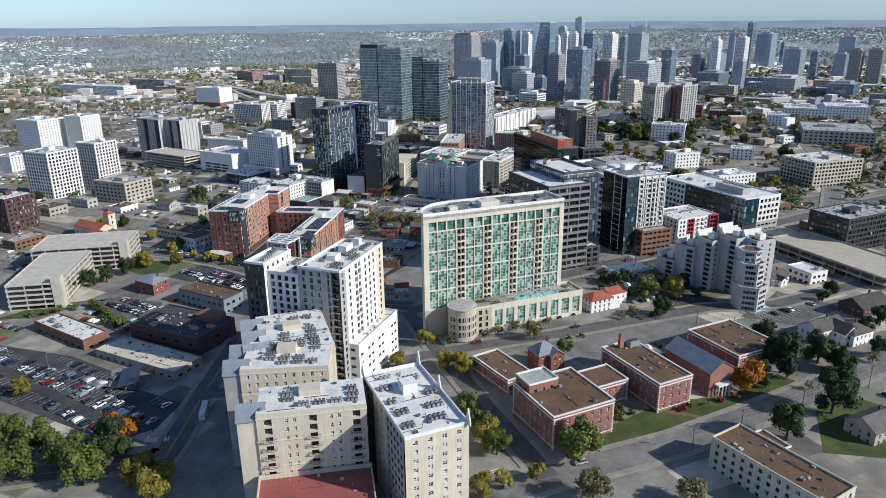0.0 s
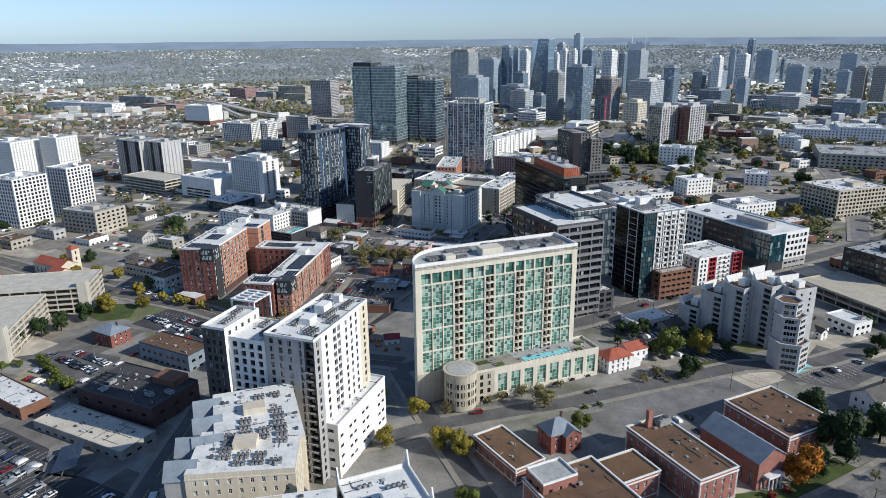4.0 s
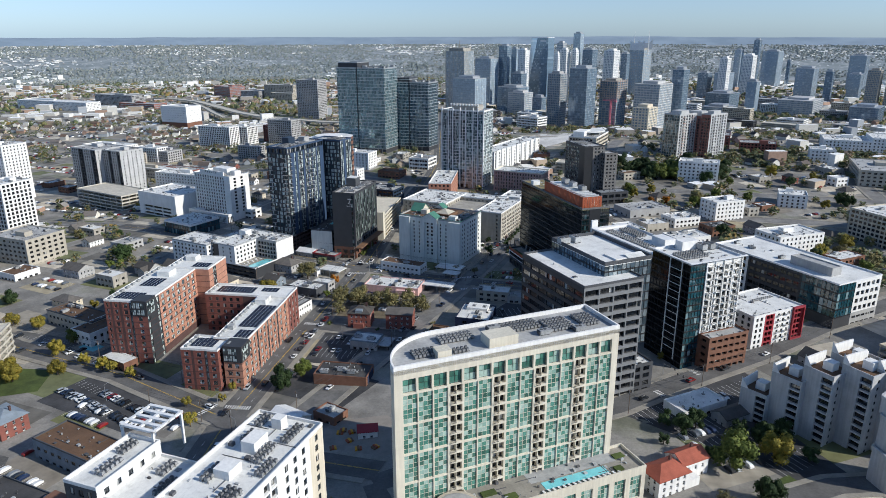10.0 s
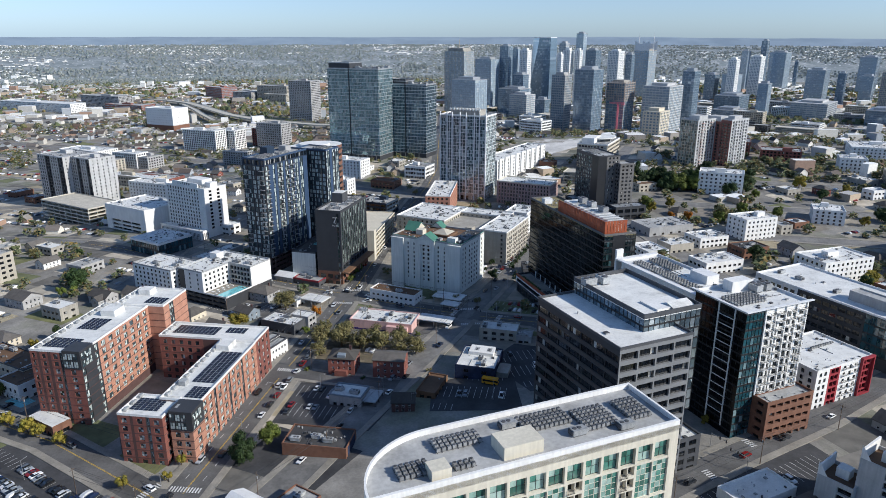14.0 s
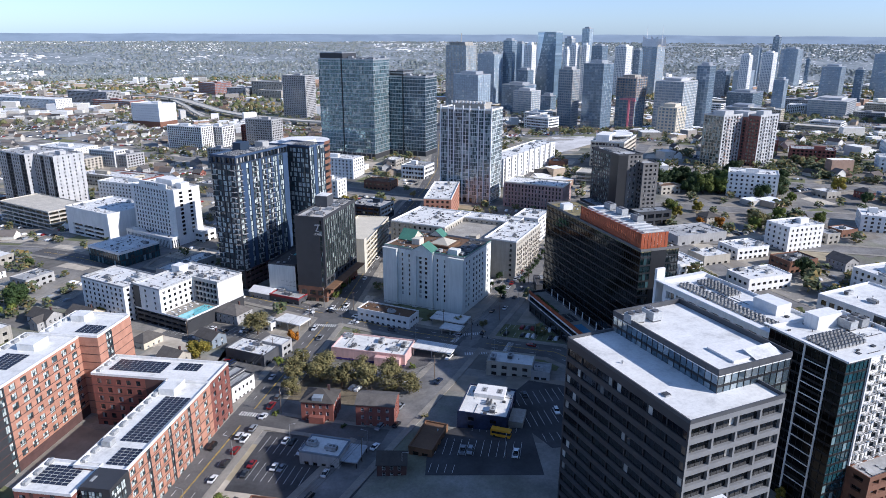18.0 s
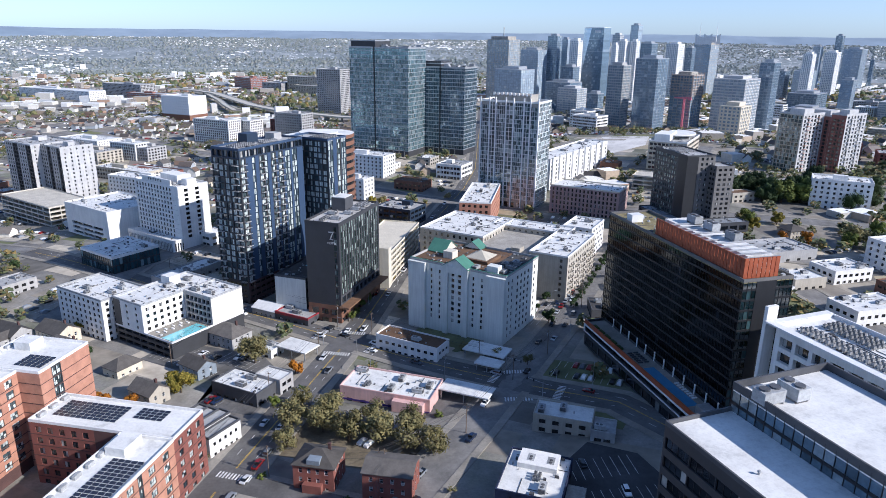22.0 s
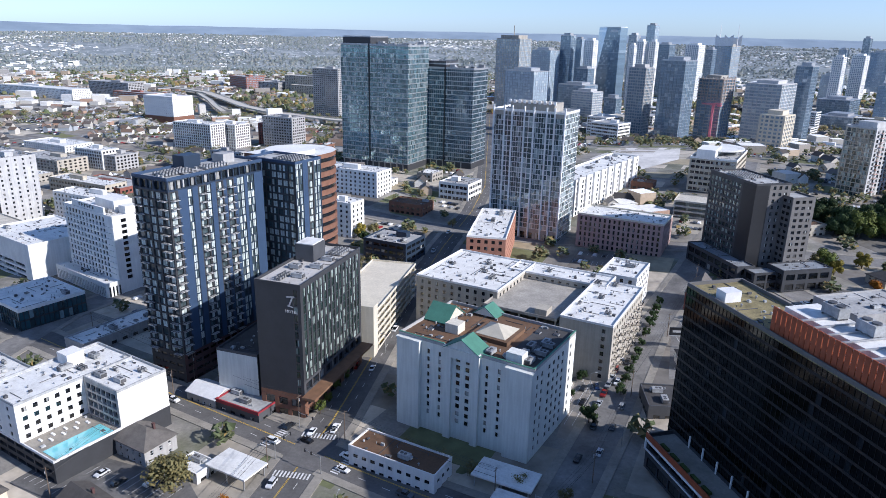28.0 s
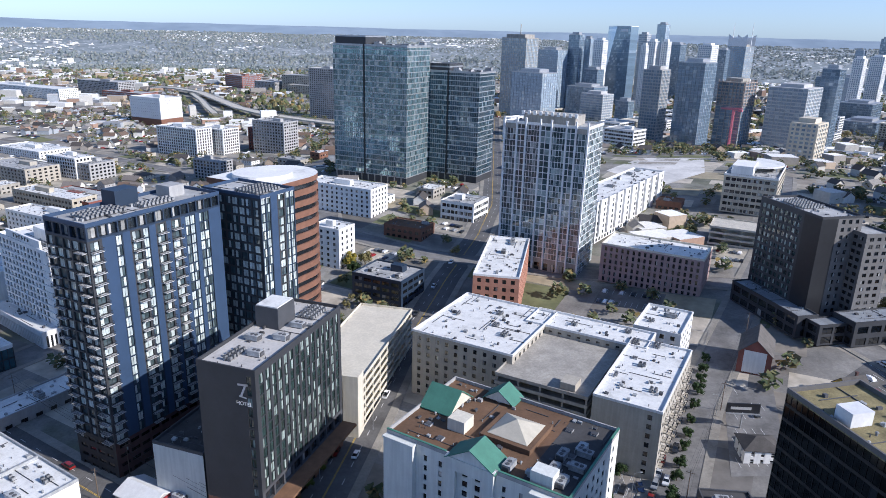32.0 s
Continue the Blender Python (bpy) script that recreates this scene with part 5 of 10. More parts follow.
# dark grey office with the white roof
def office():
    c, w, d, ang = (-21, 428), 30, 49, 35
    t = begin("office_building", "charcoal office building with wide windows and a white roof", "office building", c, w, d, ang)
    h = up(c, 55)
    grid = S("charcoal", "glass_dark", 4.1, 7.4, 6.7, 2.5, 0.9, top=2.4, deep=0.35, mull=3, bar="black_metal", end=0.4, pattern=["x", "x"])
    # sunlit front painted a lighter grey than the shaded charcoal sides
    lit = S("office_grey", "glass_dark", 4.1, 7.2, 6.75, 2.75, 0.8, top=1.6, deep=0.9, mull=3, end=0.3)
    block(t, w, d, -1, h, {"front": lit, "left": grid, "rest": grid}, "white_roof", "dark_wall", 0.9, 200, bare=True)
    x, y = local(c, ang, (-12.5, 439))
    sub = block(t, 25, 41, 20, h + 5.5, {"front": S("charcoal", "curtain_grey", 4.1, 2.2, 0.1, kind="curtain", top=0.8), "rest": S("charcoal", "curtain_grey", 4.1, 2.2, 0.1, kind="curtain", top=0.8)}, "white_roof", "dark_wall", 1.6, 0, off=(x, y), bare=True)
    cluster(t, x - 7, y + 14, h + 3.9, 2, 1, 6.2, "cooler")
    flat_box(t, "roof_curb", x - 4, y - 17, h + 3.8, x + 9, y - 8, h + 4.6, "white_wall")
    b = Bag()
    b.quad((x + 2, y - 20.6, h + 3.9), (x + 11.5, y - 20.6, h + 3.9), (x + 11.5, y - 14, h + 5.6), (x + 2, y - 14, h + 5.6))
    part("roof_ramp", b.mesh("roof_ramp", "white_roof"), t)
    roof_unit(t, "vent", -10, 6, h - 0.85)
    roof_unit(t, "hatch", -11, -12, h - 0.85)
    block(t, 12, 20, -1, 14, {"front": S("dark_wall", "glass_dark", 3.6, 4, 3.4, 2.2, deep=0.2), "rest": S("dark_wall", "glass_dark", 3.6, 5, 4, 1.0)}, "white_roof", "dark_wall", 0.8, 20, off=(19, -14))


office()


def balcony_tower():
    c, w, d, ang = (34, 463), 31, 26, 34
    t = begin("balcony_tower", "tall apartment tower of dark glass with white stacked balconies", "apartment building", c, w, d, ang)
    h = up(c, 53)
    n = 16
    fh = (h - 6) / n
    glass = S("charcoal", "glass_teal", 3.2, 1.8, 0.08, kind="curtain", top=1.5)
    front = [(0, 9, -1, h, glass), (9, 31, 17, h, S("white_wall", "glass", 3.2, 3.6, 2.5, 2.4, 0.3, top=2.5, deep=0.5)), (9, 31, -1, 17, S("brick_brown", "glass_dark", 3.2, 3.6, 2.9, 1.5, 1.1, top=0.6, deep=1.0))]
    left = [(0, 26, -1, h, S("black_metal", "curtain_black", 3.2, 2.2, 0.1, kind="curtain", top=1.5))]
    block(t, w, d, -1, h, {"front": front, "left": left, "rest": S("charcoal", "glass", 3.2, 3.6, 2.4, 2.2)}, "white_roof", "steel_white", 1.0, 130)
    spots = [(s, 18 + 3.2 * i) for i in range(11) for s in (12, 17, 22.5, 28)]
    balconies(t, "front", w, d, spots, 2.9, 1.5, "white_wall", "black_metal", False)
    k = Bag()
    for s in (9.4, 14.6, 19.8, 25.2, 30.6):
        k.box(-w / 2 + s - 0.3, -d / 2 - 0.5, 17, -w / 2 + s + 0.3, -d / 2 + 0.02, h)
    part("fin", k.mesh("fin", "white_wall"), t)
    k = Bag()
    for s in (5, 13):
        k.box(-w / 2 - 0.35, -d / 2 + s, 3, -w / 2 - 0.05, -d / 2 + s + 0.5, h - 1)
    for i in range(12):
        k.box(-w / 2 - 0.3, -d / 2 + 5, 8 + i * 3.6, -w / 2 - 0.05, -d / 2 + 13.4, 8.25 + i * 3.6)
    part("frame", k.mesh("frame", "steel_white"), t)
    block(t, 24, 12, -1, 17, {"front": S("brick_brown", "glass_dark", 3.2, 3.6, 2.9, 1.5, 1.1, top=0.6, deep=1.0), "rest": S("brick_brown", "glass_dark", 3.2, 4.2, 3.2, 1.5, 1.1, top=0.6, deep=0.8)}, "grey_roof", "brick_brown", 0.9, 40, off=(6, -14))
    cluster(t, -6, -2, h - 0.95, 10, 6, 1.5)
    for x in (6, 11):
        roof_unit(t, "cooler", x, 4, h - 0.95, 90)
    flat_box(t, "penthouse", -4, 6, h - 1, 6, 11, h + 3.4, "white_wall")
    b = Bag()
    b.box(-w / 2 - 1.5, -d / 2 - 1.5, h, w / 2 + 1.5, -d / 2 - 0.3, h + 0.35)
    b.box(-w / 2 - 1.5, -d / 2 - 0.3, h, -w / 2 - 0.3, d / 2 + 1.5, h + 0.35)
    part("eave", b.mesh("eave", "steel_white"), t)


balcony_tower()


def frame_office():
    c, w, d, ang = (14, 499), 22, 58, 35
    t = begin("frame_office", "office block of white frames with rows of rooftop condensers", "office building", c, w, d, ang)
    h = up(c, 47)
    st = S("white_wall", "glass_dark", 4.4, 5.6, 4.3, 3.1, 0.7, top=2.6, deep=1.4, mull=2, end=1.2)
    block(t, w, d, -1, h, {"left": st, "front": st, "rest": S("white_wall", "glass_dark", 4.4, 5, 3.6, 2.6)}, "white_roof", "steel_white", 1.0, 120)
    b = Bag()
    b.box(-w / 2 - 2.4, -d / 2, h - 0.3, -w / 2 - 0.1, d / 2 + 2.4, h + 0.2)
    b.box(-w / 2 - 0.1, d / 2 + 0.1, h - 0.3, w / 2, d / 2 + 2.4, h + 0.2)
    part("eave", b.mesh("eave", "steel_white"), t)
    cluster(t, -6, 2, h - 0.95, 3, 26, 1.7)
    cluster(t, 4, 16, h - 0.95, 4, 10, 1.7)
    flat_box(t, "penthouse", 2, -12, h - 1, 9, -2, h + 2.8, "steel_white")
    flat_box(t, "blade_wall", -w / 2 - 1.0, d / 2 + 3, -1, -w / 2 + 3, d / 2 + 4.2, h + 4, "white_wall", "tall plain white wall")


frame_office()


def long_office():
    c, w, d, ang = (104, 551), 36, 84, 37
    t = begin("long_office", "long dark office with white end bays and a white roof", "office building", c, w, d, ang)
    h = up(c, 26)
    wh = S("white_wall", "glass_dark", 4.2, 4.0, 2.7, 2.5, 0.9, top=1.6, deep=0.5)
    gl = S("charcoal", "glass_teal", 4.2, 2.4, 0.1, kind="curtain", top=1.2, base=7)
    block(t, w, d, -1, h, {"left": [(0, 26, -1, h, wh), (26, 62, -1, h, S("charcoal", "glass_dark", 4.2, 4, 3.6, 2.2, 0.9, top=1.5)), (62, 84, -1, h, gl)], "front": [(0, 14, -1, h, gl), (14, 36, 7, h, wh), (14, 36, -1, 7, S("grey_wall", "glass_dark", 3.5, 4, 3.2, 1.3, top=0.5))], "rest": wh}, "white_roof", "steel_white", 0.9, 110, bare=True)
    block(t, 8, 26, h - 1.2, h + 4, S("grey_wall", kind="blank"), "grey_roof", "grey_wall", 0.6, 0, off=(-5, -18))
    scatter_units(t, random.Random(8), -10, 2, 14, 38, h - 0.85, 3, 6, 0, 0, 1)


long_office()


def red_white_flats():
    c, w, d, ang = (72, 494), 36, 28, 37
    t = begin("white_flats", "white apartment block with two raspberry-red window frames", "apartment building", c, w, d, ang)
    h = up(c, 18)
    st = S("white_wall", "glass", 3.1, 3.6, 1.6, 1.9, 0.6, top=1.0)
    block(t, w, d, -1, h, {"front": [(0, 8, -1, h, st), (8, 15, -1, h, S("red_panel", "glass_dark", 3.1, 3.2, 2.2, 2.2, 0.5, top=1.0, deep=0.8)), (15, 28, -1, h, st), (28, 36, -1, h, S("red_panel", "glass_dark", 3.1, 3.6, 2.6, 2.3, 0.5, top=1.0, deep=0.8))], "rest": st}, "white_roof", "white_wall", 0.8, 70)
    cluster(t, -8, 8, h - 0.75, 9, 1, 1.6)
    cluster(t, 6, 2, h - 0.75, 9, 1, 1.6)
    b = Bag()
    b.box(-w / 2 + 27.8, -d / 2 - 1.2, -0.5, w / 2 + 0.2, -d / 2 - 0.05, 1)
    b.box(-w / 2 + 27.8, -d / 2 - 1.2, h - 0.8, w / 2 + 0.2, -d / 2 - 0.05, h + 0.2)
    for x in (-w / 2 + 27.8, w / 2 - 0.4):
        b.box(x, -d / 2 - 1.2, 1, x + 0.6, -d / 2 - 0.05, h - 0.8)
    part("red_frame", b.mesh("red_frame", "red_panel"), t)
    spots = [(s, 3.1 * i) for i in range(1, 6) for s in (18, 24)]
    balconies(t, "front", w, d, spots, 2.6, 1.2, "white_wall", "black_metal")


red_white_flats()


# pale concrete flats built as a fan of wedge-shaped towers
def fan_flats():
    c, ang = (84, 398), 37
    t = begin("fan_flats", "pale concrete flats stepped as a fan of wedge-shaped towers", "apartment building", c, 44, 56, ang)
    blank = S("grey_white", "glass_dark", 2.9, 5, 1.2, 1.4, 0.8, top=1.5)
    for x, y, w, d, z, a in ((-19, 24, 12, 11, 14, 12), (-14, 14, 12, 12, 24, 10), (-9, 4, 13, 12, 30, 4), (-1, -6, 13, 12, 33, 0), (6, -15, 13, 12, 33, -6), (8, 4, 12, 14, 31, 0)):
        h = up(c, z)
        stack = S("grey_white", "glass_dark", 2.9, 5, 4.2, 2.2, 0.4, top=1.5, deep=1.1, mull=1, end=0.1)
        side = [(0, d - 5, -1, h, S("grey_white", kind="blank")), (d - 5, d, -1, h, stack)]
        hub = block(t, w, d, -1, h, {"left": side, "front": blank, "rest": blank}, "brown_roof", "grey_white", 1.2, 40, off=(x, y), turn=a)
        k = Bag()
        k.poly([(-w / 2, d / 2, h - 1), (-w / 2, d / 2 - 4, h - 1), (-w / 2, d / 2, h + 4.5)])
        k.box(-w / 2 + 0.1, d / 2 - 0.6, h - 1, w / 2, d / 2 + 0.02, h + 3.2)
        part("fin_wall", k.mesh("fin_wall", "white_wall"), hub)
        flat_box(hub, "stair_house", -1, -2, h - 1.2, 3, 2, h + 2.2, "white_wall")
    # angular end tower: a tall part over a wider one, windows on its outer faces
    x, y = local(c, ang, (91, 367))
    for r, z0, z1, ox, oy in ((8.6, -1, 13, 0, 0), (7.0, 13, 25, 0.5, 1.5), (6.0, 25, 31, 1.5, 4)):
        hexa = [(x + ox + r * math.cos(radians(60 * i + 12)), y + oy + r * math.sin(radians(60 * i + 12))) for i in range(6)]
        b = Bag()
        b.prism(hexa, z0, z1, 0, 1)
        part("end_tower", b.mesh("end_tower", "grey_white", "brown_roof"), t)
        rim = Bag()
        for i in range(6):
            rim.beam((*hexa[i], z1 + 0.4), (*hexa[(i + 1) % 6], z1 + 0.4), 0.45)
        part("parapet", rim.mesh("parapet", "grey_white"), t)
        side = r * 0.94
        me = pane_mesh(side * 0.8, 1.9, "glass_dark", "steel_white", 3, 0)
        for i in (3, 4, 5, 0):
            p, q = hexa[i], hexa[(i + 1) % 6]
            a = math.degrees(math.atan2(q[1] - p[1], q[0] - p[0]))
            for k in range(int((z1 - max(z0, 0)) / 3)):
                part("window", me, t, Matrix.Translation(((p[0] + q[0]) / 2, (p[1] + q[1]) / 2, max(z0, 0) + 0.9 + 3 * k)) @ pose(0, 0, 0, 0, 0, a) @ Matrix.Translation((0, -0.07, 0)))


fan_flats()


# ---- the brick courtyard apartments ----
def brick_apartments():
    c, ang = (-208, 435), 3
    t = begin("brick_apartments", "orange-red brick apartments round a courtyard, solar panels on the roofs", "apartment building", c, 92, 96, ang)
    pair = S("brick_orange", "glass_pale", 3.5, 5.6, 2.9, 2.5, 0.5, top=1.2, deep=0.3, mull=2, rail=1, end=0.9)
    # sides away from the sun: shade put in as a darker, redder brick
    shade = S("brick_red", "glass_bright", 3.5, 4.4, 2.2, 2.2, 0.6, top=1.2, deep=0.3, mull=1, rail=1, end=0.9)
    slot = S("charcoal", "glass_pale", 3.5, 2.4, 1.9, 2.8, 0.3, top=1.2, deep=0.3, mull=1, rail=1, end=0.2)
    # gap: flush dark strips painted for the shade of recesses and passage
    dark, gap = S("charcoal", kind="blank"), S("brick_dark", kind="blank")

    def wing(x0, y0, x1, y1, z, sides, budget, base=-1.0, roof="white_roof"):
        """A wing between two corners of the plan, given in the axes of the court."""
        w, d, h = x1 - x0, y1 - y0, up(c, z)
        hub = block(t, w, d, base, h, sides(w, d, h), roof, "white_wall", 0.9, budget, off=((x0 + x1) / 2, (y0 + y1) / 2), cap="white_wall", bare=True)
        n = round((h - base) / 3.5)
        k = Bag()
        for i in range(1, n):
            zz = base + i * (h - 1.2 - base) / round((h - 1.2 - base) / 3.5)
            if zz > h - 1.5:
                break
            k.box(-w / 2 - 0.05, -d / 2 - 0.06, zz - 0.12, w / 2 + 0.05, -d / 2, zz + 0.12)
            k.box(w / 2, -d / 2, zz - 0.12, w / 2 + 0.06, d / 2, zz + 0.12)
        part("floor_band", k.mesh("floor_band", "brick_dark"), hub)
        # narrow copings and a low rail of equipment along the court
        k = Bag()
        for i in range(int(d / 5)):
            y = -d / 2 + 2.4 + i * 5
            k.box(-w / 2 + 1.2, y, h - 0.86, -w / 2 + 2.2, y + 2.6, h + 0.35)
        part("duct_run", k.mesh("duct_run", "unit_grey"), hub)
        return hub, h, w, d

    def corner_glass(hub, w, d, h, x0, deep, floors=2):
        """A black corner of tall framed windows under the eaves."""
        g = Bag()
        hh = floors * 3.5 + 0.8
        g.box(x0, -d / 2 - 0.3, h - hh, w / 2 + 0.3, -d / 2 + deep, h + 0.25)
        part("corner_bay", g.mesh("corner_bay", "charcoal"), hub)
        me = pane_mesh(2.0, 2.9, "glass_pale", "black_metal", 1, 1)
        n = max(1, int((w / 2 - x0) / 2.3))
        for f in range(floors):
            z = h - hh + 0.5 + f * 3.5
            for i in range(n):
                part("window", me, hub, pose(x0 + 1.3 + i * 2.25, -d / 2 - 0.39, z))
            for i in range(int(deep / 2.3)):
                part("window", me, hub, pose(w / 2 + 0.39, -d / 2 + 1.3 + i * 2.25, z, 0, 0, 90))

    # tall western wing: front in the shaded brick tone, charcoal corner stack, long lit side
    west = lambda w, d, h: {"front": [(0, 3.2, -1, h, shade), (3.2, 4.4, -1, h, gap), (4.4, 8, -1, h, shade), (8, 9.4, -1, h, gap), (9.4, 13.4, -1, h, shade), (13.4, 14.6, -1, h, slot), (14.6, w, -1, h, shade)],
                            "right": [(0, 3, -1, h, slot), (3, 9, -1, h - 8, dark), (3, 9, h - 8, h, slot), (9, 12, -1, h, slot), (12, d, -1, 4, gap), (12, d, 4, h, pair)], "rest": shade}
    hub, h, w, d = wing(-46, -18, -23.5, 33, 26, west, 90)
    corner_glass(hub, w, d, h, 3.5, 8.5)
    solar_field(hub, -2, -17, h - 0.85, 7, 6)
    solar_field(hub, -1, 3, h - 0.85, 5, 8)
    flat_box(hub, "stair_house", -4, 12, h - 0.9, 3, 20, h + 1.9, "white_roof")
    tall = lambda w, d, h: {"front": [(0, 6, -1, h, gap), (6, w, -1, h, S("brick_orange", kind="blank"))], "right": [(0, 5, -1, h, S("brick_orange", kind="blank")), (5, 9, -1, h, slot), (9, d, -1, h, S("brick_orange", kind="blank"))], "rest": shade}
    hub, h, w, d = wing(-40, 33, -15.5, 55, 26.4, tall, 40)
    solar_field(hub, 5, -4, h - 0.85, 5, 5)
    flat_box(hub, "stair_house", -8, 2, h - 0.9, -2, 8, h + 1.8, "white_roof")
    # low northern wing across the court
    north = lambda w, d, h: {"front": [(0, 22, -1, h, S("brick_red", "glass", 3.5, 4.4, 1.9, 2.1, 0.6, top=1.2, mull=1)), (22, w, -1, h, gap)], "rest": shade}
    hub, h, w, d = wing(-15.4, 26, 32.5, 42, 14.3, north, 0)
    solar_field(hub, -9, 1, h - 0.85, 11, 6)
    solar_field(hub, 10, 3, h - 0.85, 5, 4)
    # eastern wing along the avenue, its lit side cut by charcoal slots
    east = lambda w, d, h: {"right": [(0, 11, -1, h, pair), (11, 13, -1, h, slot), (13, 24, -1, h, pair), (24, 26, -1, h, slot), (26, 37, -1, h, pair), (37, 39, -1, h, slot), (39, d, -1, h, pair)], "front": gap, "rest": shade}
    hub, h, w, d = wing(15.5, -28, 32.5, 26, 14, east, 120)
    solar_field(hub, 2, 2, h - 0.85, 5, 19)
    solar_field(hub, 4, -20, h - 0.85, 4, 6)
    flat_box(hub, "stair_house", -6, 17, h - 0.9, 0, 25, h + 1.8, "white_roof")
    flat_box(hub, "rooftop_unit", -6.5, -16, h - 0.9, -3.5, -13, h + 1.2, "unit_grey")
    # glass-topped corner and the front block in the shaded brick tone
    corner = lambda w, d, h: {"front": [(0, w, -1, h - 7.5, S("brick_orange", "glass_bright", 3.5, 4.4, 2.2, 2.2, 0.6, top=0.3, mull=2, rail=1)), (0, w, h - 7.5, h, dark)], "right": [(0, d, -1, h - 7.5, pair), (0, d, h - 7.5, h, dark)], "rest": shade}
    hub, h, w, d = wing(24.5, -37.5, 33.5, -28, 14.2, corner, 40)
    corner_glass(hub, w, d, h, -w / 2, 9)
    front = lambda w, d, h: {"front": [(0, 5, -1, h, shade), (5, 6.2, -1, h, gap), (6.2, 11.5, -1, h, shade), (11.5, 13, -1, h, slot), (13, w, -1, h, shade)], "right": shade, "rest": shade}
    hub, h, w, d = wing(5, -40, 23.2, -25, 13.4, front, 60)
    solar_field(hub, -1, 1, h - 0.85, 6, 6)
    # low entrance pavilion
    x, y = local(c, ang, (-246, 411))
    block(t, 17, 8, -1, 5, S("brick_brown", "glass_dark", 4, 4, 2.8, 2.6, 0.4, top=1), "white_roof", "brick_brown", 0.4, 10, off=(x, y), turn=-22)


brick_apartments()


# ---- the blue tower, the dark hotel beside it, the round brick tower ----
def blue_tower():
    c, w, d, ang = (-239, 633), 48, 18, 77
    t = begin("blue_tower", "tall navy-blue apartment tower with pale windows and stacked balconies", "apartment building", c, w, d, ang)
    h = up(c, 72)
    col = S("blue_panel", "glass_pale", 3.1, 2.1, 1.85, 2.85, 0.12, top=0.3, deep=0.3, mull=1, end=0.15)
    solid = S("blue_light", kind="blank")
    dark = S("charcoal", "glass_pale", 3.1, 3.4, 2.8, 2.7, 0.25, top=0.3, deep=0.5, mull=1, end=0.2)
    z0, z1 = 12, h - 5
    front, s = [], 0.0
    for kind, n in (("d", 4.5), ("s", 4), ("c", 2.6), ("s", 2.4), ("d", 4.2), ("c", 2.4), ("s", 2.2), ("d", 4.0), ("s", 1.6), ("d", 3.8), ("s", 1.6), ("c", 4.2), ("s", 1.4), ("c", 4.2), ("s", 4.9)):
        front.append((s, s + n, z0, z1, {"d": dark, "s": solid, "c": col}[kind]))
        s += n
    crown = S("blue_panel", "glass", 4.2, 3.2, 2.7, 3.2, 0.5, top=1.2, deep=0.8, mull=1, end=0.4)
    front += [(0, w, z1, h, crown), (0, w, -1, z0, S("brick_dark", "glass_dark", 3.2, 4, 3.0, 1.2, 1.2, top=0.5))]
    side = [(0, d, z0, z1, dark), (0, d, z1, h, crown), (0, d, -1, z0, S("charcoal", "glass_dark", 3.2, 4, 3, 1.2, 1.2, top=0.5))]
    block(t, w, d, -1, h, {"front": front, "left": side, "rest": S("blue_panel", "glass_pale", 3.1, 3.2, 1.9, 2.4)}, "grey_roof", "blue_light", 1.0, 170)
    nf = round((z1 - z0 - 0.3) / 3.1)
    fh = (z1 - z0 - 0.3) / nf
    balconies(t, "front", w, d, [(s, z0 + fh * i + 0.25) for i in range(nf) for s in (2.3, 15.6, 24.3, 29.8)], 3.4, 1.4, "grey_white", "black_metal")
    balconies(t, "left", w, d, [(s, z0 + fh * i + 0.25) for i in range(nf) for s in (15.6, 3)], 3.6, 1.5, "grey_white", "black_metal")
    x, y = local(c, ang, (-222, 668))
    block(t, 17, 26, -1, h - 1, {"front": [(0, 5, 12, h - 1, col), (5, 8, 12, h - 1, solid), (8, 12, 12, h - 1, dark), (12, 17, 12, h - 1, col), (0, 17, -1, 12, S("brick_dark", kind="blank"))], "left": [(0, 26, -1, h - 1, S("charcoal", "glass_pale", 3.1, 3.2, 2.4, 2.5, 0.3, top=1.5, mull=1))], "rest": S("blue_panel", "glass_pale", 3.1, 3.2, 1.9, 2.4)}, "grey_roof", "blue_light", 1.0, 30, off=(x, y))
    cluster(t, -13, 0, h - 0.95, 9, 5, 1.5)
    cluster(t, 4, -3, h - 0.95, 8, 3, 1.5)
    cluster(t, x, y - 4, h - 1.95, 8, 7, 1.5)
    flat_box(t, "penthouse", -6, 2, h - 1, 2, 8, h + 4.2, "blue_panel")
    flat_box(t, "penthouse", 12, 0, h - 1, 18, 6, h + 2.6, "grey_wall")


blue_tower()


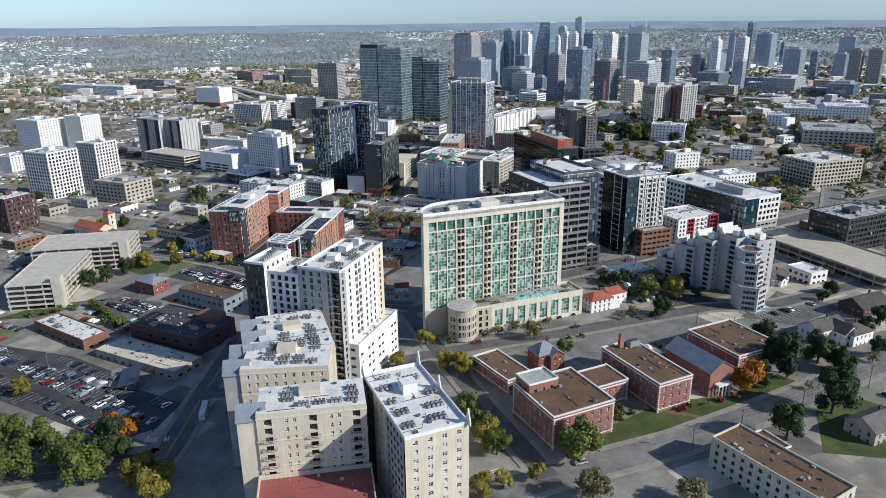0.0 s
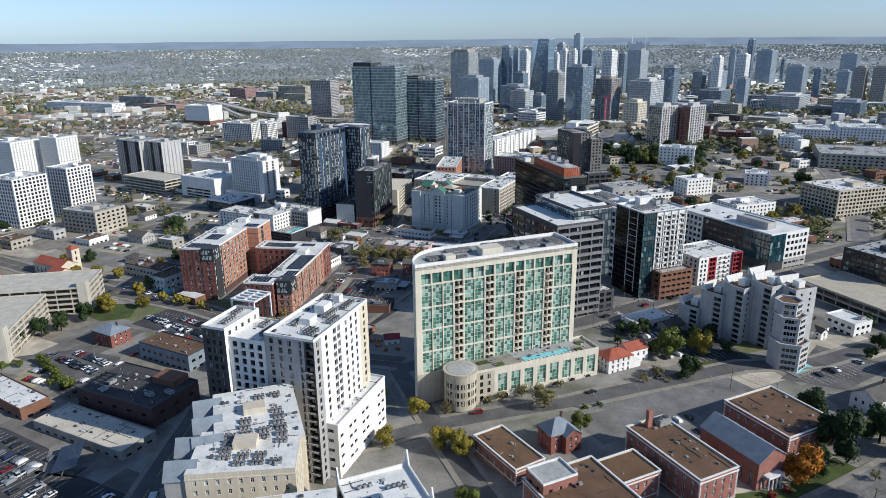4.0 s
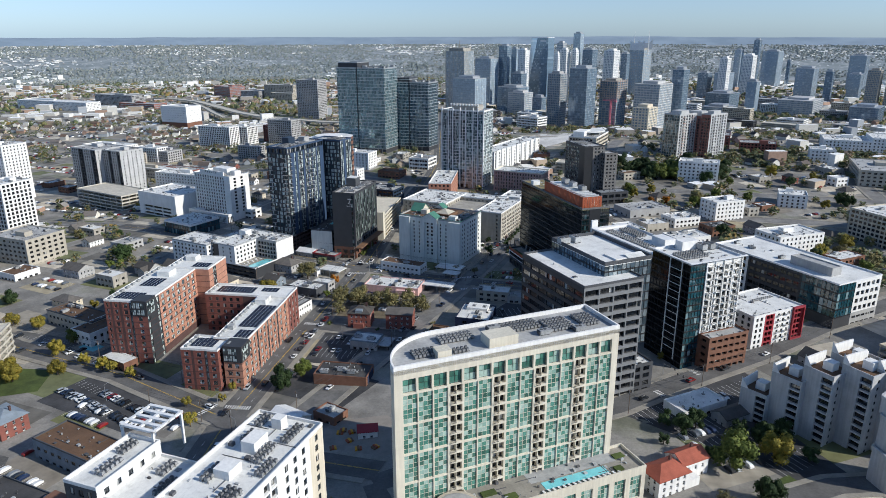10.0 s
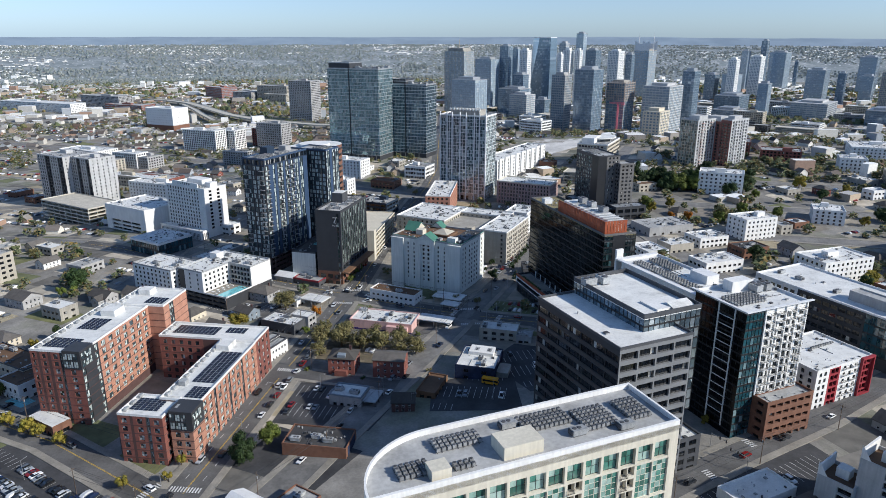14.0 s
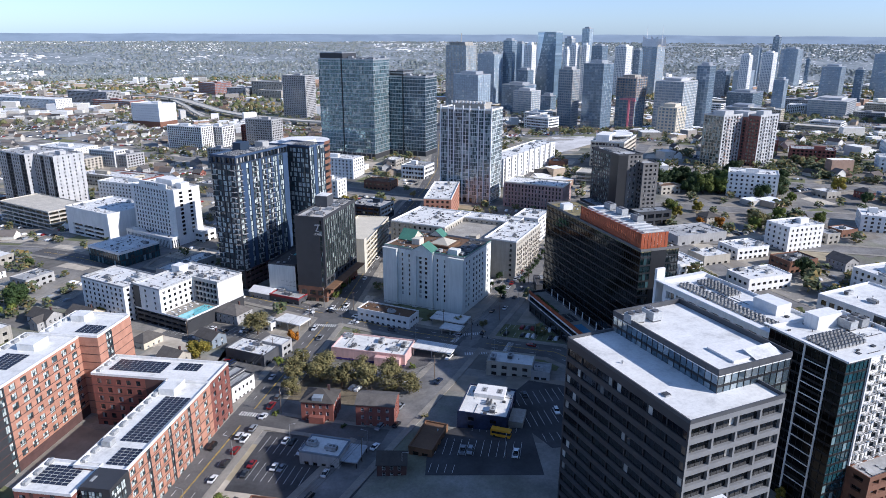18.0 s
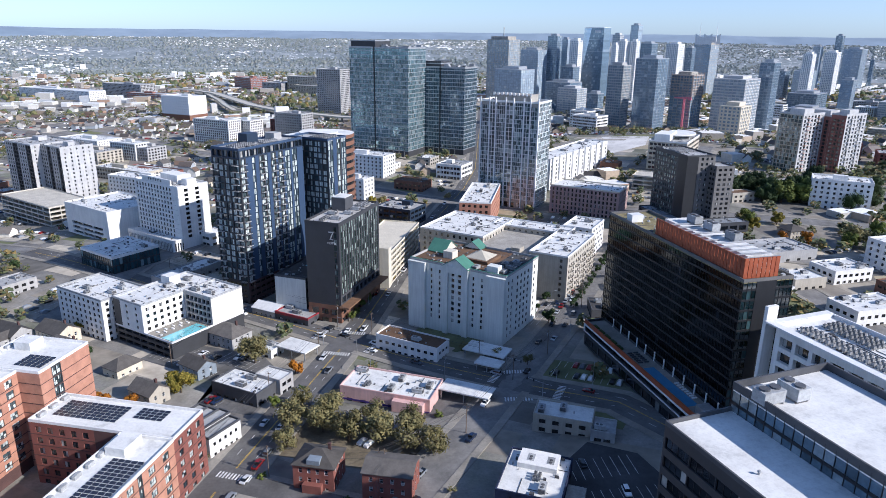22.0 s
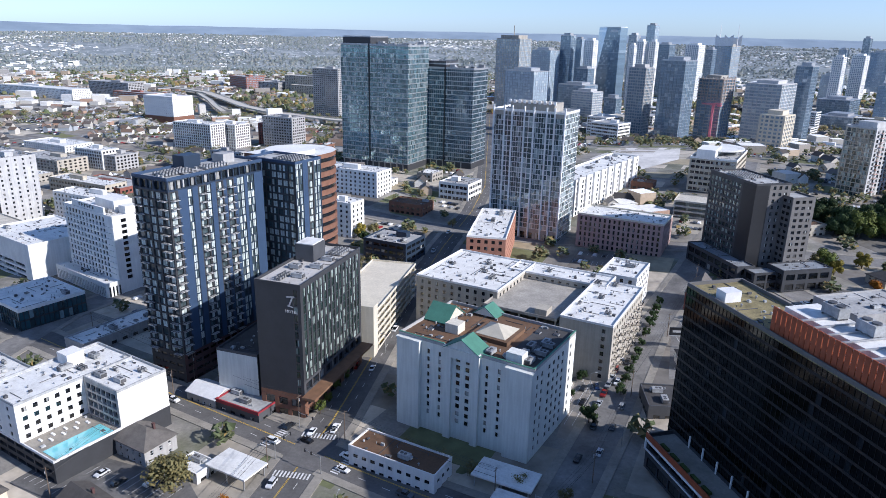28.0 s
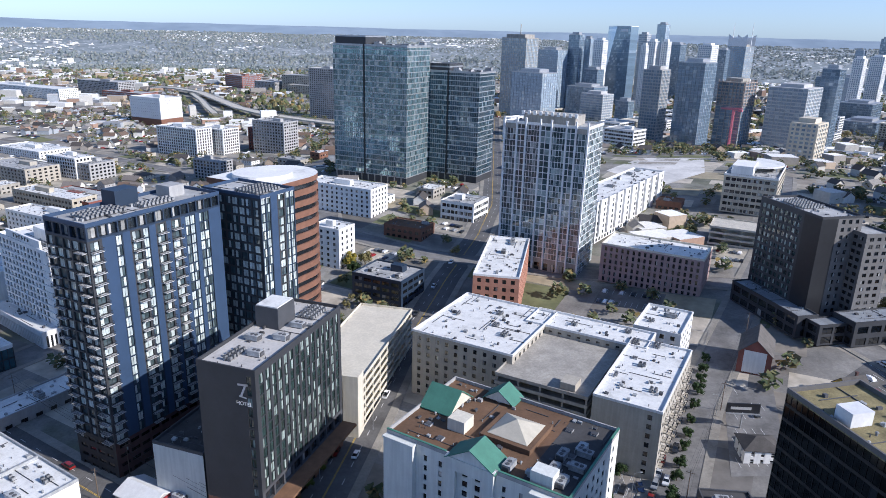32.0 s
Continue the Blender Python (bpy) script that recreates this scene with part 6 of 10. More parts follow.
def dark_sign_hotel():
    c, w, d, ang = (-188.6, 621.4), 46, 17.5, 86
    t = begin("slab_hotel", "charcoal hotel slab with greenish window columns and a white roof", "hotel", c, w, d, ang)
    h = up(c, 42)
    st = S("charcoal", "glass_mint", 3.1, 3.0, 1.9, 2.9, 0.1, top=1.8, deep=0.25, mull=1, end=1.2)
    front = [(0, w, 14, h, st), (0, w, 9, 14, S("dark_wall", "glass", 5, 5, 4.2, 3.4, 0.6, top=0.6, deep=0.8)), (0, w, -1, 9, S("brick_brown", "glass_dark", 4.2, 5.2, 3.2, 2.8, 0.5, top=1.0))]
    left = [(0, d - 4, 9, h, S("charcoal", kind="blank")), (d - 4, d, 9, h, S("charcoal", "glass_mint", 3.1, 3, 1.5, 2.5, 0.3, top=1.8)), (0, d, -1, 9, S("brick_brown", "glass_dark", 4.2, 5.2, 3.6, 2.8, 0.5, top=1.0))]
    block(t, w, d, -1, h, {"front": front, "left": left, "rest": st}, "stained_roof", "charcoal", 1.0, 170)
    b = Bag()
    b.box(-w / 2 - 2, -d / 2 - 5, 8.6, w / 2, -d / 2, 9.4)
    part("canopy", b.mesh("canopy", "wood_brown"), t)
    # sign on the plain end: a slanting stroke and letters
    b = Bag()
    y0, z0 = -d / 2 + 5.4, h - 9
    for p in ([(0, 4.6), (3.2, 4.9), (3.2, 4.3), (0, 4.0)], [(2.1, 4.4), (2.7, 4.4), (1.2, 0.8), (0.5, 0.8)], [(0.4, 1.3), (2.6, 1.0), (2.6, 0.6), (0.4, 0.9)]):
        b.poly([(-w / 2 - 0.08, y0 - a, z0 + e) for a, e in p])
        b.poly([(-w / 2 - 0.08, y0 - a, z0 + e) for a, e in p[::-1]])
    part("sign", b.mesh("sign", "steel_white"), t, label="white slanting sign stroke")
    cu = bpy.data.curves.new("lettering", "FONT")
    cu.body, cu.size, cu.extrude = "HOTEL", 1.5, 0.02
    cu.materials.append(M["steel_white"])
    part("lettering", cu, t, pose(-w / 2 - 0.08, y0 + 0.6, z0 - 1.4, 90, 0, -90))
    for x, y in ((-14, -3), (-6, 3), (-3, -4), (6, -4)):
        roof_unit(t, "pack", x, y, h - 0.95, 90)
    cluster(t, 16, -3, h - 0.95, 6, 4, 1.5)
    cluster(t, -16, 2, h - 0.95, 5, 2, 1.5)
    flat_box(t, "penthouse", 2, 0, h - 1, 11, 7.5, h + 5.5, "dark_wall")
    flat_box(t, "penthouse_roof", 2.3, 0.3, h + 5.5, 10.7, 7.2, h + 5.8, "white_roof")
    # podium behind a long pale wall
    x, y = local(c, ang, (-208, 627))
    block(t, 50, 17, -1, up(c, 12), {"left": S("pale_blue_wall", kind="blank"), "rest": S("charcoal", "glass_dark", 4, 5, 4, 2)}, "dark_roof", "dark_wall", 0.9, 0, off=(x, y))
    flat_box(t, "pool", x - 6, y - 2, up(c, 12) - 0.85, x + 6, y + 2, up(c, 12) - 0.7, "pool_water")


dark_sign_hotel()


def round_brick_tower():
    c = (-240, 712)
    t = begin("round_tower", "round-ended brick office tower with dark ribbon windows", "office building", c, 40, 36, 77)
    h = up(c, 63)
    pts = [(18 * math.cos(a) + 6, 17 * math.sin(a)) for a in [-math.pi / 2 + math.pi * i / 16 for i in range(17)]] + [(-16, 17), (-16, -17)]
    n = 15
    for i in range(n):
        z = h * i / n
        b = Bag()
        b.prism(pts, z, z + h / n * 0.55)
        part("brick_band", b.mesh("brick_band", "brick_brown"), t)
        g = Bag()
        g.prism([(x * 0.96, y * 0.96) for x, y in pts], z + h / n * 0.55, z + h / n)
        part("ribbon_window", g.mesh("ribbon_window", "car_glass"), t)
    b = Bag()
    b.prism(pts, h, h + 2.2, 0, 1)
    part("crown", b.mesh("crown", "brick_brown", "white_roof"), t)
    b = Bag()
    b.tube(-2, 0, h + 2.2, h + 4, 12, 12, 24)
    part("penthouse", b.mesh("penthouse", "white_wall"), t)


round_brick_tower()


# ---- the pale hotel with green gables ----
def gable_hotel():
    c, w, d, ang = (-121, 616), 34, 50, 73
    t = begin("gable_hotel", "pale stucco hotel with green gables and a brown gravel roof", "hotel", c, w, d, ang)
    h = up(c, 26)
    slim = S("pale_blue_wall", "glass_dark", 2.95, 4.6, 0.95, 1.7, 0.7, base=6, top=3, deep=0.3, mull=0, end=0.6)
    blank = S("pale_blue_wall", kind="blank")
    left = [(0, 9, -1, h, blank), (9, 19, -1, h, slim), (19, 31, -1, h, S("pale_blue_wall", "glass_dark", 2.95, 3.0, 1.5, 1.7, 0.7, base=6, top=3, deep=0.3, mull=0, end=2.5)), (31, 41, -1, h, slim), (41, 50, -1, h, blank)]
    front = [(0, 9, -1, h, S("pale_blue_wall", "glass_dark", 2.95, 4.4, 1.1, 1.7, 0.7, base=4, top=2.5, mull=0)), (9, 26, -1, h, S("pale_blue_wall", "glass_dark", 2.95, 3.4, 1.5, 1.7, 0.7, base=4, top=2.5, mull=1)), (26, 34, -1, h, S("pale_blue_wall", "glass_dark", 2.95, 4.2, 1.1, 1.7, 0.7, base=4, top=2.5, mull=0))]
    block(t, w, d, -1, h, {"front": front, "left": left, "rest": slim}, "brown_roof", "pale_blue_wall", 1.0, 130, cap="grey_wall")
    # projecting corner piers and the middle bay on the shaded side
    for y0, y1, e, hh in ((-d / 2, -d / 2 + 9, 1.6, h - 1.5), (d / 2 - 9, d / 2, 1.6, h - 1.5), (-6.5, 6.5, 1.2, h - 0.5)):
        k = Bag()
        if hh > h - 1:
            k.box(-w / 2 - e, y0, -1, -w / 2 - 0.02, y0 + 2.6, hh)
            k.box(-w / 2 - e, y1 - 2.6, -1, -w / 2 - 0.02, y1, hh)
            k.box(-w / 2 - e, y0 + 2.6, hh - 3, -w / 2 - 0.02, y1 - 2.6, hh)
        else:
            k.box(-w / 2 - e, y0, -1, -w / 2 - 0.02, y1, hh)
        part("pier", k.mesh("pier", "pale_blue_wall"), t)
        k = Bag()
        k.box(-w / 2 - e - 0.25, y0 - 0.2, hh, -w / 2 + 0.3, y1 + 0.2, hh + 0.5)
        part("pier_cap", k.mesh("pier_cap", "pale_blue_wall"), t)
    gable(t, 7, 13, h - 0.4, 4.0, "copper_green", "pale_blue_wall", pose(-w / 2 + 2.4, 0, 0))
    gable(t, 9, 12, h - 0.4, 4.5, "copper_green", "hotel_cream", pose(4, d / 2 - 5, 0, 0, 0, 90))
    gable(t, 6, 9, h - 0.4, 3.2, "copper_green", "pale_blue_wall", pose(w / 2 - 2, 8, 0))
    hip(t, 11, 11, h + 0.6, 2.8, "sky_roof", pose(1, -3, 0), 0.1, "skylight")
    flat_box(t, "penthouse", -6, -10, h - 0.95, 8, 4, h + 0.5, "brown_roof")
    flat_box(t, "penthouse", -7, 8, h - 0.95, -2, 13, h + 2.4, "hotel_cream")
    for x, y in ((-10, -18), (-4, -19), (3, -20), (10, -14), (-12, 12), (-8, 18), (8, 16), (12, -20), (-13, -8)):
        roof_unit(t, "pack" if x % 2 else "hatch", x, y, h - 0.95, 90 * (y > 0))
    flat_box(t, "dark_membrane", -w / 2 + 0.6, -d / 2 + 0.6, h - 0.94, w / 2 - 0.6, -d / 2 + 12.5, h - 0.9, "dark_roof")
    for x, y in ((-12, -21), (-8.5, -17.5), (-5, -22), (-2, -17), (1.5, -21.5), (-13, -15)):
        roof_unit(t, "pack", x, y, h - 0.9, 90 if int(x) % 2 else 0)
    flat_box(t, "stair_house", -15.5, -20, h - 0.9, -11.5, -14.5, h + 2.6, "pale_blue_wall")
    for y0, y1 in ((-d / 2 - 0.1, -7.2), (7.2, d / 2 + 0.1)):
        flat_box(t, "green_coping", -w / 2 - 0.1, y0, h + 0.07, -w / 2 + 0.5, y1, h + 0.22, "copper_green")
    flat_box(t, "green_coping", -w / 2 + 0.5, -d / 2 - 0.1, h + 0.07, w / 2 + 0.1, -d / 2 + 0.5, h + 0.22, "copper_green")
    scatter_units(t, random.Random(4), -w / 2 + 2, -d / 2 + 2, w / 2 - 2, d / 2 - 2, h - 0.95, 0, 14, 0, 0, 2)


gable_hotel()


# ---- tan courtyard apartments with a parking deck in the middle ----
def tan_apartments():
    c, ang = (-117, 690), -14
    t = begin("tan_apartments", "tan stucco apartments with white roofs round an open parking deck", "apartment building", c, 84, 66, ang)
    h = up(c, 19)
    st = S("tan_wall", "glass_dark", 3.1, 3.8, 1.4, 1.7, 0.7, top=1.2, mull=1)
    plain = S("tan_wall", kind="blank")
    for cc, w, d, sides in (((-142, 699), 40, 44, {"front": st, "right": st, "rest": st}), ((-84, 675), 21, 48, {"front": [(0, 14, -1, h, plain), (14, 21, -1, h, st)], "right": st, "rest": st}), ((-104, 706), 46, 15, {"front": st, "rest": st})):
        x, y = local(c, ang, cc)
        h = up(c, 19) + {40: 0.0, 21: 0.14, 46: -0.14}[w]
        hub = block(t, w, d, -1, h, sides, "white_roof", "white_wall", 0.8, 0, off=(x, y), cap="white_wall")
        scatter_units(hub, random.Random(int(w)), -w / 2 + 2, -d / 2 + 2, w / 2 - 2, d / 2 - 2, h - 0.75, 0, 6, 16, 0, 1)
        if w == 21:
            balconies(hub, "right", w, d, [(s, 3.1 * i + 0.5) for i in range(1, 7) for s in (6, 16, 26, 36, 44)], 3.2, 1.3, "tan_wall", "black_metal")
    x, y = local(c, ang, (-112, 680))
    hub = part("parking_deck", None, t, pose(x, y, 0))
    decks(hub, 32, 40, 0, h - 3.5, "concrete", 3.3)
    flat_box(hub, "stair_house", 6, -18, h - 3.9, 11, -12, h - 1, "tan_wall")


tan_apartments()
simple("corner_block", "white-roofed apartment block with a brick base", "apartment building", (-76, 728), 18, 26, -14, 17, S("white_wall", "glass_dark", 3.2, 3.6, 1.6, 1.8), "white_roof", "white_wall", 0.9, 30, 1, 3, 6)


def open_garage(c, w, d, ang, z, label, mat="concrete", roof_cars=False):
    t = begin("parking_garage", label, "parking garage", c, w, d, ang)
    decks(t, w, d, -0.5, up(c, z), mat)
    flat_box(t, "stair_tower", w / 2 - 5, -d / 2 - 0.5, -1, w / 2 + 0.4, -d / 2 + 5, up(c, z) + 4, mat)
    return t


open_garage((-188, 683), 23, 68, 2, 11, "cream concrete parking garage with open decks beside the hotel", "hotel_cream")
open_garage((-332, 388), 60, 34, 22, 8, "long pale concrete parking garage with open decks", "pale_concrete")
open_garage((-318, 338), 30, 60, 22, 7, "pale concrete parking garage with a stair tower", "pale_concrete")
simple("brick_box", "salmon brick block with a bright white roof", "office building", (-150, 778), 62, 21, 94, 20, S("salmon", "glass_dark", 3.6, 4, 1.8, 1.9), "white_roof", "white_wall", 0.9, 30, 3, 6)
simple("brick_garage", "brick-faced parking garage with narrow window slots", "parking garage", (-77, 811), 50, 25, -14, 23, S("garage_pink", "glass_dark", 3.3, 2.9, 1.2, 2.2, 0.5, top=1.2, deep=0.4), "white_roof", "hotel_cream", 0.9, 0, 0, 6)


# ---- glass towers and the pale condominium ----
def glass_tower(c, w, d, ang, z, glass, label, step):
    t = begin("glass_tower", label, "office tower", c, w, d, ang)
    h = up(c, z)
    st = S("charcoal", glass, 3.9, 1.9, 0.16, kind="curtain", sill=0.7, top=0.0, base=6, bar="metal_grey")
    block(t, w, d, -1, h - step, st, "grey_roof", "metal_grey", 1.2, 0)
    block(t, w * 0.42, d * 0.8, h - step - 1, h, st, "grey_roof", "metal_grey", 1.0, 0, off=(-w * 0.29, 0))
    flat_box(t, "seam", -w / 2 + w * 0.42, -d / 2 - 0.3, 4, -w / 2 + w * 0.42 + 1.2, -d / 2 + 0.2, h - step, "black_metal")
    for i in range(int(w / 6)):
        flat_box(t, "column", -w / 2 + i * 6 + 1, -d / 2 - 0.2, -1, -w / 2 + i * 6 + 2, -d / 2 + 0.3, 6, "concrete")
    scatter_units(t, random.Random(2), -4, -d / 2 + 3, w / 2 - 3, d / 2 - 3, h - step - 1.1, 6, 2, 0, 2, 0)


glass_tower((-286, 979), 66, 36, -12, 119, "curtain_blue", "tall blue-green glass office tower mirroring the sky", 6)
glass_tower((-228, 1000), 47, 30, -12, 98, "curtain_dark", "dark blue glass office tower beside its taller twin", 3)


def condominium():
    c, w, d, ang = (-135, 828), 46, 25, -14
    t = begin("condominium", "pale condominium tower of white piers, bay windows and balconies", "apartment tower", c, w, d, ang)
    h = up(c, 80)
    rib = lambda n, wide: S("concrete", "condo_glass", 3.15, n, wide, kind="curtain", bar="steel_white", sill=0.3, top=0.8)
    front, s = [], 0
    for i, n in enumerate((7, 5, 8, 6, 8, 5, 7)):
        front.append((s, s + n, 6, h - (3 if i in (0, 6) else 0), rib(2.6, 0.34) if i % 2 else rib(1.7, 0.14)))
        if i in (0, 6):
            front.append((s, s + n, h - 3, h, S("concrete", kind="blank")))
        s += n
    front.append((0, w, -1, 6, S("concrete", "glass_dark", 6, 5, 3, 4, 0.5)))
    block(t, w, d, -1, h, {"front": front, "rest": rib(2.0, 0.2)}, "grey_roof", "white_wall", 1.2, 150)
    for x in (-w / 2, -w / 2 + 7, -w / 2 + 12, -w / 2 + 20, -w / 2 + 26, -w / 2 + 34, -w / 2 + 39, w / 2 - 0.8):
        flat_box(t, "pier", x, -d / 2 - 1.0, 0, x + 0.8, -d / 2 + 0.05, h + 2.2, "steel_white")
    flat_box(t, "penthouse", -14, -8, h - 1, 14, 8, h + 4, "concrete")
    b = Bag()
    for i in range(10):
        b.box(-15 + i * 3.2, -9, h + 3.4, -13.6 + i * 3.2, -8, h + 5.4)
    part("crenel", b.mesh("crenel", "white_wall"), t)


condominium()


# ---- black glass hotel with the orange crown ----
def black_hotel():
    c, ang = (-32.6, 569.4), 29
    w, d = 18, 84.6
    t = begin("black_hotel", "black mirror-glass hotel with an orange screened rooftop", "hotel", c, w, d, ang)
    h = up(c, 55.5)
    st = S("black_metal", "curtain_black", 3.3, 1.5, 0.035, kind="curtain", top=0.6, bar="black_metal")
    block(t, w, d, -1, h, {"front": [(0, 5, -1, h, S("black_metal", "curtain_teal", 3.3, 1.5, 0.1, kind="curtain", top=0.6)), (5, 12, -1, h, S("black_metal", kind="blank")), (12, w, -1, h, S("black_metal", "curtain_teal", 3.3, 1.5, 0.1, kind="curtain", top=0.6))], "rest": st}, "green_roof", "dark_grey", 1.0, 0)
    # orange louvred crown over the southern half
    x0, x1, y0, y1 = -w / 2 + 1.0, w / 2 - 3.5, -d / 2 + 2, 10
    for i in range(int((y1 - y0) / 1.6)):
        y = y0 + i * 1.6
        flat_box(t, "louvre", x0 - 0.15, y, h - 0.5, x0 + 0.1, y + 1.35, h + 6, "orange_panel")
    for i in range(int((x1 - x0) / 1.6)):
        x = x0 + i * 1.6
        flat_box(t, "louvre", x, y0 - 0.15, h - 0.5, x + 1.35, y0 + 0.1, h + 6, "orange_panel")
    b = Bag()
    b.box(x0 + 4, y0 + 4, h - 1, x1, y1, h + 5.2)
    part("plant_room", b.mesh("plant_room", "white_roof"), t)
    b = Bag()
    for i in range(11):
        b.box(x0, y0 + 1 + i * 4, h + 5.4, x1, y0 + 1.3 + i * 4, h + 5.8)
    b.box(x0, y0, h + 5.4, x0 + 0.3, y1, h + 5.8)
    part("roof_frame", b.mesh("roof_frame", "metal_grey"), t)
    for y in (-20, -8, 2):
        roof_unit(t, "cooler", 3, y, h + 5.2, 90)
    roof_unit(t, "pack", -4, 32, h - 0.9)
    flat_box(t, "roof_shed", -7, 28, h - 1, -2, 32, h + 2, "steel_white")
    for i in range(9):
        roof_unit(t, "vent", -8 + 4 * (i % 4), 14 + i * 2.2, h - 0.95)
    # podium with the long pool terrace
    px, pw = -w / 2 - 4.6, 9.0
    hp = up(c, 9)
    dark = S("charcoal", "glass_dark", 5, 6, 5.4, 3.6, 0.6, top=0.8)
    block(t, pw, 84, -1, hp, {"left": [(0, 84, hp * 0.55, hp, S("charcoal", "glass_dark", hp * 0.4, 6, 5.7, hp * 0.3, 0.2, top=2.0, deep=0.8)), (0, 84, -1, hp * 0.55, dark)], "front": dark, "rest": S("brick_dark", "glass_dark", 5, 6, 4, 2)}, "dark_roof", "charcoal", 0.9, 20, off=(px, -3), bare=True)
    out = px - pw / 2
    flat_box(t, "orange_band", out - 0.35, -45.2, hp - 1.5, out - 0.02, 39.2, hp + 0.4, "orange_panel")
    flat_box(t, "orange_band", out - 0.02, -45.35, hp - 1.5, px + pw / 2, -45.02, hp + 0.4, "orange_panel")
    flat_box(t, "white_band", out - 0.45, -45.3, hp - 2.3, out - 0.02, 39.3, hp - 1.55, "steel_white")
    flat_box(t, "white_band", out - 0.45, -45.3, hp * 0.5, out - 0.02, 39.3, hp * 0.5 + 0.3, "steel_white")
    for y in (-45.3, 38.7):
        flat_box(t, "white_frame", out - 0.45, y, hp * 0.5 + 0.3, out - 0.02, y + 0.6, hp - 2.3, "steel_white")
    flat_box(t, "paving", out + 0.6, -44, hp - 0.84, px + pw / 2, 38, hp - 0.8, "walk")
    flat_box(t, "pool", px - 3.0, -34, hp - 0.8, px + 1.2, -6, hp - 0.74, "pool_blue")
    for k in range(12):
        y = -2 + (k // 2) * 1.6
        flat_box(t, "lounger", px - 2.6 + (k % 2) * 2.6, y, hp - 0.8, px - 0.8 + (k % 2) * 2.6, y + 0.7, hp - 0.45, "charcoal")
    for k in range(8):
        flat_box(t, "lounger", px + 1.6, -30 + k * 1.5, hp - 0.8, px + 3.3, -29.3 + k * 1.5, hp - 0.45, "steel_white")
    flat_box(t, "cabana", px - 2.6, -42, hp - 0.8, px + 2, -37.5, hp + 2.0, "metal_grey")
    for k in range(5):
        flat_box(t, "planter", px - 3.6, 10 + k * 5, hp - 0.8, px - 2.4, 13.4 + k * 5, hp - 0.1, "grass")
    for k in range(12):
        flat_box(t, "terrace_post", px + pw / 2 - 0.6, -40 + k * 6.4, hp - 0.8, px + pw / 2 - 0.2, -39.6 + k * 6.4, hp + 3.0, "steel_white")


M["pool_blue"] = surface("pool_blue", (0.09, 0.27, 0.45), 0.08, 0.1, 0.3, 2, spec=0.8)
black_hotel()


def dark_hotel():
    c, w, d, ang = (-17, 785), 20, 38, 28
    t = begin("dark_hotel", "charcoal hotel tower with a plain black end wall", "hotel", c, w, d, ang)
    h = up(c, 55)
    st = S("charcoal", "glass_mint", 3.2, 3.0, 2.0, 2.1, 0.6, top=2.0, mull=1)
    block(t, w, d, -1, h, {"front": [(0, 8, -1, h, S("black_metal", kind="blank")), (8, w, -1, h, S("dark_grey", "glass", 3.2, 3.4, 1.6, 1.8))], "left": [(0, 28, -1, h, st), (28, 38, -1, h, S("black_metal", kind="blank"))], "rest": st}, "grey_roof", "charcoal", 1.0, 0)
    block(t, 13, 14, -1, h - 6, S("dark_grey", "glass_dark", 3.2, 3.4, 2.0, 1.6), "grey_roof", "dark_grey", 0.8, 30, off=(13, -19))
    cluster(t, 0, 4, h - 0.95, 7, 9, 1.6)
    for x, y, w2, d2, z in ((-14, -4, 10, 44, 9), (12, -32, 28, 12, 10), (-8, -30, 14, 8, 8)):
        block(t, w2, d2, -1, z, S("charcoal", "glass_dark", 5, 6, 5, 3), "metal_roof", "charcoal", 0.6, 0, off=(x, y))


M["metal_roof"] = surface("metal_roof", (0.30, 0.32, 0.34), 0.6, 0.25, 0.2, 1.2, metal=0.2)
dark_hotel()


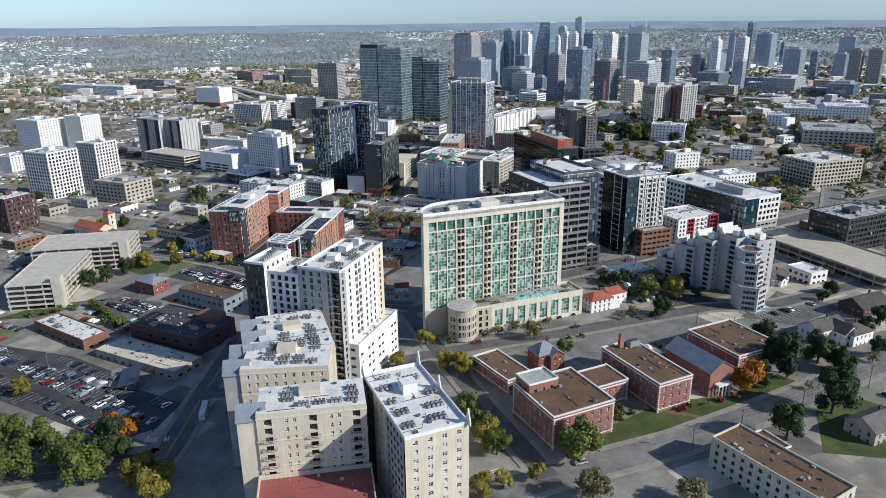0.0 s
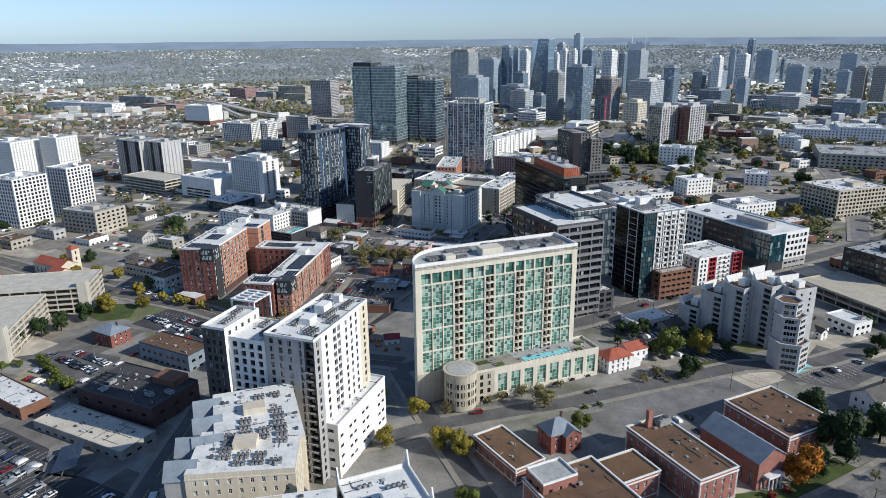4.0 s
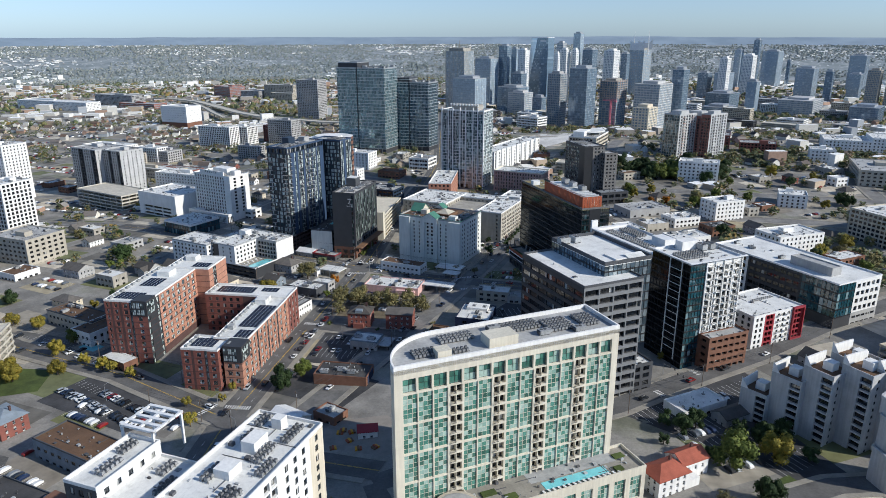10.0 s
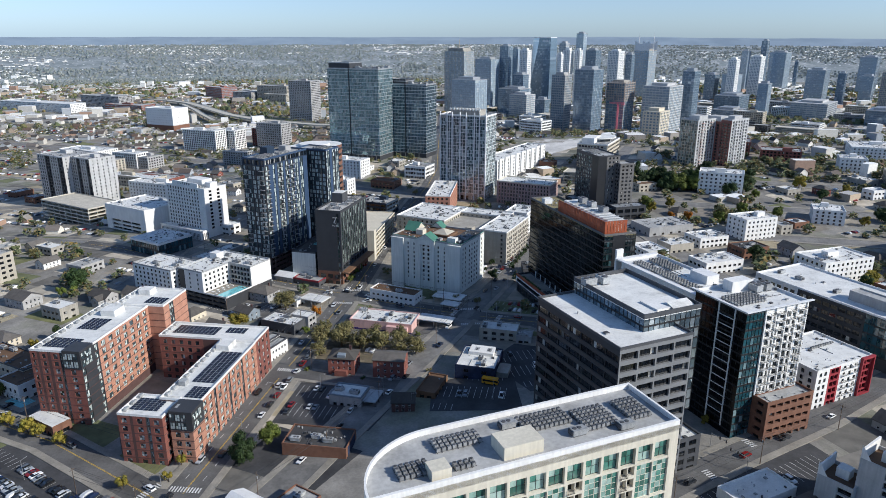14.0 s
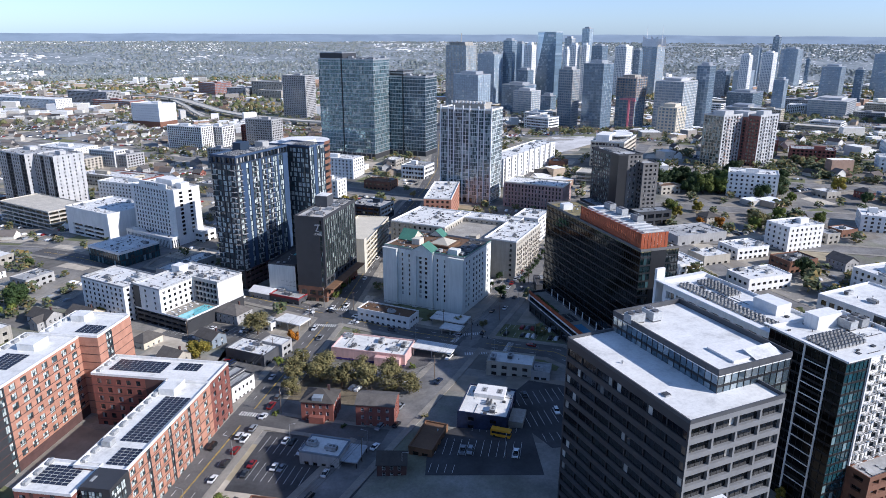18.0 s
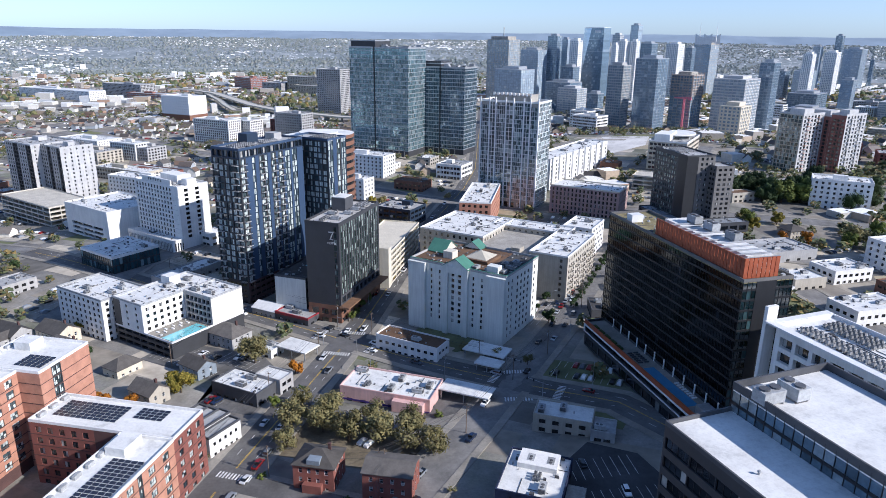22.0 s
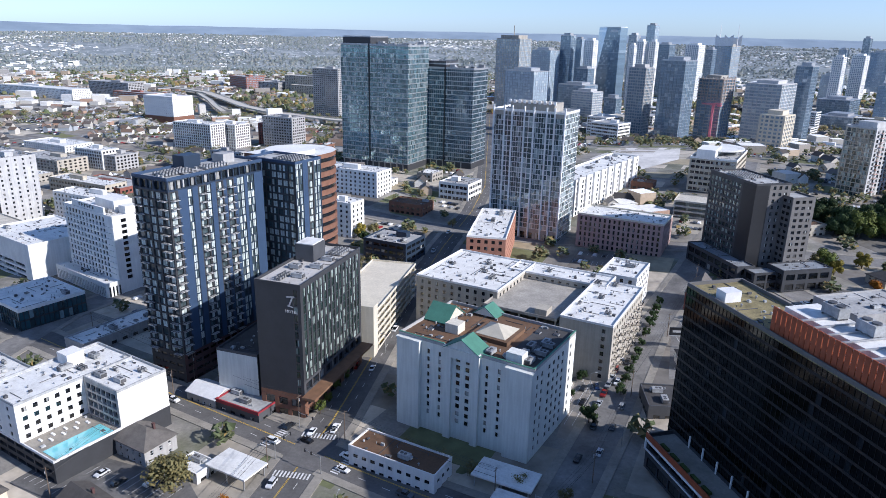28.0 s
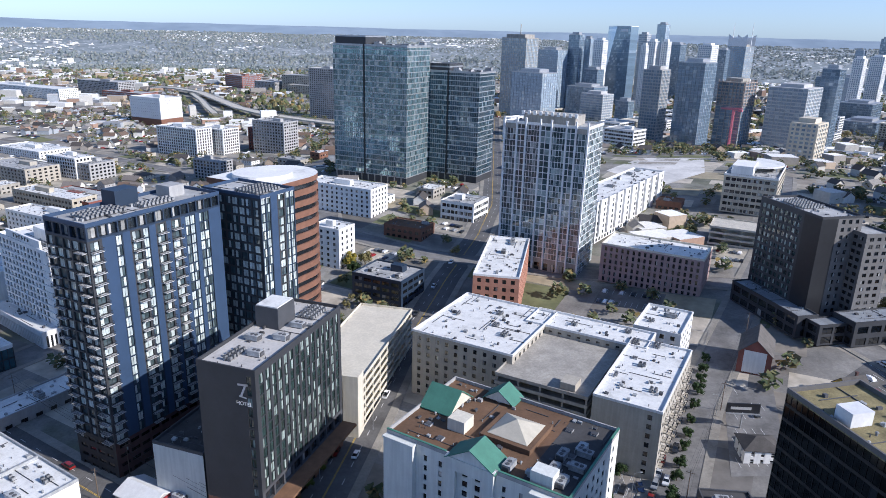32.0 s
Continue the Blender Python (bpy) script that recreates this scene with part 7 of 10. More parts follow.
# ---- hotel with the roof pool, white hotel, hall ----
def pool_hotel():
    c, ang = (-248, 568), -17
    t = begin("pool_hotel", "white motel-style hotel over a black garage, with a turquoise roof pool", "hotel", c, 40, 42, ang)
    dk = S("charcoal", "glass_dark", 3.2, 5, 4.4, 1.4, 1.2, top=0.6, deep=1.0, mull=0)
    hb, h = 8, up(c, 13)
    black, white = S("charcoal", kind="blank"), S("white_wall", kind="blank")
    # black base of two decks
    block(t, 38, 40, -1, hb, {"front": dk, "right": black, "rest": dk}, "walk", "steel_white", 0.7, 20)
    st = S("white_wall", "glass_dark", 3.0, 3.4, 1.5, 1.6, 0.8, top=1.4, mull=1)
    gl = S("grey_wall", "glass_dark", 3.0, 2.6, 2.2, 2.2, 0.4, top=1.4, deep=1.0, mull=0)
    for w, d, x, y, sides in ((20, 40, -9, 0, {"right": st, "front": [(0, 5, hb, h, black), (5, 20, hb, h, S("white_wall", "glass_dark", 3.0, 7, 1.2, 1.4, 0.9, top=1.4))], "rest": st}), (18, 18, 10, 11, {"front": gl, "right": white, "rest": st})):
        hub = block(t, w, d, hb - 0.6, h, sides, "white_roof", "metal_grey", 0.8, 40, off=(x, y), cap="unit_grey")
        scatter_units(hub, random.Random(int(w + x)), -w / 2 + 2, -d / 2 + 2, w / 2 - 2, d / 2 - 2, h - 0.75, 2, 7, 6, 0, 0)
    flat_box(t, "stair_house", -17, 4, h - 0.8, -11, 10, h + 3, "white_wall")
    flat_box(t, "pool", 10.5, -18.5, hb - 0.6, 18, 0, hb - 0.5, "pool_water", "turquoise rooftop pool")
    for i in range(8):
        flat_box(t, "lounger", 3.2 + (i % 2) * 2.4, -16 + i * 2.0, hb - 0.6, 5.0 + (i % 2) * 2.4, -15.3 + i * 2.0, hb - 0.2, "steel_white")
    x, y = local(c, ang, (-288, 566))
    hub = block(t, 34, 22, -1, h - 1, st, "white_roof", "metal_grey", 0.8, 50, off=(x, y), cap="unit_grey")
    scatter_units(hub, random.Random(41), -14, -8, 14, 8, h - 1.75, 3, 6, 6, 0, 1)


pool_hotel()


def grid_hotel():
    c, w, d, ang = (-340, 696.5), 47, 22, -21
    t = begin("grid_hotel", "white hotel with a grid of tall dark windows", "hotel", c, w, d, ang)
    h = up(c, 33)
    st = S("white_wall", "glass_dark", 3.05, 3.3, 1.7, 2.2, 0.4, base=7, top=1.2, deep=0.5, mull=1, end=1.0)
    plain = S("white_wall", kind="blank")
    end = S("white_wall", "glass_dark", 3.05, 3.4, 2.8, 1.9, 0.4, base=7, top=1.2, deep=0.5, mull=1, end=0.2)
    block(t, w, d, -1, h, {"front": [(0, w - 6, -1, h, st), (w - 6, w, -1, h, plain)], "right": [(0, 4, -1, h, plain), (4, 7.6, -1, h, end), (7.6, 12, -1, h, plain), (12, 15.6, -1, h, end), (15.6, d, -1, h, plain)], "rest": st}, "white_roof", "white_wall", 1.0, 0)
    for i in range(int((h - 9) / 3.05)):
        flat_box(t, "ledge", -w / 2, -d / 2 - 0.35, 6.3 + i * 3.05, w / 2 + 0.35, -d / 2, 6.6 + i * 3.05, "steel_white")
    flat_box(t, "crown_wall", -w / 2 + 8, -d / 2 + 0.5, h - 1, w / 2 - 8, -d / 2 + 1.4, h + 3.2, "white_wall")
    b = Bag()
    for i in range(6):
        x = -8 + i * 2.6
        b.box(x, -d / 2 + 0.34, h + 0.9, x + 0.5, -d / 2 + 0.48, h + 2.6)
        b.box(x + 0.5, -d / 2 + 0.34, h + (1.5 if i % 2 else 2.2), x + 1.5, -d / 2 + 0.48, h + (1.9 if i % 2 else 2.6))
    part("sign", b.mesh("sign", "charcoal"), t, label="row of dark sign strokes")
    flat_box(t, "penthouse", -6, -3, h - 1, 12, 7, h + 4.5, "white_wall")
    flat_box(t, "stair_house", w / 2 - 9, -2, h - 1, w / 2 - 3, 5, h + 3, "white_wall")
    block(t, w + 3, 9, -1, 7, S("white_wall", "glass_dark", 6.5, 1.6, 0.9, 5.2, 0.6, top=0.6, deep=0.4), "white_roof", "white_wall", 0.6, 0, off=(-1, -14))
    block(t, 16, 12, -1, 8, S("white_wall", "glass_dark", 3.6, 4, 3.2, 1.8), "white_roof", "white_wall", 0.6, 0, off=(24, 9))
    scatter_units(t, random.Random(6), -20, -6, 20, 9, h - 0.95, 4, 4, 0, 0, 0)


grid_hotel()
simple("hall", "white hall with a plain upper wall over open parking decks", "hall", (-396.5, 708), 52, 40, -20, 12, {"front": [(0, 52, 9, up((-396.5, 708), 12), S("white_wall", kind="blank")), (0, 6, -1, 9, S("white_wall", kind="blank")), (6, 46, -1, 9, S("white_wall", "glass_dark", 3.2, 13, 12.4, 2.0, 0.9, top=0.3, deep=1.2)), (46, 52, -1, 9, S("white_wall", kind="blank"))], "rest": S("white_wall", kind="blank")}, "white_roof", "white_wall", 0.9, 0, 2, 3)
simple("glass_pavilion", "low blue-glass pavilion with white fins and a flat roof", "building", (-343.4, 646.7), 33, 30, -20, 2.5, S("white_wall", "glass_teal", 5, 2.2, 0.3, kind="curtain", base=1, top=1.6), "white_roof", "steel_white", 0.5, 0, 1, 3)
simple("low_shop", "low grey-walled shop with a white roof", "shop", (-291, 636), 13, 38, -16, -3, S("grey_wall", "glass_dark", 4, 5, 2.4, 2.0), "white_roof", "grey_wall", 0.6, 20, 2, 4)

# ---- small buildings ----
def shop(name, label, category, c, w, d, ang, h, wall, roof="white_roof", rim=None, glass="glass_dark", bay=4.0, wh=1.6, sill=0.9, floor=4.2, units=(1, 3), budget=6, parapet=0.6, cond=0, blank=(), bar="black_metal"):
    """A low flat-roofed building."""
    t = begin(name, label, category, c, w, d, ang)
    st = S(wall, glass, floor, bay, min(2.4, bay * 0.55), wh, sill, top=1.0 if h < 7 else 1.3, bar=bar)
    sides = {s: (S(wall, kind="blank") if s in blank else st) for s in SIDES}
    block(t, w, d, -1.2, h, sides, roof, rim or wall, parapet, budget, seed=int(abs(c[0])))
    scatter_units(t, random.Random(int(c[0] * 3 + c[1])), -w / 2 + 2, -d / 2 + 2, w / 2 - 2, d / 2 - 2, h - parapet + 0.05, units[0], units[1], cond, 0, 0)
    return t


def awning(name, label, c, w, d, ang, h, mat="white_roof", posts="metal_grey"):
    """A flat canopy on posts."""
    t = begin(name, label, "canopy", c, w, d, ang)
    b = Bag()
    b.box(-w / 2, -d / 2, h - 0.55, w / 2, d / 2, h)
    part("canopy_roof", b.mesh("canopy_roof", mat), t)
    for x in (-w / 2 + 1, 0, w / 2 - 1):
        for y in (-d / 2 + 0.8, d / 2 - 0.8):
            b = Bag()
            b.box(x - 0.18, y - 0.18, -1, x + 0.18, y + 0.18, h - 0.55)
            part("post", b.mesh("post", posts), t)
    return t


def house(label, c, w, d, ang, h, wall, roof="shingle", kind="gable", rise=3.2, budget=6, chimney=True, wing=None, glass="glass", bar="steel_white"):
    """A house of one or two storeys under a pitched roof."""
    t = begin("house", label, "house", c, w, d, ang)
    st = S(wall, glass, 3.0, 3.0, 1.1, 1.7, 0.8, top=0.5, bar=bar, mull=0, rail=1)
    block(t, w, d, -1.2, h, st, noroof=True, budget=budget)
    if kind == "gable":
        gable(t, w, d, h, rise, roof, wall, Matrix())
    else:
        hip(t, w, d, h, rise, roof, Matrix())
    if wing:
        x, y, ww, wd, wh, turn = wing
        hub = block(t, ww, wd, -1.2, wh, st, noroof=True, budget=4, off=(x, y), turn=turn)
        gable(hub, ww, wd, wh, min(rise, wd * 0.35), roof, wall, Matrix())
    if chimney:
        b = Bag()
        b.box(w * 0.2, d * 0.1, h, w * 0.2 + 0.9, d * 0.1 + 0.7, h + rise + 0.9)
        b.box(w * 0.2 - 0.1, d * 0.1 - 0.1, h + rise + 0.9, w * 0.2 + 1.0, d * 0.1 + 0.8, h + rise + 1.1)
        part("chimney", b.mesh("chimney", "brick_dark"), t)
    return t


# west lots
shop("low_shop", "low brown-brick shop with a long pale roof by the lot", "shop", (-262, 283), 46, 13, -21, 5.7, "brick_brown", "white_roof", units=(2, 7), bay=6)
t = shop("parking_shelter", "one-storey concrete parking shelter with a bare pale roof", "parking shelter", (-204, 265), 54, 17, -15, 4.2, "concrete", "cream_roof", "concrete", bay=5, wh=1.2, sill=1.6, units=(0, 0), parapet=0.5)
t = shop("theatre", "dark brick theatre with a black flat roof and roof units", "theatre", (-201, 292), 46, 27, -13, 10.0, "brick_dark", "dark_roof", "dark_wall", bay=9, units=(4, 6), wh=1.2, budget=8)
flat_box(t, "stage_house", 5, 4, 9.2, 18, 13, 12.5, "brick_brown")
for i in range(4):
    roof_unit(t, "hatch", -14 + (i % 2) * 5, -4 + (i // 2) * 6, 9.45)
flat_box(t, "porch_roof", -27.5, -9, 3.4, -23.1, 6, 3.8, "concrete")
t = thing("solar_carport", "carport roofed with rows of dark solar panels", "carport", -199, 244, -62)
for i in range(4):
    b = Bag()
    b.beam((-7 + i * 4.6, -2, -1), (-7 + i * 4.6, 0, 3.2), 0.16)
    b.beam((-7 + i * 4.6, -4.5, 2.8), (-7 + i * 4.6, 4.5, 4.2), 0.13)
    part("carport_frame", b.mesh("carport_frame", "metal_grey"), t)
b = Bag()
for i in range(11):
    for j in range(9):
        x, y = -9.2 + i * 1.68, -4.4 + j * 1.0
        b.quad((x, y, 3.02 + j * 0.155), (x + 1.6, y, 3.02 + j * 0.155), (x + 1.6, y + 0.94, 3.16 + j * 0.155), (x, y + 0.94, 3.16 + j * 0.155))
        b.quad((x, y + 0.94, 3.12 + j * 0.155), (x + 1.6, y + 0.94, 3.12 + j * 0.155), (x + 1.6, y, 2.98 + j * 0.155), (x, y, 2.98 + j * 0.155))
part("solar_panels", b.mesh("solar_panels", "solar"), t)["kind"] = "stuff"
house("red brick house with a grey hipped roof and wooden stairs", (-257, 349), 16, 12, -18, 7.5, "brick_red", "slate_blue", "hip", 3.0)
shop("office_block", "blue-grey two-storey block with a brown flat roof", "office", (-210, 336), 36, 15, -17, 9, "slate_blue", "brown_roof", "dark_wall", bay=4, units=(0, 6), floor=3.6, budget=20)
t = shop("motel", "long cream motel with a brown flat roof around a court", "motel", (-300, 452), 40, 14, -17, 8.5, "cream_wall", "brown_roof", "dark_wall", bay=3.6, floor=3.4, units=(3, 4), budget=26)
block(t, 16, 22, -1, 8.0, S("white_wall", "glass_dark", 3.4, 4, 1.6, 1.8), "brown_roof", "white_wall", 0.6, 8, off=(24, -6))
t = thing("swimming_pool", "turquoise motel swimming pool with a pale deck", "pool", -275, 427, -17)
flat_box(t, "deck", -9, -6, -0.3, 9, 6, 0.2, "walk")
flat_box(t, "water", -6, -3.5, 0.2, 6, 3.5, 0.24, "pool_water")
t = begin("mission_church", "cream church with red tile roofs and a square bell tower", "church", (-372, 445), 30, 20, -17)
block(t, 30, 13, -1, 8, S("cream_wall", "glass_dark", 8, 5, 1.2, 3.4, 2.5), noroof=True, budget=12)
gable(t, 30, 13, 8, 3.4, "tile_red", "cream_wall", Matrix())
block(t, 12, 10, -1, 6.5, S("cream_wall", "glass_dark", 3.2, 3, 1.2, 1.5), noroof=True, budget=8, off=(17, -8))
gable(t, 12, 10, 6.5, 2.6, "tile_red", "cream_wall", pose(17, -8, 0))
block(t, 6, 6, -1, 17.5, S("cream_wall", "glass_dark", 4, 3, 1.0, 2.2, 1.0, base=9), noroof=True, budget=12, off=(9, 8.5))
hip(t, 6, 6, 17.5, 2.4, "tile_red", pose(9, 8.5, 0))
house("small white house under a shallow red tile roof", (-342, 424), 18, 12, -17, 5, "cream_wall", "tile_red", "hip", 2.6)

# block between the avenue and the diagonal street
t = house("three-storey red brick house with a grey hipped roof", (-142, 484), 13, 11, 4, 8.6, "brick_red", "shingle", "hip", 3.0, 22)
flat_box(t, "porch", -3, -7.5, -1, 3, -5.5, 3.0, "brick_red")
flat_box(t, "dormer", -2, -5.4, 8.4, 2, -2.0, 10.4, "slate_blue")
house("three-storey red brick house with a dark pitched roof", (-118.5, 484), 15, 11, 4, 9.0, "brick_red", "shingle", "gable", 1.8, 24, chimney=False)
t = shop("restaurant", "low white-roofed restaurant with a grey side canopy", "restaurant", (-130, 456), 15, 11, -3, 5.2, "grey_wall", "white_roof", "slate_blue", bay=3, units=(2, 2))
flat_box(t, "side_canopy", 7.6, -5, 3.0, 14, 6, 3.4, "metal_grey")
for y in (-4.4, 0.5, 5.4):
    flat_box(t, "post", 13.4, y, -1, 13.7, y + 0.3, 3.0, "black_metal")
t = shop("paint_store", "pale pink store with a white roof and purple trim", "store", (-136.5, 539), 36, 17, -3, 6.0, "pink_wall", "white_roof", bay=6, units=(5, 8), cond=4)
flat_box(t, "trim_band", -18.05, -8.62, 0.4, 18.05, -8.5, 1.1, "purple_trim")
flat_box(t, "bay_window", 4, -11, -1, 16, -8.5, 4.6, "pink_wall")
awning("canopy", "long pale canopy beside the pink store", (-108, 543), 20, 9, -8, 4.2)
shop("low_shop", "low beige shop with two levels of white roof", "shop", (-70.5, 529), 20, 11, -3, 6.2, "tan_wall", "white_roof", units=(2, 3))
shop("low_shop", "grey lean-to annex beside a low beige shop", "shop", (-57, 525), 8, 9, -3, 4.0, "grey_wall", "grey_roof", units=(1, 1), budget=6)
t = shop("mural_shop", "dark blue shop with a painted wall and stained white roof", "shop", (-76, 491), 19, 22, -4, 6.5, "mural_blue", "white_roof", bay=8, units=(3, 4), cond=6)
flat_box(t, "roof_house", -6, 2, 5.8, 6, 10, 7.6, "white_wall")
flat_box(t, "service_deck", 9.6, -8, -1, 15, 2, 3.5, "concrete")
shop("patio", "dark timber patio deck with planters", "patio", (-95, 470), 9, 18, -8, 3.2, "wood_brown", "brown_roof", units=(0, 2), budget=6)
t = shop("motel", "white two-storey motel wing under a brown roof", "motel", (-140.5, 579), 31, 11, -14, 7.0, "white_wall", "brown_roof", bay=3.1, floor=3.2, wh=1.3, budget=30, units=(1, 5))
awning("canopy", "low pale metal canopies of a drive-in", (-107, 579), 19, 10, -12, 4.0)
awning("canopy", "small grey metal canopy beside a taller one", (-104, 568), 11, 7, -12, 3.4)
t = begin("terrace_houses", "white two-storey terrace with stepped flat roofs", "terrace", (-189, 494), 20, 15, -14)
for i in range(4):
    block(t, 5, 15 - i % 2, -1, 7.6 + 0.5 * (i % 3), S("white_wall", "glass_dark", 3.4, 2.4, 1.1, 1.4), "grey_roof", "dark_wall", 0.7, 6, off=(-7.5 + 5 * i, 0))
shop("low_shop", "dark-walled workshop with a pale flat roof", "shop", (-191.5, 526), 22, 13, -12, 5.8, "dark_wall", "white_roof", units=(2, 4))
shop("low_shop", "flat-roofed grey annex behind the workshop", "shop", (-183, 533), 12, 8, -12, 6.6, "grey_wall", "white_roof", units=(0, 1), budget=4)
house("small grey house with a shingle roof", (-219, 536), 12, 9, -20, 4.5, "slate_blue", "shingle", "gable", 2.6)
house("grey house with a broad hipped roof", (-223, 566), 17, 12, -15, 5.5, "grey_wall", "shingle", "hip", 3.6)
house("dark-roofed wooden house in the trees", (-224, 512), 12, 9, -16, 5.0, "tan_wall", "shingle", "gable", 3.0)
awning("canopy", "white filling-station canopy on slim posts", (-187, 562), 16, 10, -14, 4.6, "white_roof")
shop("kiosk", "small white filling-station shop", "shop", (-200, 560), 10, 8, -14, 3.8, "white_wall", "white_roof", units=(1, 1), budget=6)
t = shop("diner", "low dark diner with a red fascia band", "diner", (-204, 598), 20, 11, -13, 4.2, "dark_wall", "grey_roof", "red_panel", units=(2, 3))
flat_box(t, "fascia", -10.1, -5.75, 3.0, 10.1, -5.5, 4.3, "red_panel")
house("pale shed under a rounded light metal roof", (-221, 601), 14, 10, -13, 3.4, "grey_wall", "steel_white", "gable", 2.0, 6, chimney=False)
house("cream house with a brown shingle roof", (-297, 547), 16, 11, -14, 5.5, "cream_wall", "shingle", "gable", 3.2)
house("grey house with two gables", (-316, 541), 15, 10, -14, 5.0, "grey_wall", "shingle", "gable", 3.2, wing=(3, -5, 8, 6, 4.6, 90))
house("white house with a dark shingle roof", (-282, 536), 13, 9, -14, 4.6, "white_wall", "shingle", "gable", 3.0)
# south of the division street
house("shed with a pale metal roof in a fenced yard", (-140, 376), 15, 10, -22, 4.2, "white_wall", "steel_white", "gable", 2.2, 6, chimney=False)
shop("low_shop", "low shop with a grey roof beside the yard", "shop", (-124, 383), 12, 9, -22, 4.0, "brick_brown", "grey_roof", units=(1, 2))
t = shop("low_shop", "low brick store with a flat black roof full of vents", "shop", (-130, 418.5), 26, 14, 2, 5.2, "brick_brown", "dark_roof", "brick_brown", units=(3, 9), budget=8, blank=("front",))
flat_box(t, "mural", 13.0, -5, 0.6, 13.12, 5, 4.4, "mural_blue", "dark blue mural on the end wall")
house("small shed with a bright red roof", (-104, 372), 8, 6, 20, 3.2, "white_wall", "red_panel", "gable", 1.8, 4, chimney=False)
house("small brown chapel with a pointed steeple", (-104, 452), 10, 7, 10, 4.5, "brick_dark", "shingle", "gable", 3.0, 6, chimney=False)
# east side
t = house("white villa under a red tile hipped roof", (11, 351), 14, 10, 37, 7.0, "white_wall", "tile_red", "hip", 2.8, 18)
flat_box(t, "porch", 7, -5, -1, 12, 3, 3.3, "white_wall")
house("red-tiled white annex beside a villa", (20, 362), 12, 9, 37, 6.5, "white_wall", "tile_red", "gable", 2.4)
t = house("large white house with two grey gables and balconies", (118, 333), 20, 11, 37, 6.4, "white_wall", "shingle", "gable", 3.4, 20, wing=(5, -7, 10, 10, 6.0, 90))
house("white house with a low grey hipped roof", (131, 331), 14, 11, 37, 6.0, "white_wall", "shingle", "hip", 3.0)
house("dark brick house with a broad roof", (149, 369), 22, 14, 37, 5.0, "brick_dark", "shingle", "gable", 4.2)
house("brown house with a shingle roof among trees", (112, 249), 17, 12, 37, 5.0, "tan_wall", "shingle", "gable", 3.6)
house("brown bungalow under a dark roof", (100, 398), 15, 11, 37, 4.2, "tan_wall", "shingle", "gable", 3.0)
house("small white-gabled bungalow with a shingle roof", (114, 408), 13, 10, 37, 4.2, "white_wall", "shingle", "gable", 2.8, wing=(-2, -5, 7, 5, 4, 90))
house("dark red brick house with steep slate gables", (-13, 281), 11, 9, 37, 8.0, "brick_red", "slate_blue", "hip", 4.2, 10, wing=(3, -4, 6, 7, 7.5, 90))
open_garage((163, 446), 37, 86, 33.5, 8, "long low parking deck with a worn tan roof", "stone_tan")
shop("brick_lodge", "red brick lodge with a flat brown roof and white cornice", "building", (64, 222), 22, 12, 37, 7.0, "brick_red", "brown_roof", "white_wall", units=(0, 4), budget=14)
shop("low_shop", "long low building with a bright white roof", "shop", (30, 408), 24, 12, 37, 4.2, "white_wall", "white_roof", units=(0, 3))
house("dark lean-to shed behind the white roof", (44, 402), 16, 8, 37, 3.6, "grey_wall", "shingle", "gable", 2.0, 4, chimney=False)
t = thing("swimming_pool", "turquoise pool of the white flats with a fence", "pool", 96, 365, 37)
flat_box(t, "deck", -9, -7, -0.5, 9, 7, 0.25, "walk")
flat_box(t, "water", -6.5, -4.2, 0.25, 6.5, 4.2, 0.29, "pool_water")
for i in range(13):
    flat_box(t, "fence_post", -9 + i * 1.5, -7, 0.25, -8.92 + i * 1.5, -6.92, 1.5, "black_metal")
flat_box(t, "fence_rail", -9, -7.02, 1.42, 9, -6.95, 1.5, "black_metal")
# beyond the tall hotel
t = house("brick church with a white gabled front", (-40, 731), 18, 12, 78, 8.0, "brick_red", "shingle", "gable", 5.5, 12, chimney=False)
flat_box(t, "white_gable", -9.1, -4, 0, -9.0, 4, 9.0, "white_wall")
house("yellow house with a steep grey roof", (-11, 712), 10, 7, 30, 5.0, "yellow_wall", "shingle", "gable", 3.2)
shop("shed", "long grey shed with a pale metal roof", "shed", (34, 737), 40, 25, 30, 6, "grey_wall", "grey_roof", units=(2, 4), bay=8)
shop("shed", "white-roofed store beside the long shed", "shed", (63, 710), 25, 18, 30, 7, "white_wall", "white_roof", units=(3, 5))
shop("low_shop", "white-roofed shop with dark windows", "shop", (39, 693), 20, 16, 30, 6, "tan_wall", "white_roof", units=(2, 5))
shop("low_shop", "brick shop with a flat dark roof", "shop", (88, 690), 22, 16, 30, 7, "brick_brown", "dark_roof", units=(2, 5))
shop("low_shop", "long white-roofed row of offices", "shop", (60, 655), 30, 18, 30, 8, "white_wall", "white_roof", units=(3, 5))
shop("low_shop", "low concrete store with a white roof", "shop", (-30, 640), 20, 14, 10, 5.5, "concrete", "white_roof", units=(2, 3))


house("small white house with a grey hipped roof", (-48, 669), 11, 9, 10, 4.6, "white_wall", "shingle", "hip", 2.4, 8, chimney=False)
shop("low_shop", "dark flat-roofed shop by the pale street", "shop", (-60, 634), 14, 16, 10, 5.0, "dark_wall", "dark_roof", units=(2, 3))
t = thing("billboard", "black billboard on a steel post beside the street", "billboard", -51, 684, 12)
b = Bag()
b.tube(0, 0, -0.5, 6.2, 0.3, 0.3, 10)
part("post", b.mesh("post", "metal_grey"), t)
flat_box(t, "panel", -5.5, -0.25, 6.0, 5.5, 0.25, 9.4, "black_metal")
flat_box(t, "blank_bar", -4.2, -0.29, 7.2, 2.6, -0.25, 8.2, "grey_wall")
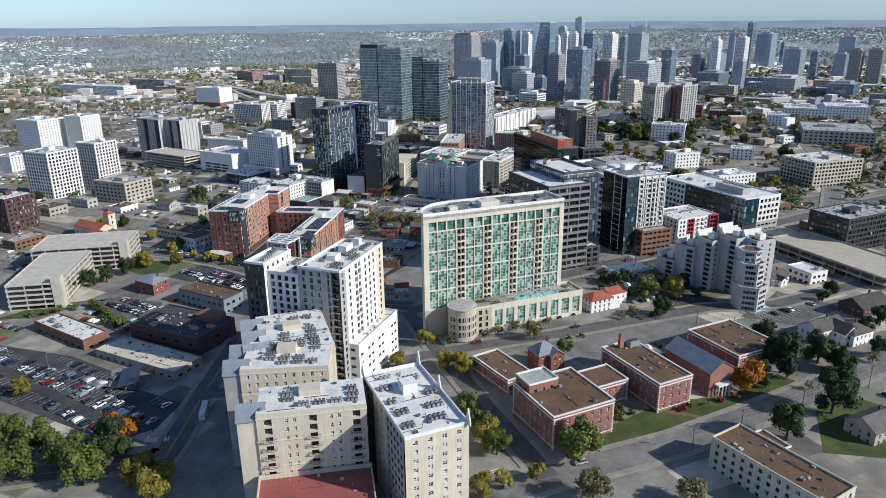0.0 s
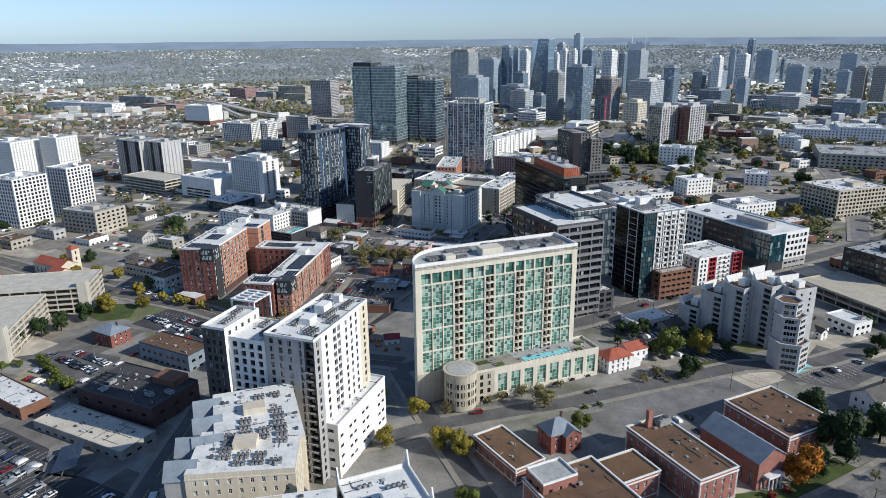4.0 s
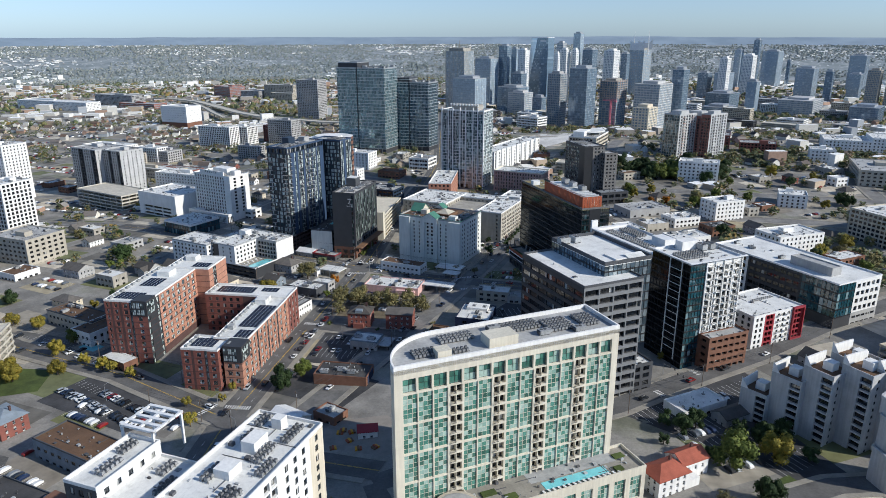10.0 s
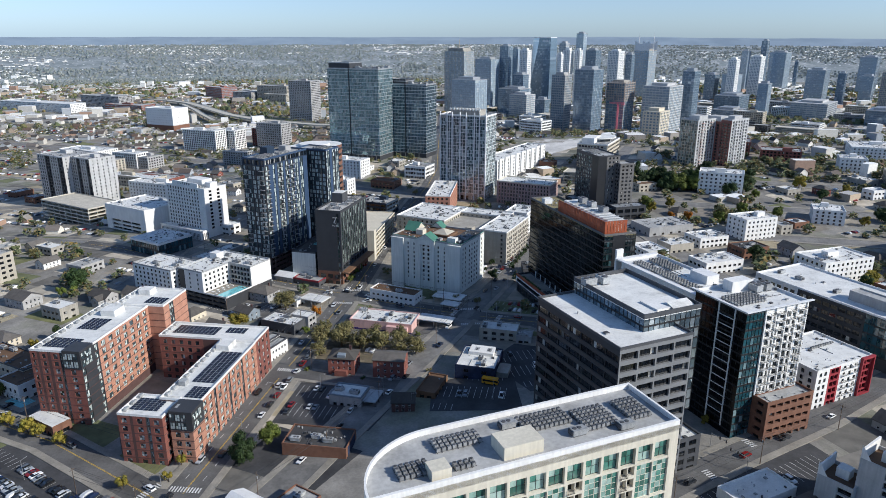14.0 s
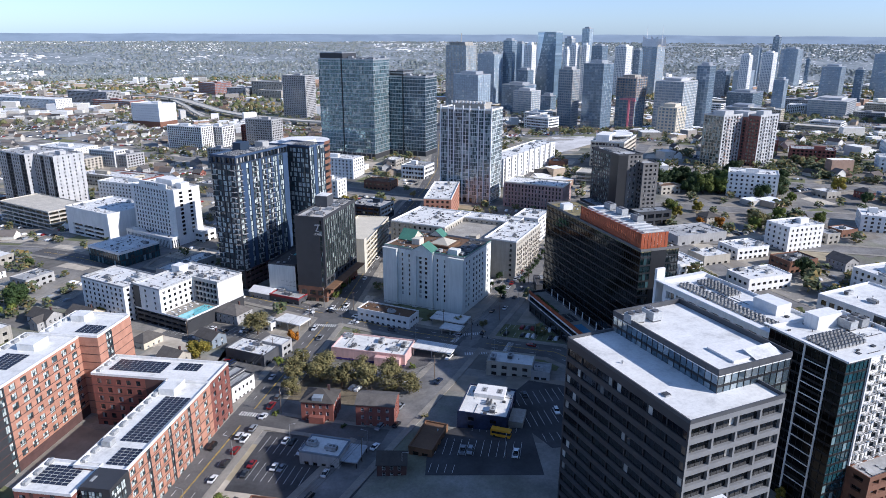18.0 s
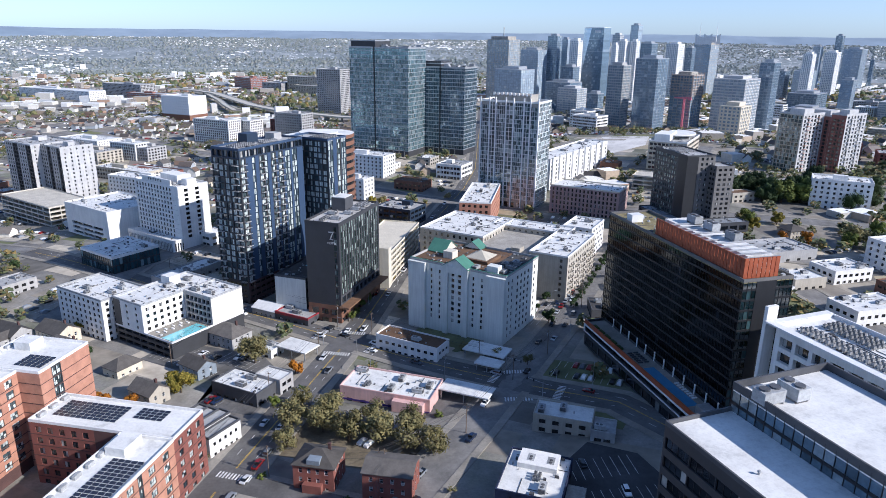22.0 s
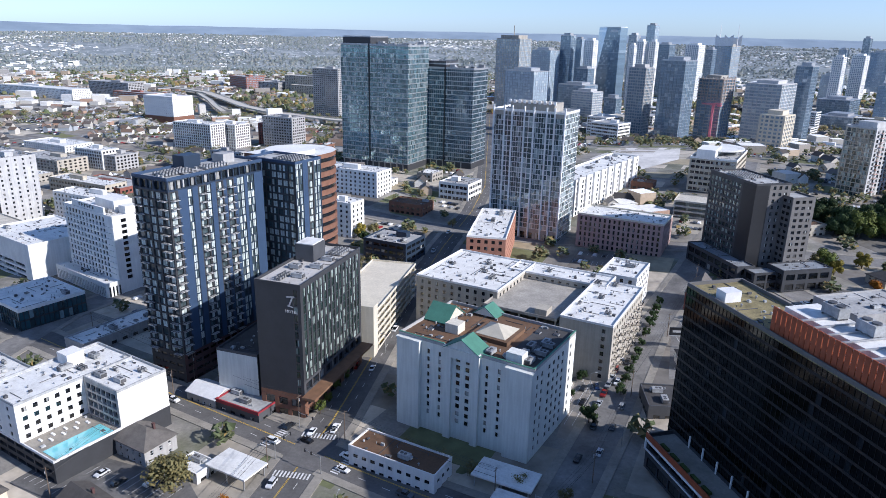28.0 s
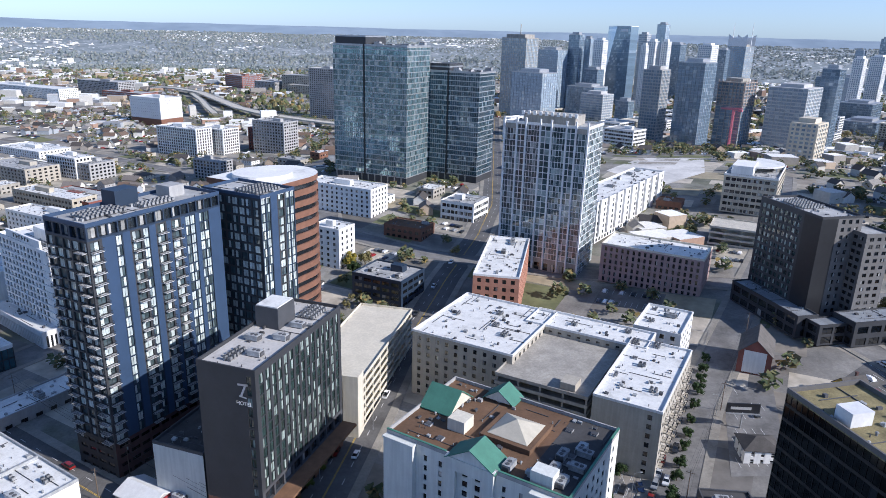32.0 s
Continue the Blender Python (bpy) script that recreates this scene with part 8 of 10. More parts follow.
flat_box(t, "catwalk", -5.5, -1.1, 5.8, 5.5, -0.26, 5.95, "metal_grey")


# ---- lots and lawns ----
def inside(pts, x, y):
    hit, n = False, len(pts)
    for i in range(n):
        (x0, y0), (x1, y1) = pts[i], pts[(i + 1) % n]
        if (y0 > y) != (y1 > y) and x < (x1 - x0) * (y - y0) / (y1 - y0) + x0:
            hit = not hit
    return hit


STALLS = []


def stalls(lot, pts, ang, fill, pitch=16.0, mat="paint_white", seed=3, pair=True, dense=False, shift=4.0):
    """Rows of painted stalls in a lot; the spots that are taken go to STALLS."""
    r = random.Random(seed)
    b = Bag()
    a = radians(ang)
    ca, sa = math.cos(a), math.sin(a)
    cx, cy = sum(p[0] for p in pts) / len(pts), sum(p[1] for p in pts) / len(pts)
    q = lambda u, v: (cx + ca * u - sa * v, cy + sa * u + ca * v)
    size = max(math.hypot(p[0] - cx, p[1] - cy) for p in pts)

    def strip(u0, v0, u1, v1):
        p = [q(*e) for e in ((u0, v0), (u1, v0), (u1, v1), (u0, v1))]
        b.quad(*[(x, y, land(x, y) + 0.12) for x, y in p])
    v = -size + shift
    while v < size:
        n = int(2 * size / 2.75)
        for i in range(n):
            u = -size + i * 2.75
            for k, w in ((0, v), (1, v + 5.2)) if pair else ((0, v),):
                m = q(u + 1.4, w + 2.5)
                if all(inside(pts, *q(u + e, w + f)) for e in (-0.5, 3.2) for f in (-0.6, 5.6)):
                    if not dense:
                        strip(u - 0.07, w, u + 0.07, w + 5.0)
                    if r.random() < fill:
                        STALLS.append((m[0] + r.uniform(-0.2, 0.2), m[1] + r.uniform(-0.4, 0.4), ang + 90 + 180 * (r.random() < 0.5) + r.uniform(-3, 3)))
        v += pitch
    if b.f:
        part("stall_lines", b.mesh("stall_lines", mat), lot)


def lot(pts, mat, label, ang=0.0, fill=0.0, **kw):
    t = plot("parking_lot", pts, mat, label, "parking lot", 0.07)
    if fill:
        stalls(t, pts, ang, fill, **kw)
    return t


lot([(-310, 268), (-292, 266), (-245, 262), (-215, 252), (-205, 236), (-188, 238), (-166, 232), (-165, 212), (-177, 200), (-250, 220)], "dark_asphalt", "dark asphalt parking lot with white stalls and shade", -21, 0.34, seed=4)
lot([(-296, 322), (-262, 312), (-244, 306), (-232, 318), (-240, 332), (-270, 336)], "lot_asphalt", "crowded parking lot beside a hedge", -20, 0.95, pitch=8.5, pair=False, dense=True, shift=1)
lot([(-262, 372), (-206, 356), (-188, 375), (-252, 403)], "dark_asphalt", "full parking lot with closely parked cars", -22, 0.93, pitch=9.0, pair=False, seed=9)
lot([(-10, 302), (5, 284), (16, 290), (40, 300), (66, 313), (82, 329), (62, 350), (24, 327)], "worn_road", "empty sunlit parking lot with white stall lines", 33, 0.0, pitch=15.0)
lot([(-157, 432), (-158, 468), (-122, 469), (-110, 450), (-114, 432)], "dark_asphalt", "asphalt forecourt round the restaurant", 0, 0.3)
# yard and court below take a darker colour to deepen their shade
lot([(-96, 474), (-92, 450), (-52, 454), (-58, 480), (-64, 498), (-90, 478)], "dark_asphalt", "shaded asphalt yard beside the painted shop", 0, 0.16)
lot([(-72, 500), (-62, 520), (-46, 516), (-34, 498), (-30, 476), (-50, 470), (-60, 482)], "dark_asphalt", "dark asphalt court before the black hotel", 20, 0.12)
lot([(-168, 546), (-112, 552), (-106, 534), (-116, 526), (-160, 530)], "lot_asphalt", "asphalt apron round the pink store", 5, 0.0)
lot([(-250, 540), (-205, 530), (-205, 512), (-182, 512), (-181, 540), (-200, 556), (-246, 560)], "lot_asphalt", "patched lot behind the workshop", -14, 0.3)
lot([(-226, 592), (-182, 580), (-180, 604), (-228, 616)], "walk", "pale concrete apron of the diner", -13, 0.1)
lot([(-95, 608), (-78, 604), (-70, 660), (-80, 687), (-92, 646)], "soil", "pale gravel lot beside the tall hotel", -12, 0.06)
lot([(-14, 720), (25, 728), (42, 759), (24, 767), (2, 740)], "lot_asphalt", "asphalt lot behind the church", 30, 0.3)
lot([(-111, 1068), (-79, 1150), (-24, 1145), (-31, 1062), (-72, 998), (-84, 1030)], "pale_soil", "wide pale bare lot awaiting building", 0, 0.0)
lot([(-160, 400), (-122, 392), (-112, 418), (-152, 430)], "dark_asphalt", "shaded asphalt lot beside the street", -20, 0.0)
lot([(-330, 415), (-262, 405), (-262, 432), (-330, 438)], "lot_asphalt", "motel car park under small trees", -17, 0.25)
lot([(85, 352), (110, 345), (140, 372), (112, 392), (100, 372)], "lot_asphalt", "lot beside the white flats", 37, 0.2)
lot([(-53, 713), (-36, 712), (-40, 660), (-57, 656)], "worn_road", "pale worn lot beside the street", 12, 0.12)
lot([(-90, 660), (-78, 662), (-82, 622), (-92, 626)], "worn_road", "pale concrete lot beside the tall hotel", 12, 0.1)
# the flats' shade on this drive is put into its dark colour
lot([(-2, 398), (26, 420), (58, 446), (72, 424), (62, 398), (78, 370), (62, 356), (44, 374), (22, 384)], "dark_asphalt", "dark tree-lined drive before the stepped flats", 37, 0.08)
for pts, words in (([(0, 206), (14, 214), (44, 238), (72, 260), (100, 281), (88, 290), (66, 268), (38, 258), (18, 238), (2, 226)], "mown green lawn with paths before the brick halls"), ([(24, 336), (34, 336), (62, 358), (56, 366), (40, 352)], "strip of grass and shrubs along the lot"),
                   ([(-282, 372), (-268, 380), (-276, 400), (-300, 398), (-300, 380)], "grass corner under yellow trees"), ([(-164, 492), (-112, 492), (-106, 512), (-166, 514)], "yard of fallen leaves behind the brick houses"), ([(90, 232), (124, 232), (134, 262), (112, 276), (96, 262)], "grass garden below the trees"),
                   ([(104, 306), (122, 316), (112, 322), (100, 314)], "green verge by the white house"), ([(-320, 292), (-298, 300), (-286, 318), (-306, 322)], "scrubby verge along the garage drive")):
    plot("lawn", pts, "leaf_litter" if "fallen" in words else "grass", words, "lawn", 0.09)
plot("garden_path", [(37, 250), (39, 249), (52, 247), (53, 249), (40, 252)], "brick_brown", "brick garden path across the lawn", "path", 0.13)
plot("paved_yard", [(-128, 352), (-95, 352), (-84, 372), (-100, 388), (-122, 380)], "soil", "dirt yard with building materials", "yard", 0.09)


# ---- trees ----
def crown_mesh(kind, seed, n=2600):
    """A crown of leaf sprays gathered in uneven lobes, about 1 m in radius."""
    r = random.Random(seed)
    b = Bag()
    lobes = [(0, 0, 1.05, 0.62)]
    for i in range(11):
        a, h = i * 2.4 + r.uniform(-0.4, 0.4), r.uniform(0.5, 1.65)
        k = math.sqrt(max(0.0, 1 - ((h - 0.95) / 0.95) ** 2)) * r.uniform(0.5, 0.72)
        lobes.append((math.cos(a) * k, math.sin(a) * k, h, r.uniform(0.26, 0.44)))
    for i in range(n):
        x, y, z, e = lobes[i % len(lobes)]
        d = Vector((r.gauss(0, 1), r.gauss(0, 1), r.gauss(0.25, 1))).normalized()
        p = Vector((x, y, z)) + d * e * (r.uniform(0.3, 1.35) if kind == "leaf_brown" else r.uniform(0.7, 1.15))
        s = r.uniform(0.028, 0.062)
        u = d.cross(Vector((r.uniform(-1, 1), r.uniform(-1, 1), r.uniform(-1, 1)))).normalized() * s
        v = (d * r.uniform(-0.5, 0.5) + u.cross(d).normalized()).normalized() * s
        b.poly([tuple(p - u - v * 0.6), tuple(p + u - v), tuple(p + u * 0.7 + v + d * s * 0.5), tuple(p - u * 0.8 + v)])
    for x, y, z, e in lobes:
        k = 7
        ring = lambda f, h: [(x + math.cos(6.283 * j / k) * e * f * r.uniform(0.8, 1.1), y + math.sin(6.283 * j / k) * e * f * r.uniform(0.8, 1.1), z + e * h) for j in range(k)]
        f = 0.5 if kind == "leaf_brown" else 1.0
        lo, mi, hi = ring(0.42 * f, -0.6 * f), ring(0.76 * f, 0.0), ring(0.42 * f, 0.6 * f)
        for p, q in ((lo, mi), (mi, hi)):
            for j in range(k):
                b.quad(p[j], p[(j + 1) % k], q[(j + 1) % k], q[j])
        b.poly(hi)
        b.poly(lo[::-1])
    return b.mesh("crown", kind)


def trunk_mesh(seed):
    r = random.Random(seed)
    b = Bag()
    b.tube(0, 0, -0.15, 0.9, 0.075, 0.045, 8)
    for i in range(6):
        a, z = i * 1.05 + r.uniform(-0.3, 0.3), r.uniform(0.35, 0.8)
        m = (math.cos(a) * 0.25, math.sin(a) * 0.25, z + 0.28)
        b.beam((0, 0, z), m, 0.026)
        b.beam(m, (math.cos(a + 0.3) * 0.5, math.sin(a + 0.3) * 0.5, z + 0.62), 0.014)
    return b.mesh("tree", "bark")


TRUNKS = [trunk_mesh(i) for i in range(3)]
CROWNS = {}


def tree(kind, x, y, s, words, r, tall=1.0):
    key = (kind, r.randrange(3), s < 4)
    if key not in CROWNS:
        CROWNS[key] = crown_mesh(kind, 40 + len(CROWNS), 800 if s < 4 else 2600)
    ob = new("tree", TRUNKS[r.randrange(3)])
    ob.matrix_basis = pose(x, y, land(x, y), 0, 0, r.uniform(0, 360)) @ Matrix.Diagonal((s, s, s * tall, 1))
    tagged(ob, words, "tree", "trees in streets and gardens")
    part("crown", CROWNS[key], ob)


rt = random.Random(12)
for x, y, s in ((-196, 173, 9), (-200, 189, 8), (-182, 182, 9), (-169, 175, 9), (-214, 190, 8), (4, 212, 9), (37, 366, 9), (-4, 292, 5), (-25, 211, 6), (-33, 223, 6), (-40, 236, 6), (-151, 418, 5), (-176, 519, 3), (59, 847, 10), (74, 850, 10), (91, 859, 9), (26, 786, 7), (18, 240, 4)):
    tree("leaf_green", x, y, s * 0.92, "broad green tree with a dense uneven crown", rt)
for x, y, s in ((-305, 333, 6), (-300, 347, 6), (-295, 356, 6), (-292, 372, 6), (44, 346, 6), (90, 292, 10), (88, 319, 7), (108, 303, 8), (79, 238, 8), (101, 260, 10), (-156, 404, 6), (-344, 553, 8), (78, 279, 6), (116, 847, 9), (103, 839, 8), (-85, 619, 4), (-169, 190, 9), (116, 296, 6), (136, 314, 5)):
    tree("leaf_dark", x, y, s * 0.9, "dark evergreen tree with a thick crown", rt, 1.15)
for x, y, s in ((-149, 179, 8), (-139, 174, 8), (-240, 225, 5), (-293, 391, 6), (-286, 415, 5), (-320, 442, 5), (-72, 299, 5), (-48, 271, 6), (-56, 275, 6), (-80, 275, 5), (-216, 520, 6), (-191, 380, 3), (-181, 366, 4), (-287, 386, 6), (-270, 396, 5), (-338, 443, 5), (-352, 440, 5), (53, 373, 7), (-30, 216, 7)):
    tree("leaf_yellow", x, y, s * 0.9, "tree turning yellow in autumn", rt)
for x, y, s in ((22, 386, 5), (28, 392, 5), (16, 392, 4), (52, 386, 5), (60, 390, 5), (44, 390, 4), (66, 376, 4), (14, 378, 3), (30, 372, 3), (62, 414, 4), (140, 340, 5), (150, 350, 6), (132, 380, 4), (140, 392, 5)):
    tree("leaf_dark", x, y, s * 0.9, "dark shrubby tree in the shade of the flats", rt)
for x, y, s in ((-171, 199, 8), (72, 272, 8), (-180, 545, 4), (-222, 499, 5), (-234, 499, 5), (57, 759, 5), (44, 764, 4)):
    tree("leaf_orange", x, y, s * 0.9, "tree with orange autumn leaves", rt)
for x, y, s in ((-201, 550, 8), (-163, 507, 7), (-152, 509, 7), (-141, 506, 7), (-130, 508, 7), (-120, 508, 7), (-111, 506, 6), (-154, 519, 7), (-136, 517, 6), (-122, 517, 6), (-160, 496, 5), (-19, 308, 6), (86, 765, 9), (23, 786, 6), (-12, 780, 5), (-166, 522, 5), (40, 195, 6), (9, 190, 7), (-185, 824, 4), (30, 343, 4), (24, 338, 3)):
    tree("leaf_brown", x, y, s * 0.9, "half-bare brown tree in late autumn", rt, 0.9)
for x0, y0, x1, y1, n, kind, s in ((-177.5, 388, -180, 466, 11, "leaf_yellow", 2.0), (-178, 604, -184, 668, 9, "leaf_green", 2.4), (-75, 640, -58, 730, 11, "leaf_dark", 2.4), (-150, 590, -92, 575, 6, "leaf_brown", 2.6), (-60, 300, -14, 326, 7, "leaf_brown", 2.6), (-94, 628, -86, 668, 5, "leaf_dark", 2.2),
                                   (-300, 300, -284, 312, 4, "leaf_green", 2.6), (-252, 298, -240, 296, 3, "leaf_green", 3.0), (-275, 318, -250, 301, 6, "leaf_green", 2.8), (20, 452, 66, 496, 8, "leaf_yellow", 2.2), (-110, 330, -92, 314, 4, "leaf_yellow", 3.0), (100, 280, 130, 306, 4, "leaf_brown", 2.6),
                                   (-232, 400, -264, 408, 4, "leaf_yellow", 3.2), (-40, 180, -10, 198, 4, "leaf_yellow", 4.5), (-212, 694, -224, 780, 8, "leaf_brown", 2.6)):
    for i in range(n):
        f = (i + rt.uniform(-0.25, 0.25)) / max(1, n - 1)
        tree(kind, x0 + (x1 - x0) * f, y0 + (y1 - y0) * f, s * rt.uniform(0.75, 1.2), {"leaf_yellow": "small street tree turning yellow", "leaf_green": "small round green street tree", "leaf_dark": "small dark green street tree", "leaf_brown": "small bare brown street tree"}[kind], rt)
SHRUB = [crown_mesh(k, 90 + i, 260) for i, k in enumerate(("leaf_green", "leaf_dark", "leaf_brown", "leaf_red"))]
for i, (x, y, s) in enumerate(((20, 241, 1.6), (24, 246, 1.4), (30, 250, 1.8), (44, 252, 1.7), (47, 256, 1.2), (54, 258, 1.5), (60, 262, 1.6), (66, 266, 1.4), (35, 340, 1.6), (40, 345, 1.7), (46, 350, 1.5), (51, 355, 1.6), (-2, 310, 1.5), (4, 313, 1.4), (-100, 486, 1.6), (-160, 480, 1.4), (-130, 476, 1.1), (-182, 484, 1.2), (-183, 470, 1.2), (98, 340, 1.8), (112, 312, 1.6), (-115, 528, 1.6), (-172, 534, 1.5), (-236, 290, 1.8))):
    ob = new("shrub", SHRUB[3 if i in (3, 6, 7) else i % 3])
    ob.matrix_basis = pose(x, y, land(x, y) - s * 0.25, 0, 0, i * 40) @ Matrix.Diagonal((s * 1.3, s * 1.3, s, 1))
    tagged(ob, "red-leaved garden shrub on the lawn" if i in (3, 6, 7) else "rounded garden shrub beside the paving", "shrub", "shrubs")


# ---- vehicles ----
def car_set(kind):
    """Body, glass and wheel of a car: saloon, estate or pick-up."""
    b, g = Bag(), Bag()
    l, w = {"saloon": (4.6, 1.8), "estate": (4.7, 1.9), "pickup": (5.5, 1.95)}[kind]
    hood, roof = (0.92, 1.45) if kind == "saloon" else (1.05, 1.72) if kind == "estate" else (1.1, 1.85)
    side = [(-l / 2, 0.35), (l / 2, 0.35), (l / 2, 0.7), (l / 2 - 0.15, hood - 0.12), (l / 2 - 1.25, hood), (-l / 2 + 0.3, hood + 0.04), (-l / 2, hood - 0.2)]
    for s in (-1, 1):
        p = [(x, s * w / 2, z) for x, z in side]
        b.poly(p[::-1] if s > 0 else p)
    for (x0, z0), (x1, z1) in zip(side, side[1:] + side[:1]):
        b.quad((x0, -w / 2, z0), (x0, w / 2, z0), (x1, w / 2, z1), (x1, -w / 2, z1))
    a0, a1, c0, c1 = {"saloon": (-l / 2 + 0.55, l / 2 - 1.3, -0.75, 0.45), "estate": (-l / 2 + 0.12, l / 2 - 1.25, -l / 2 + 0.55, 0.55), "pickup": (-0.75, l / 2 - 1.5, -0.6, 0.75)}[kind]
    wi = w / 2 - 0.08
    lo = [(a0, -wi, hood), (a1, -wi, hood), (a1, wi, hood), (a0, wi, hood)]
    hi = [(c0, -wi + 0.2, roof), (c1, -wi + 0.2, roof), (c1, wi - 0.2, roof), (c0, wi - 0.2, roof)]
    for i in range(4):
        j = (i + 1) % 4
        g.quad(lo[i], lo[j], hi[j], hi[i])
    b.box(c0 - 0.02, -wi + 0.17, roof - 0.05, c1 + 0.02, wi - 0.17, roof + 0.03)
    if kind == "pickup":
        g.box(-l / 2 + 0.15, -w / 2 + 0.15, hood + 0.05, a0 - 0.1, w / 2 - 0.15, hood + 0.06)
    for sx in (-1, 1):
        for sy in (-1, 1):
            x, y = sx * l * 0.3, sy * (w / 2 - 0.1)
            ring = [(x + 0.34 * math.cos(0.785 * i), 0.34 + 0.34 * math.sin(0.785 * i)) for i in range(8)]
            b.poly([(u, y + sy * 0.12, v) for u, v in (ring if sy < 0 else ring[::-1])], 1)
            for i in range(8):
                p, q = ring[i], ring[(i + 1) % 8]
                b.quad((p[0], y - 0.1, p[1]), (p[0], y + 0.12, p[1]), (q[0], y + 0.12, q[1]), (q[0], y - 0.1, q[1]), 1)
    return b.mesh("car", "car_paint", "tyre"), g.mesh("glazing", "car_glass"), l, w


wb = Bag()
for s in (-1, 1):
    wb.poly([(0.34 * math.cos(0.6283 * i), 0.11 * s, 0.34 + 0.34 * math.sin(0.6283 * i)) for i in (range(10) if s < 0 else range(9, -1, -1))])
for i in range(10):
    p, q = [(0.34 * math.cos(0.6283 * k), 0.34 + 0.34 * math.sin(0.6283 * k)) for k in (i, i + 1)]
    wb.quad((p[0], -0.11, p[1]), (p[0], 0.11, p[1]), (q[0], 0.11, q[1]), (q[0], -0.11, q[1]))
WHEEL = wb.mesh("wheel", "tyre")
CARS = {k: car_set(k) for k in ("saloon", "estate", "pickup")}
rc = random.Random(77)


def car(x, y, ang, group, lift=0.1, kind=None):
    kind = kind or rc.choice(("saloon", "saloon", "estate", "estate", "pickup"))
    body, glass, l, w = CARS[kind]
    ob = new("car", body)
    ob.matrix_basis = pose(x, y, land(x, y) + lift, 0, 0, ang)
    tagged(ob, {"saloon": "parked saloon car on the asphalt", "estate": "tall family car on the asphalt", "pickup": "pick-up truck with an open bed"}[kind] if group == "parked cars" else {"saloon": "saloon car driving on the street", "estate": "tall family car on the street", "pickup": "pick-up truck on the street"}[kind], "car", group)
    part("glazing", glass, ob)


def clear_of(x, y):
    for o in FOOT:
        u, v = local((o[0], o[1]), o[4], (x, y))
        if abs(u) < o[2] / 2 + 1.6 and abs(v) < o[3] / 2 + 1.6:
            return False
    return True


FOOT = [tuple(o["footprint"]) for o in scene.objects if "footprint" in o]
for x, y, a in STALLS:
    if clear_of(x, y):
        car(x, y, a, "parked cars")
for pts, off, n, s0 in ((AVENUE, 3.5, 11, 40), (AVENUE, -3.2, 9, 22), (BROAD, 2.6, 8, 60), (BROAD, -2.6, 7, 95), (CROSS, 3.2, 6, 120), (CROSS, -3.0, 5, 150), (DIVISION, 2.4, 4, 240), (EAST, -2.2, 5, 30), (NEAR, 2.6, 3, 150), (PODIUM, 3.2, 4, 90), (AVENUE, -6.1, 8, 130), (BROAD, 5.4, 6, 300)):
    ps = along(pts, 1.0)
    parked = abs(off) > 5
    s = s0
    for i in range(n):
        s += rc.uniform(6.2, 9) if parked else rc.uniform(14, 60)
        if int(s) >= len(ps):
            break
        x, y, dx, dy = ps[int(s)]
        car(x - dy * off, y + dx * off, math.degrees(math.atan2(dy, dx)) + (180 if off > 0 else 0), "parked cars" if parked else "cars on the streets", 0.2)


def bus(label, x, y, ang, length, mat):
    b, g = Bag(), Bag()
    h, w = length / 2, 1.25
    b.box(-h, -w, 0.4, h, w, 1.5)
    b.box(-h, -w, 2.45, h, w, 3.05)
    b.box(-h + 0.2, -w + 0.15, 3.05, h - 0.6, w - 0.15, 3.15)
    b.box(-h, -w, 1.5, -h + 0.4, w, 2.45)
    ob = new("bus", b.mesh("bus", mat))
    ob.matrix_basis = pose(x, y, land(x, y) + 0.15, 0, 0, ang)
    tagged(ob, label, "bus")
    g.box(-h + 0.4, -w + 0.03, 1.5, h - 0.03, w - 0.03, 2.45)
    part("glazing", g.mesh("glazing", "car_glass"), ob)
    for sx in (-0.62, 0.62):
        for sy in (-1, 1):
            part("wheel", WHEEL, ob, pose(sx * h, sy * 1.12, 0) @ Matrix.Scale(1.4, 4))


bus("white city bus standing on the shaded road", -151.5, 226, 112, 12, "steel_white")
bus("short yellow school bus parked in the yard", -69, 476, -8, 7.5, "bus_yellow")


# ---- poles, wires, lamps ----
def utility_pole(x, y, ang, h=11.5):
    b = Bag()
    b.tube(0, 0, -0.5, h, 0.17, 0.11, 8)
    ob = new("utility_pole", b.mesh("utility_pole", "pole_wood"))
    ob.matrix_basis = pose(x, y, land(x, y), 0, 0, ang)
    tagged(ob, "tall brown timber utility pole with a crossarm", "utility pole", "utility poles")
    b = Bag()
    b.box(-1.2, -0.06, h - 0.9, 1.2, 0.06, h - 0.75)
    part("crossarm", b.mesh("crossarm", "pole_wood"), ob)
    if int(x) % 2:
        return
    b = Bag()
    b.tube(0.35, 0, h - 2.6, h - 1.7, 0.22, 0.22, 8)
    part("transformer", b.mesh("transformer", "unit_grey"), ob)


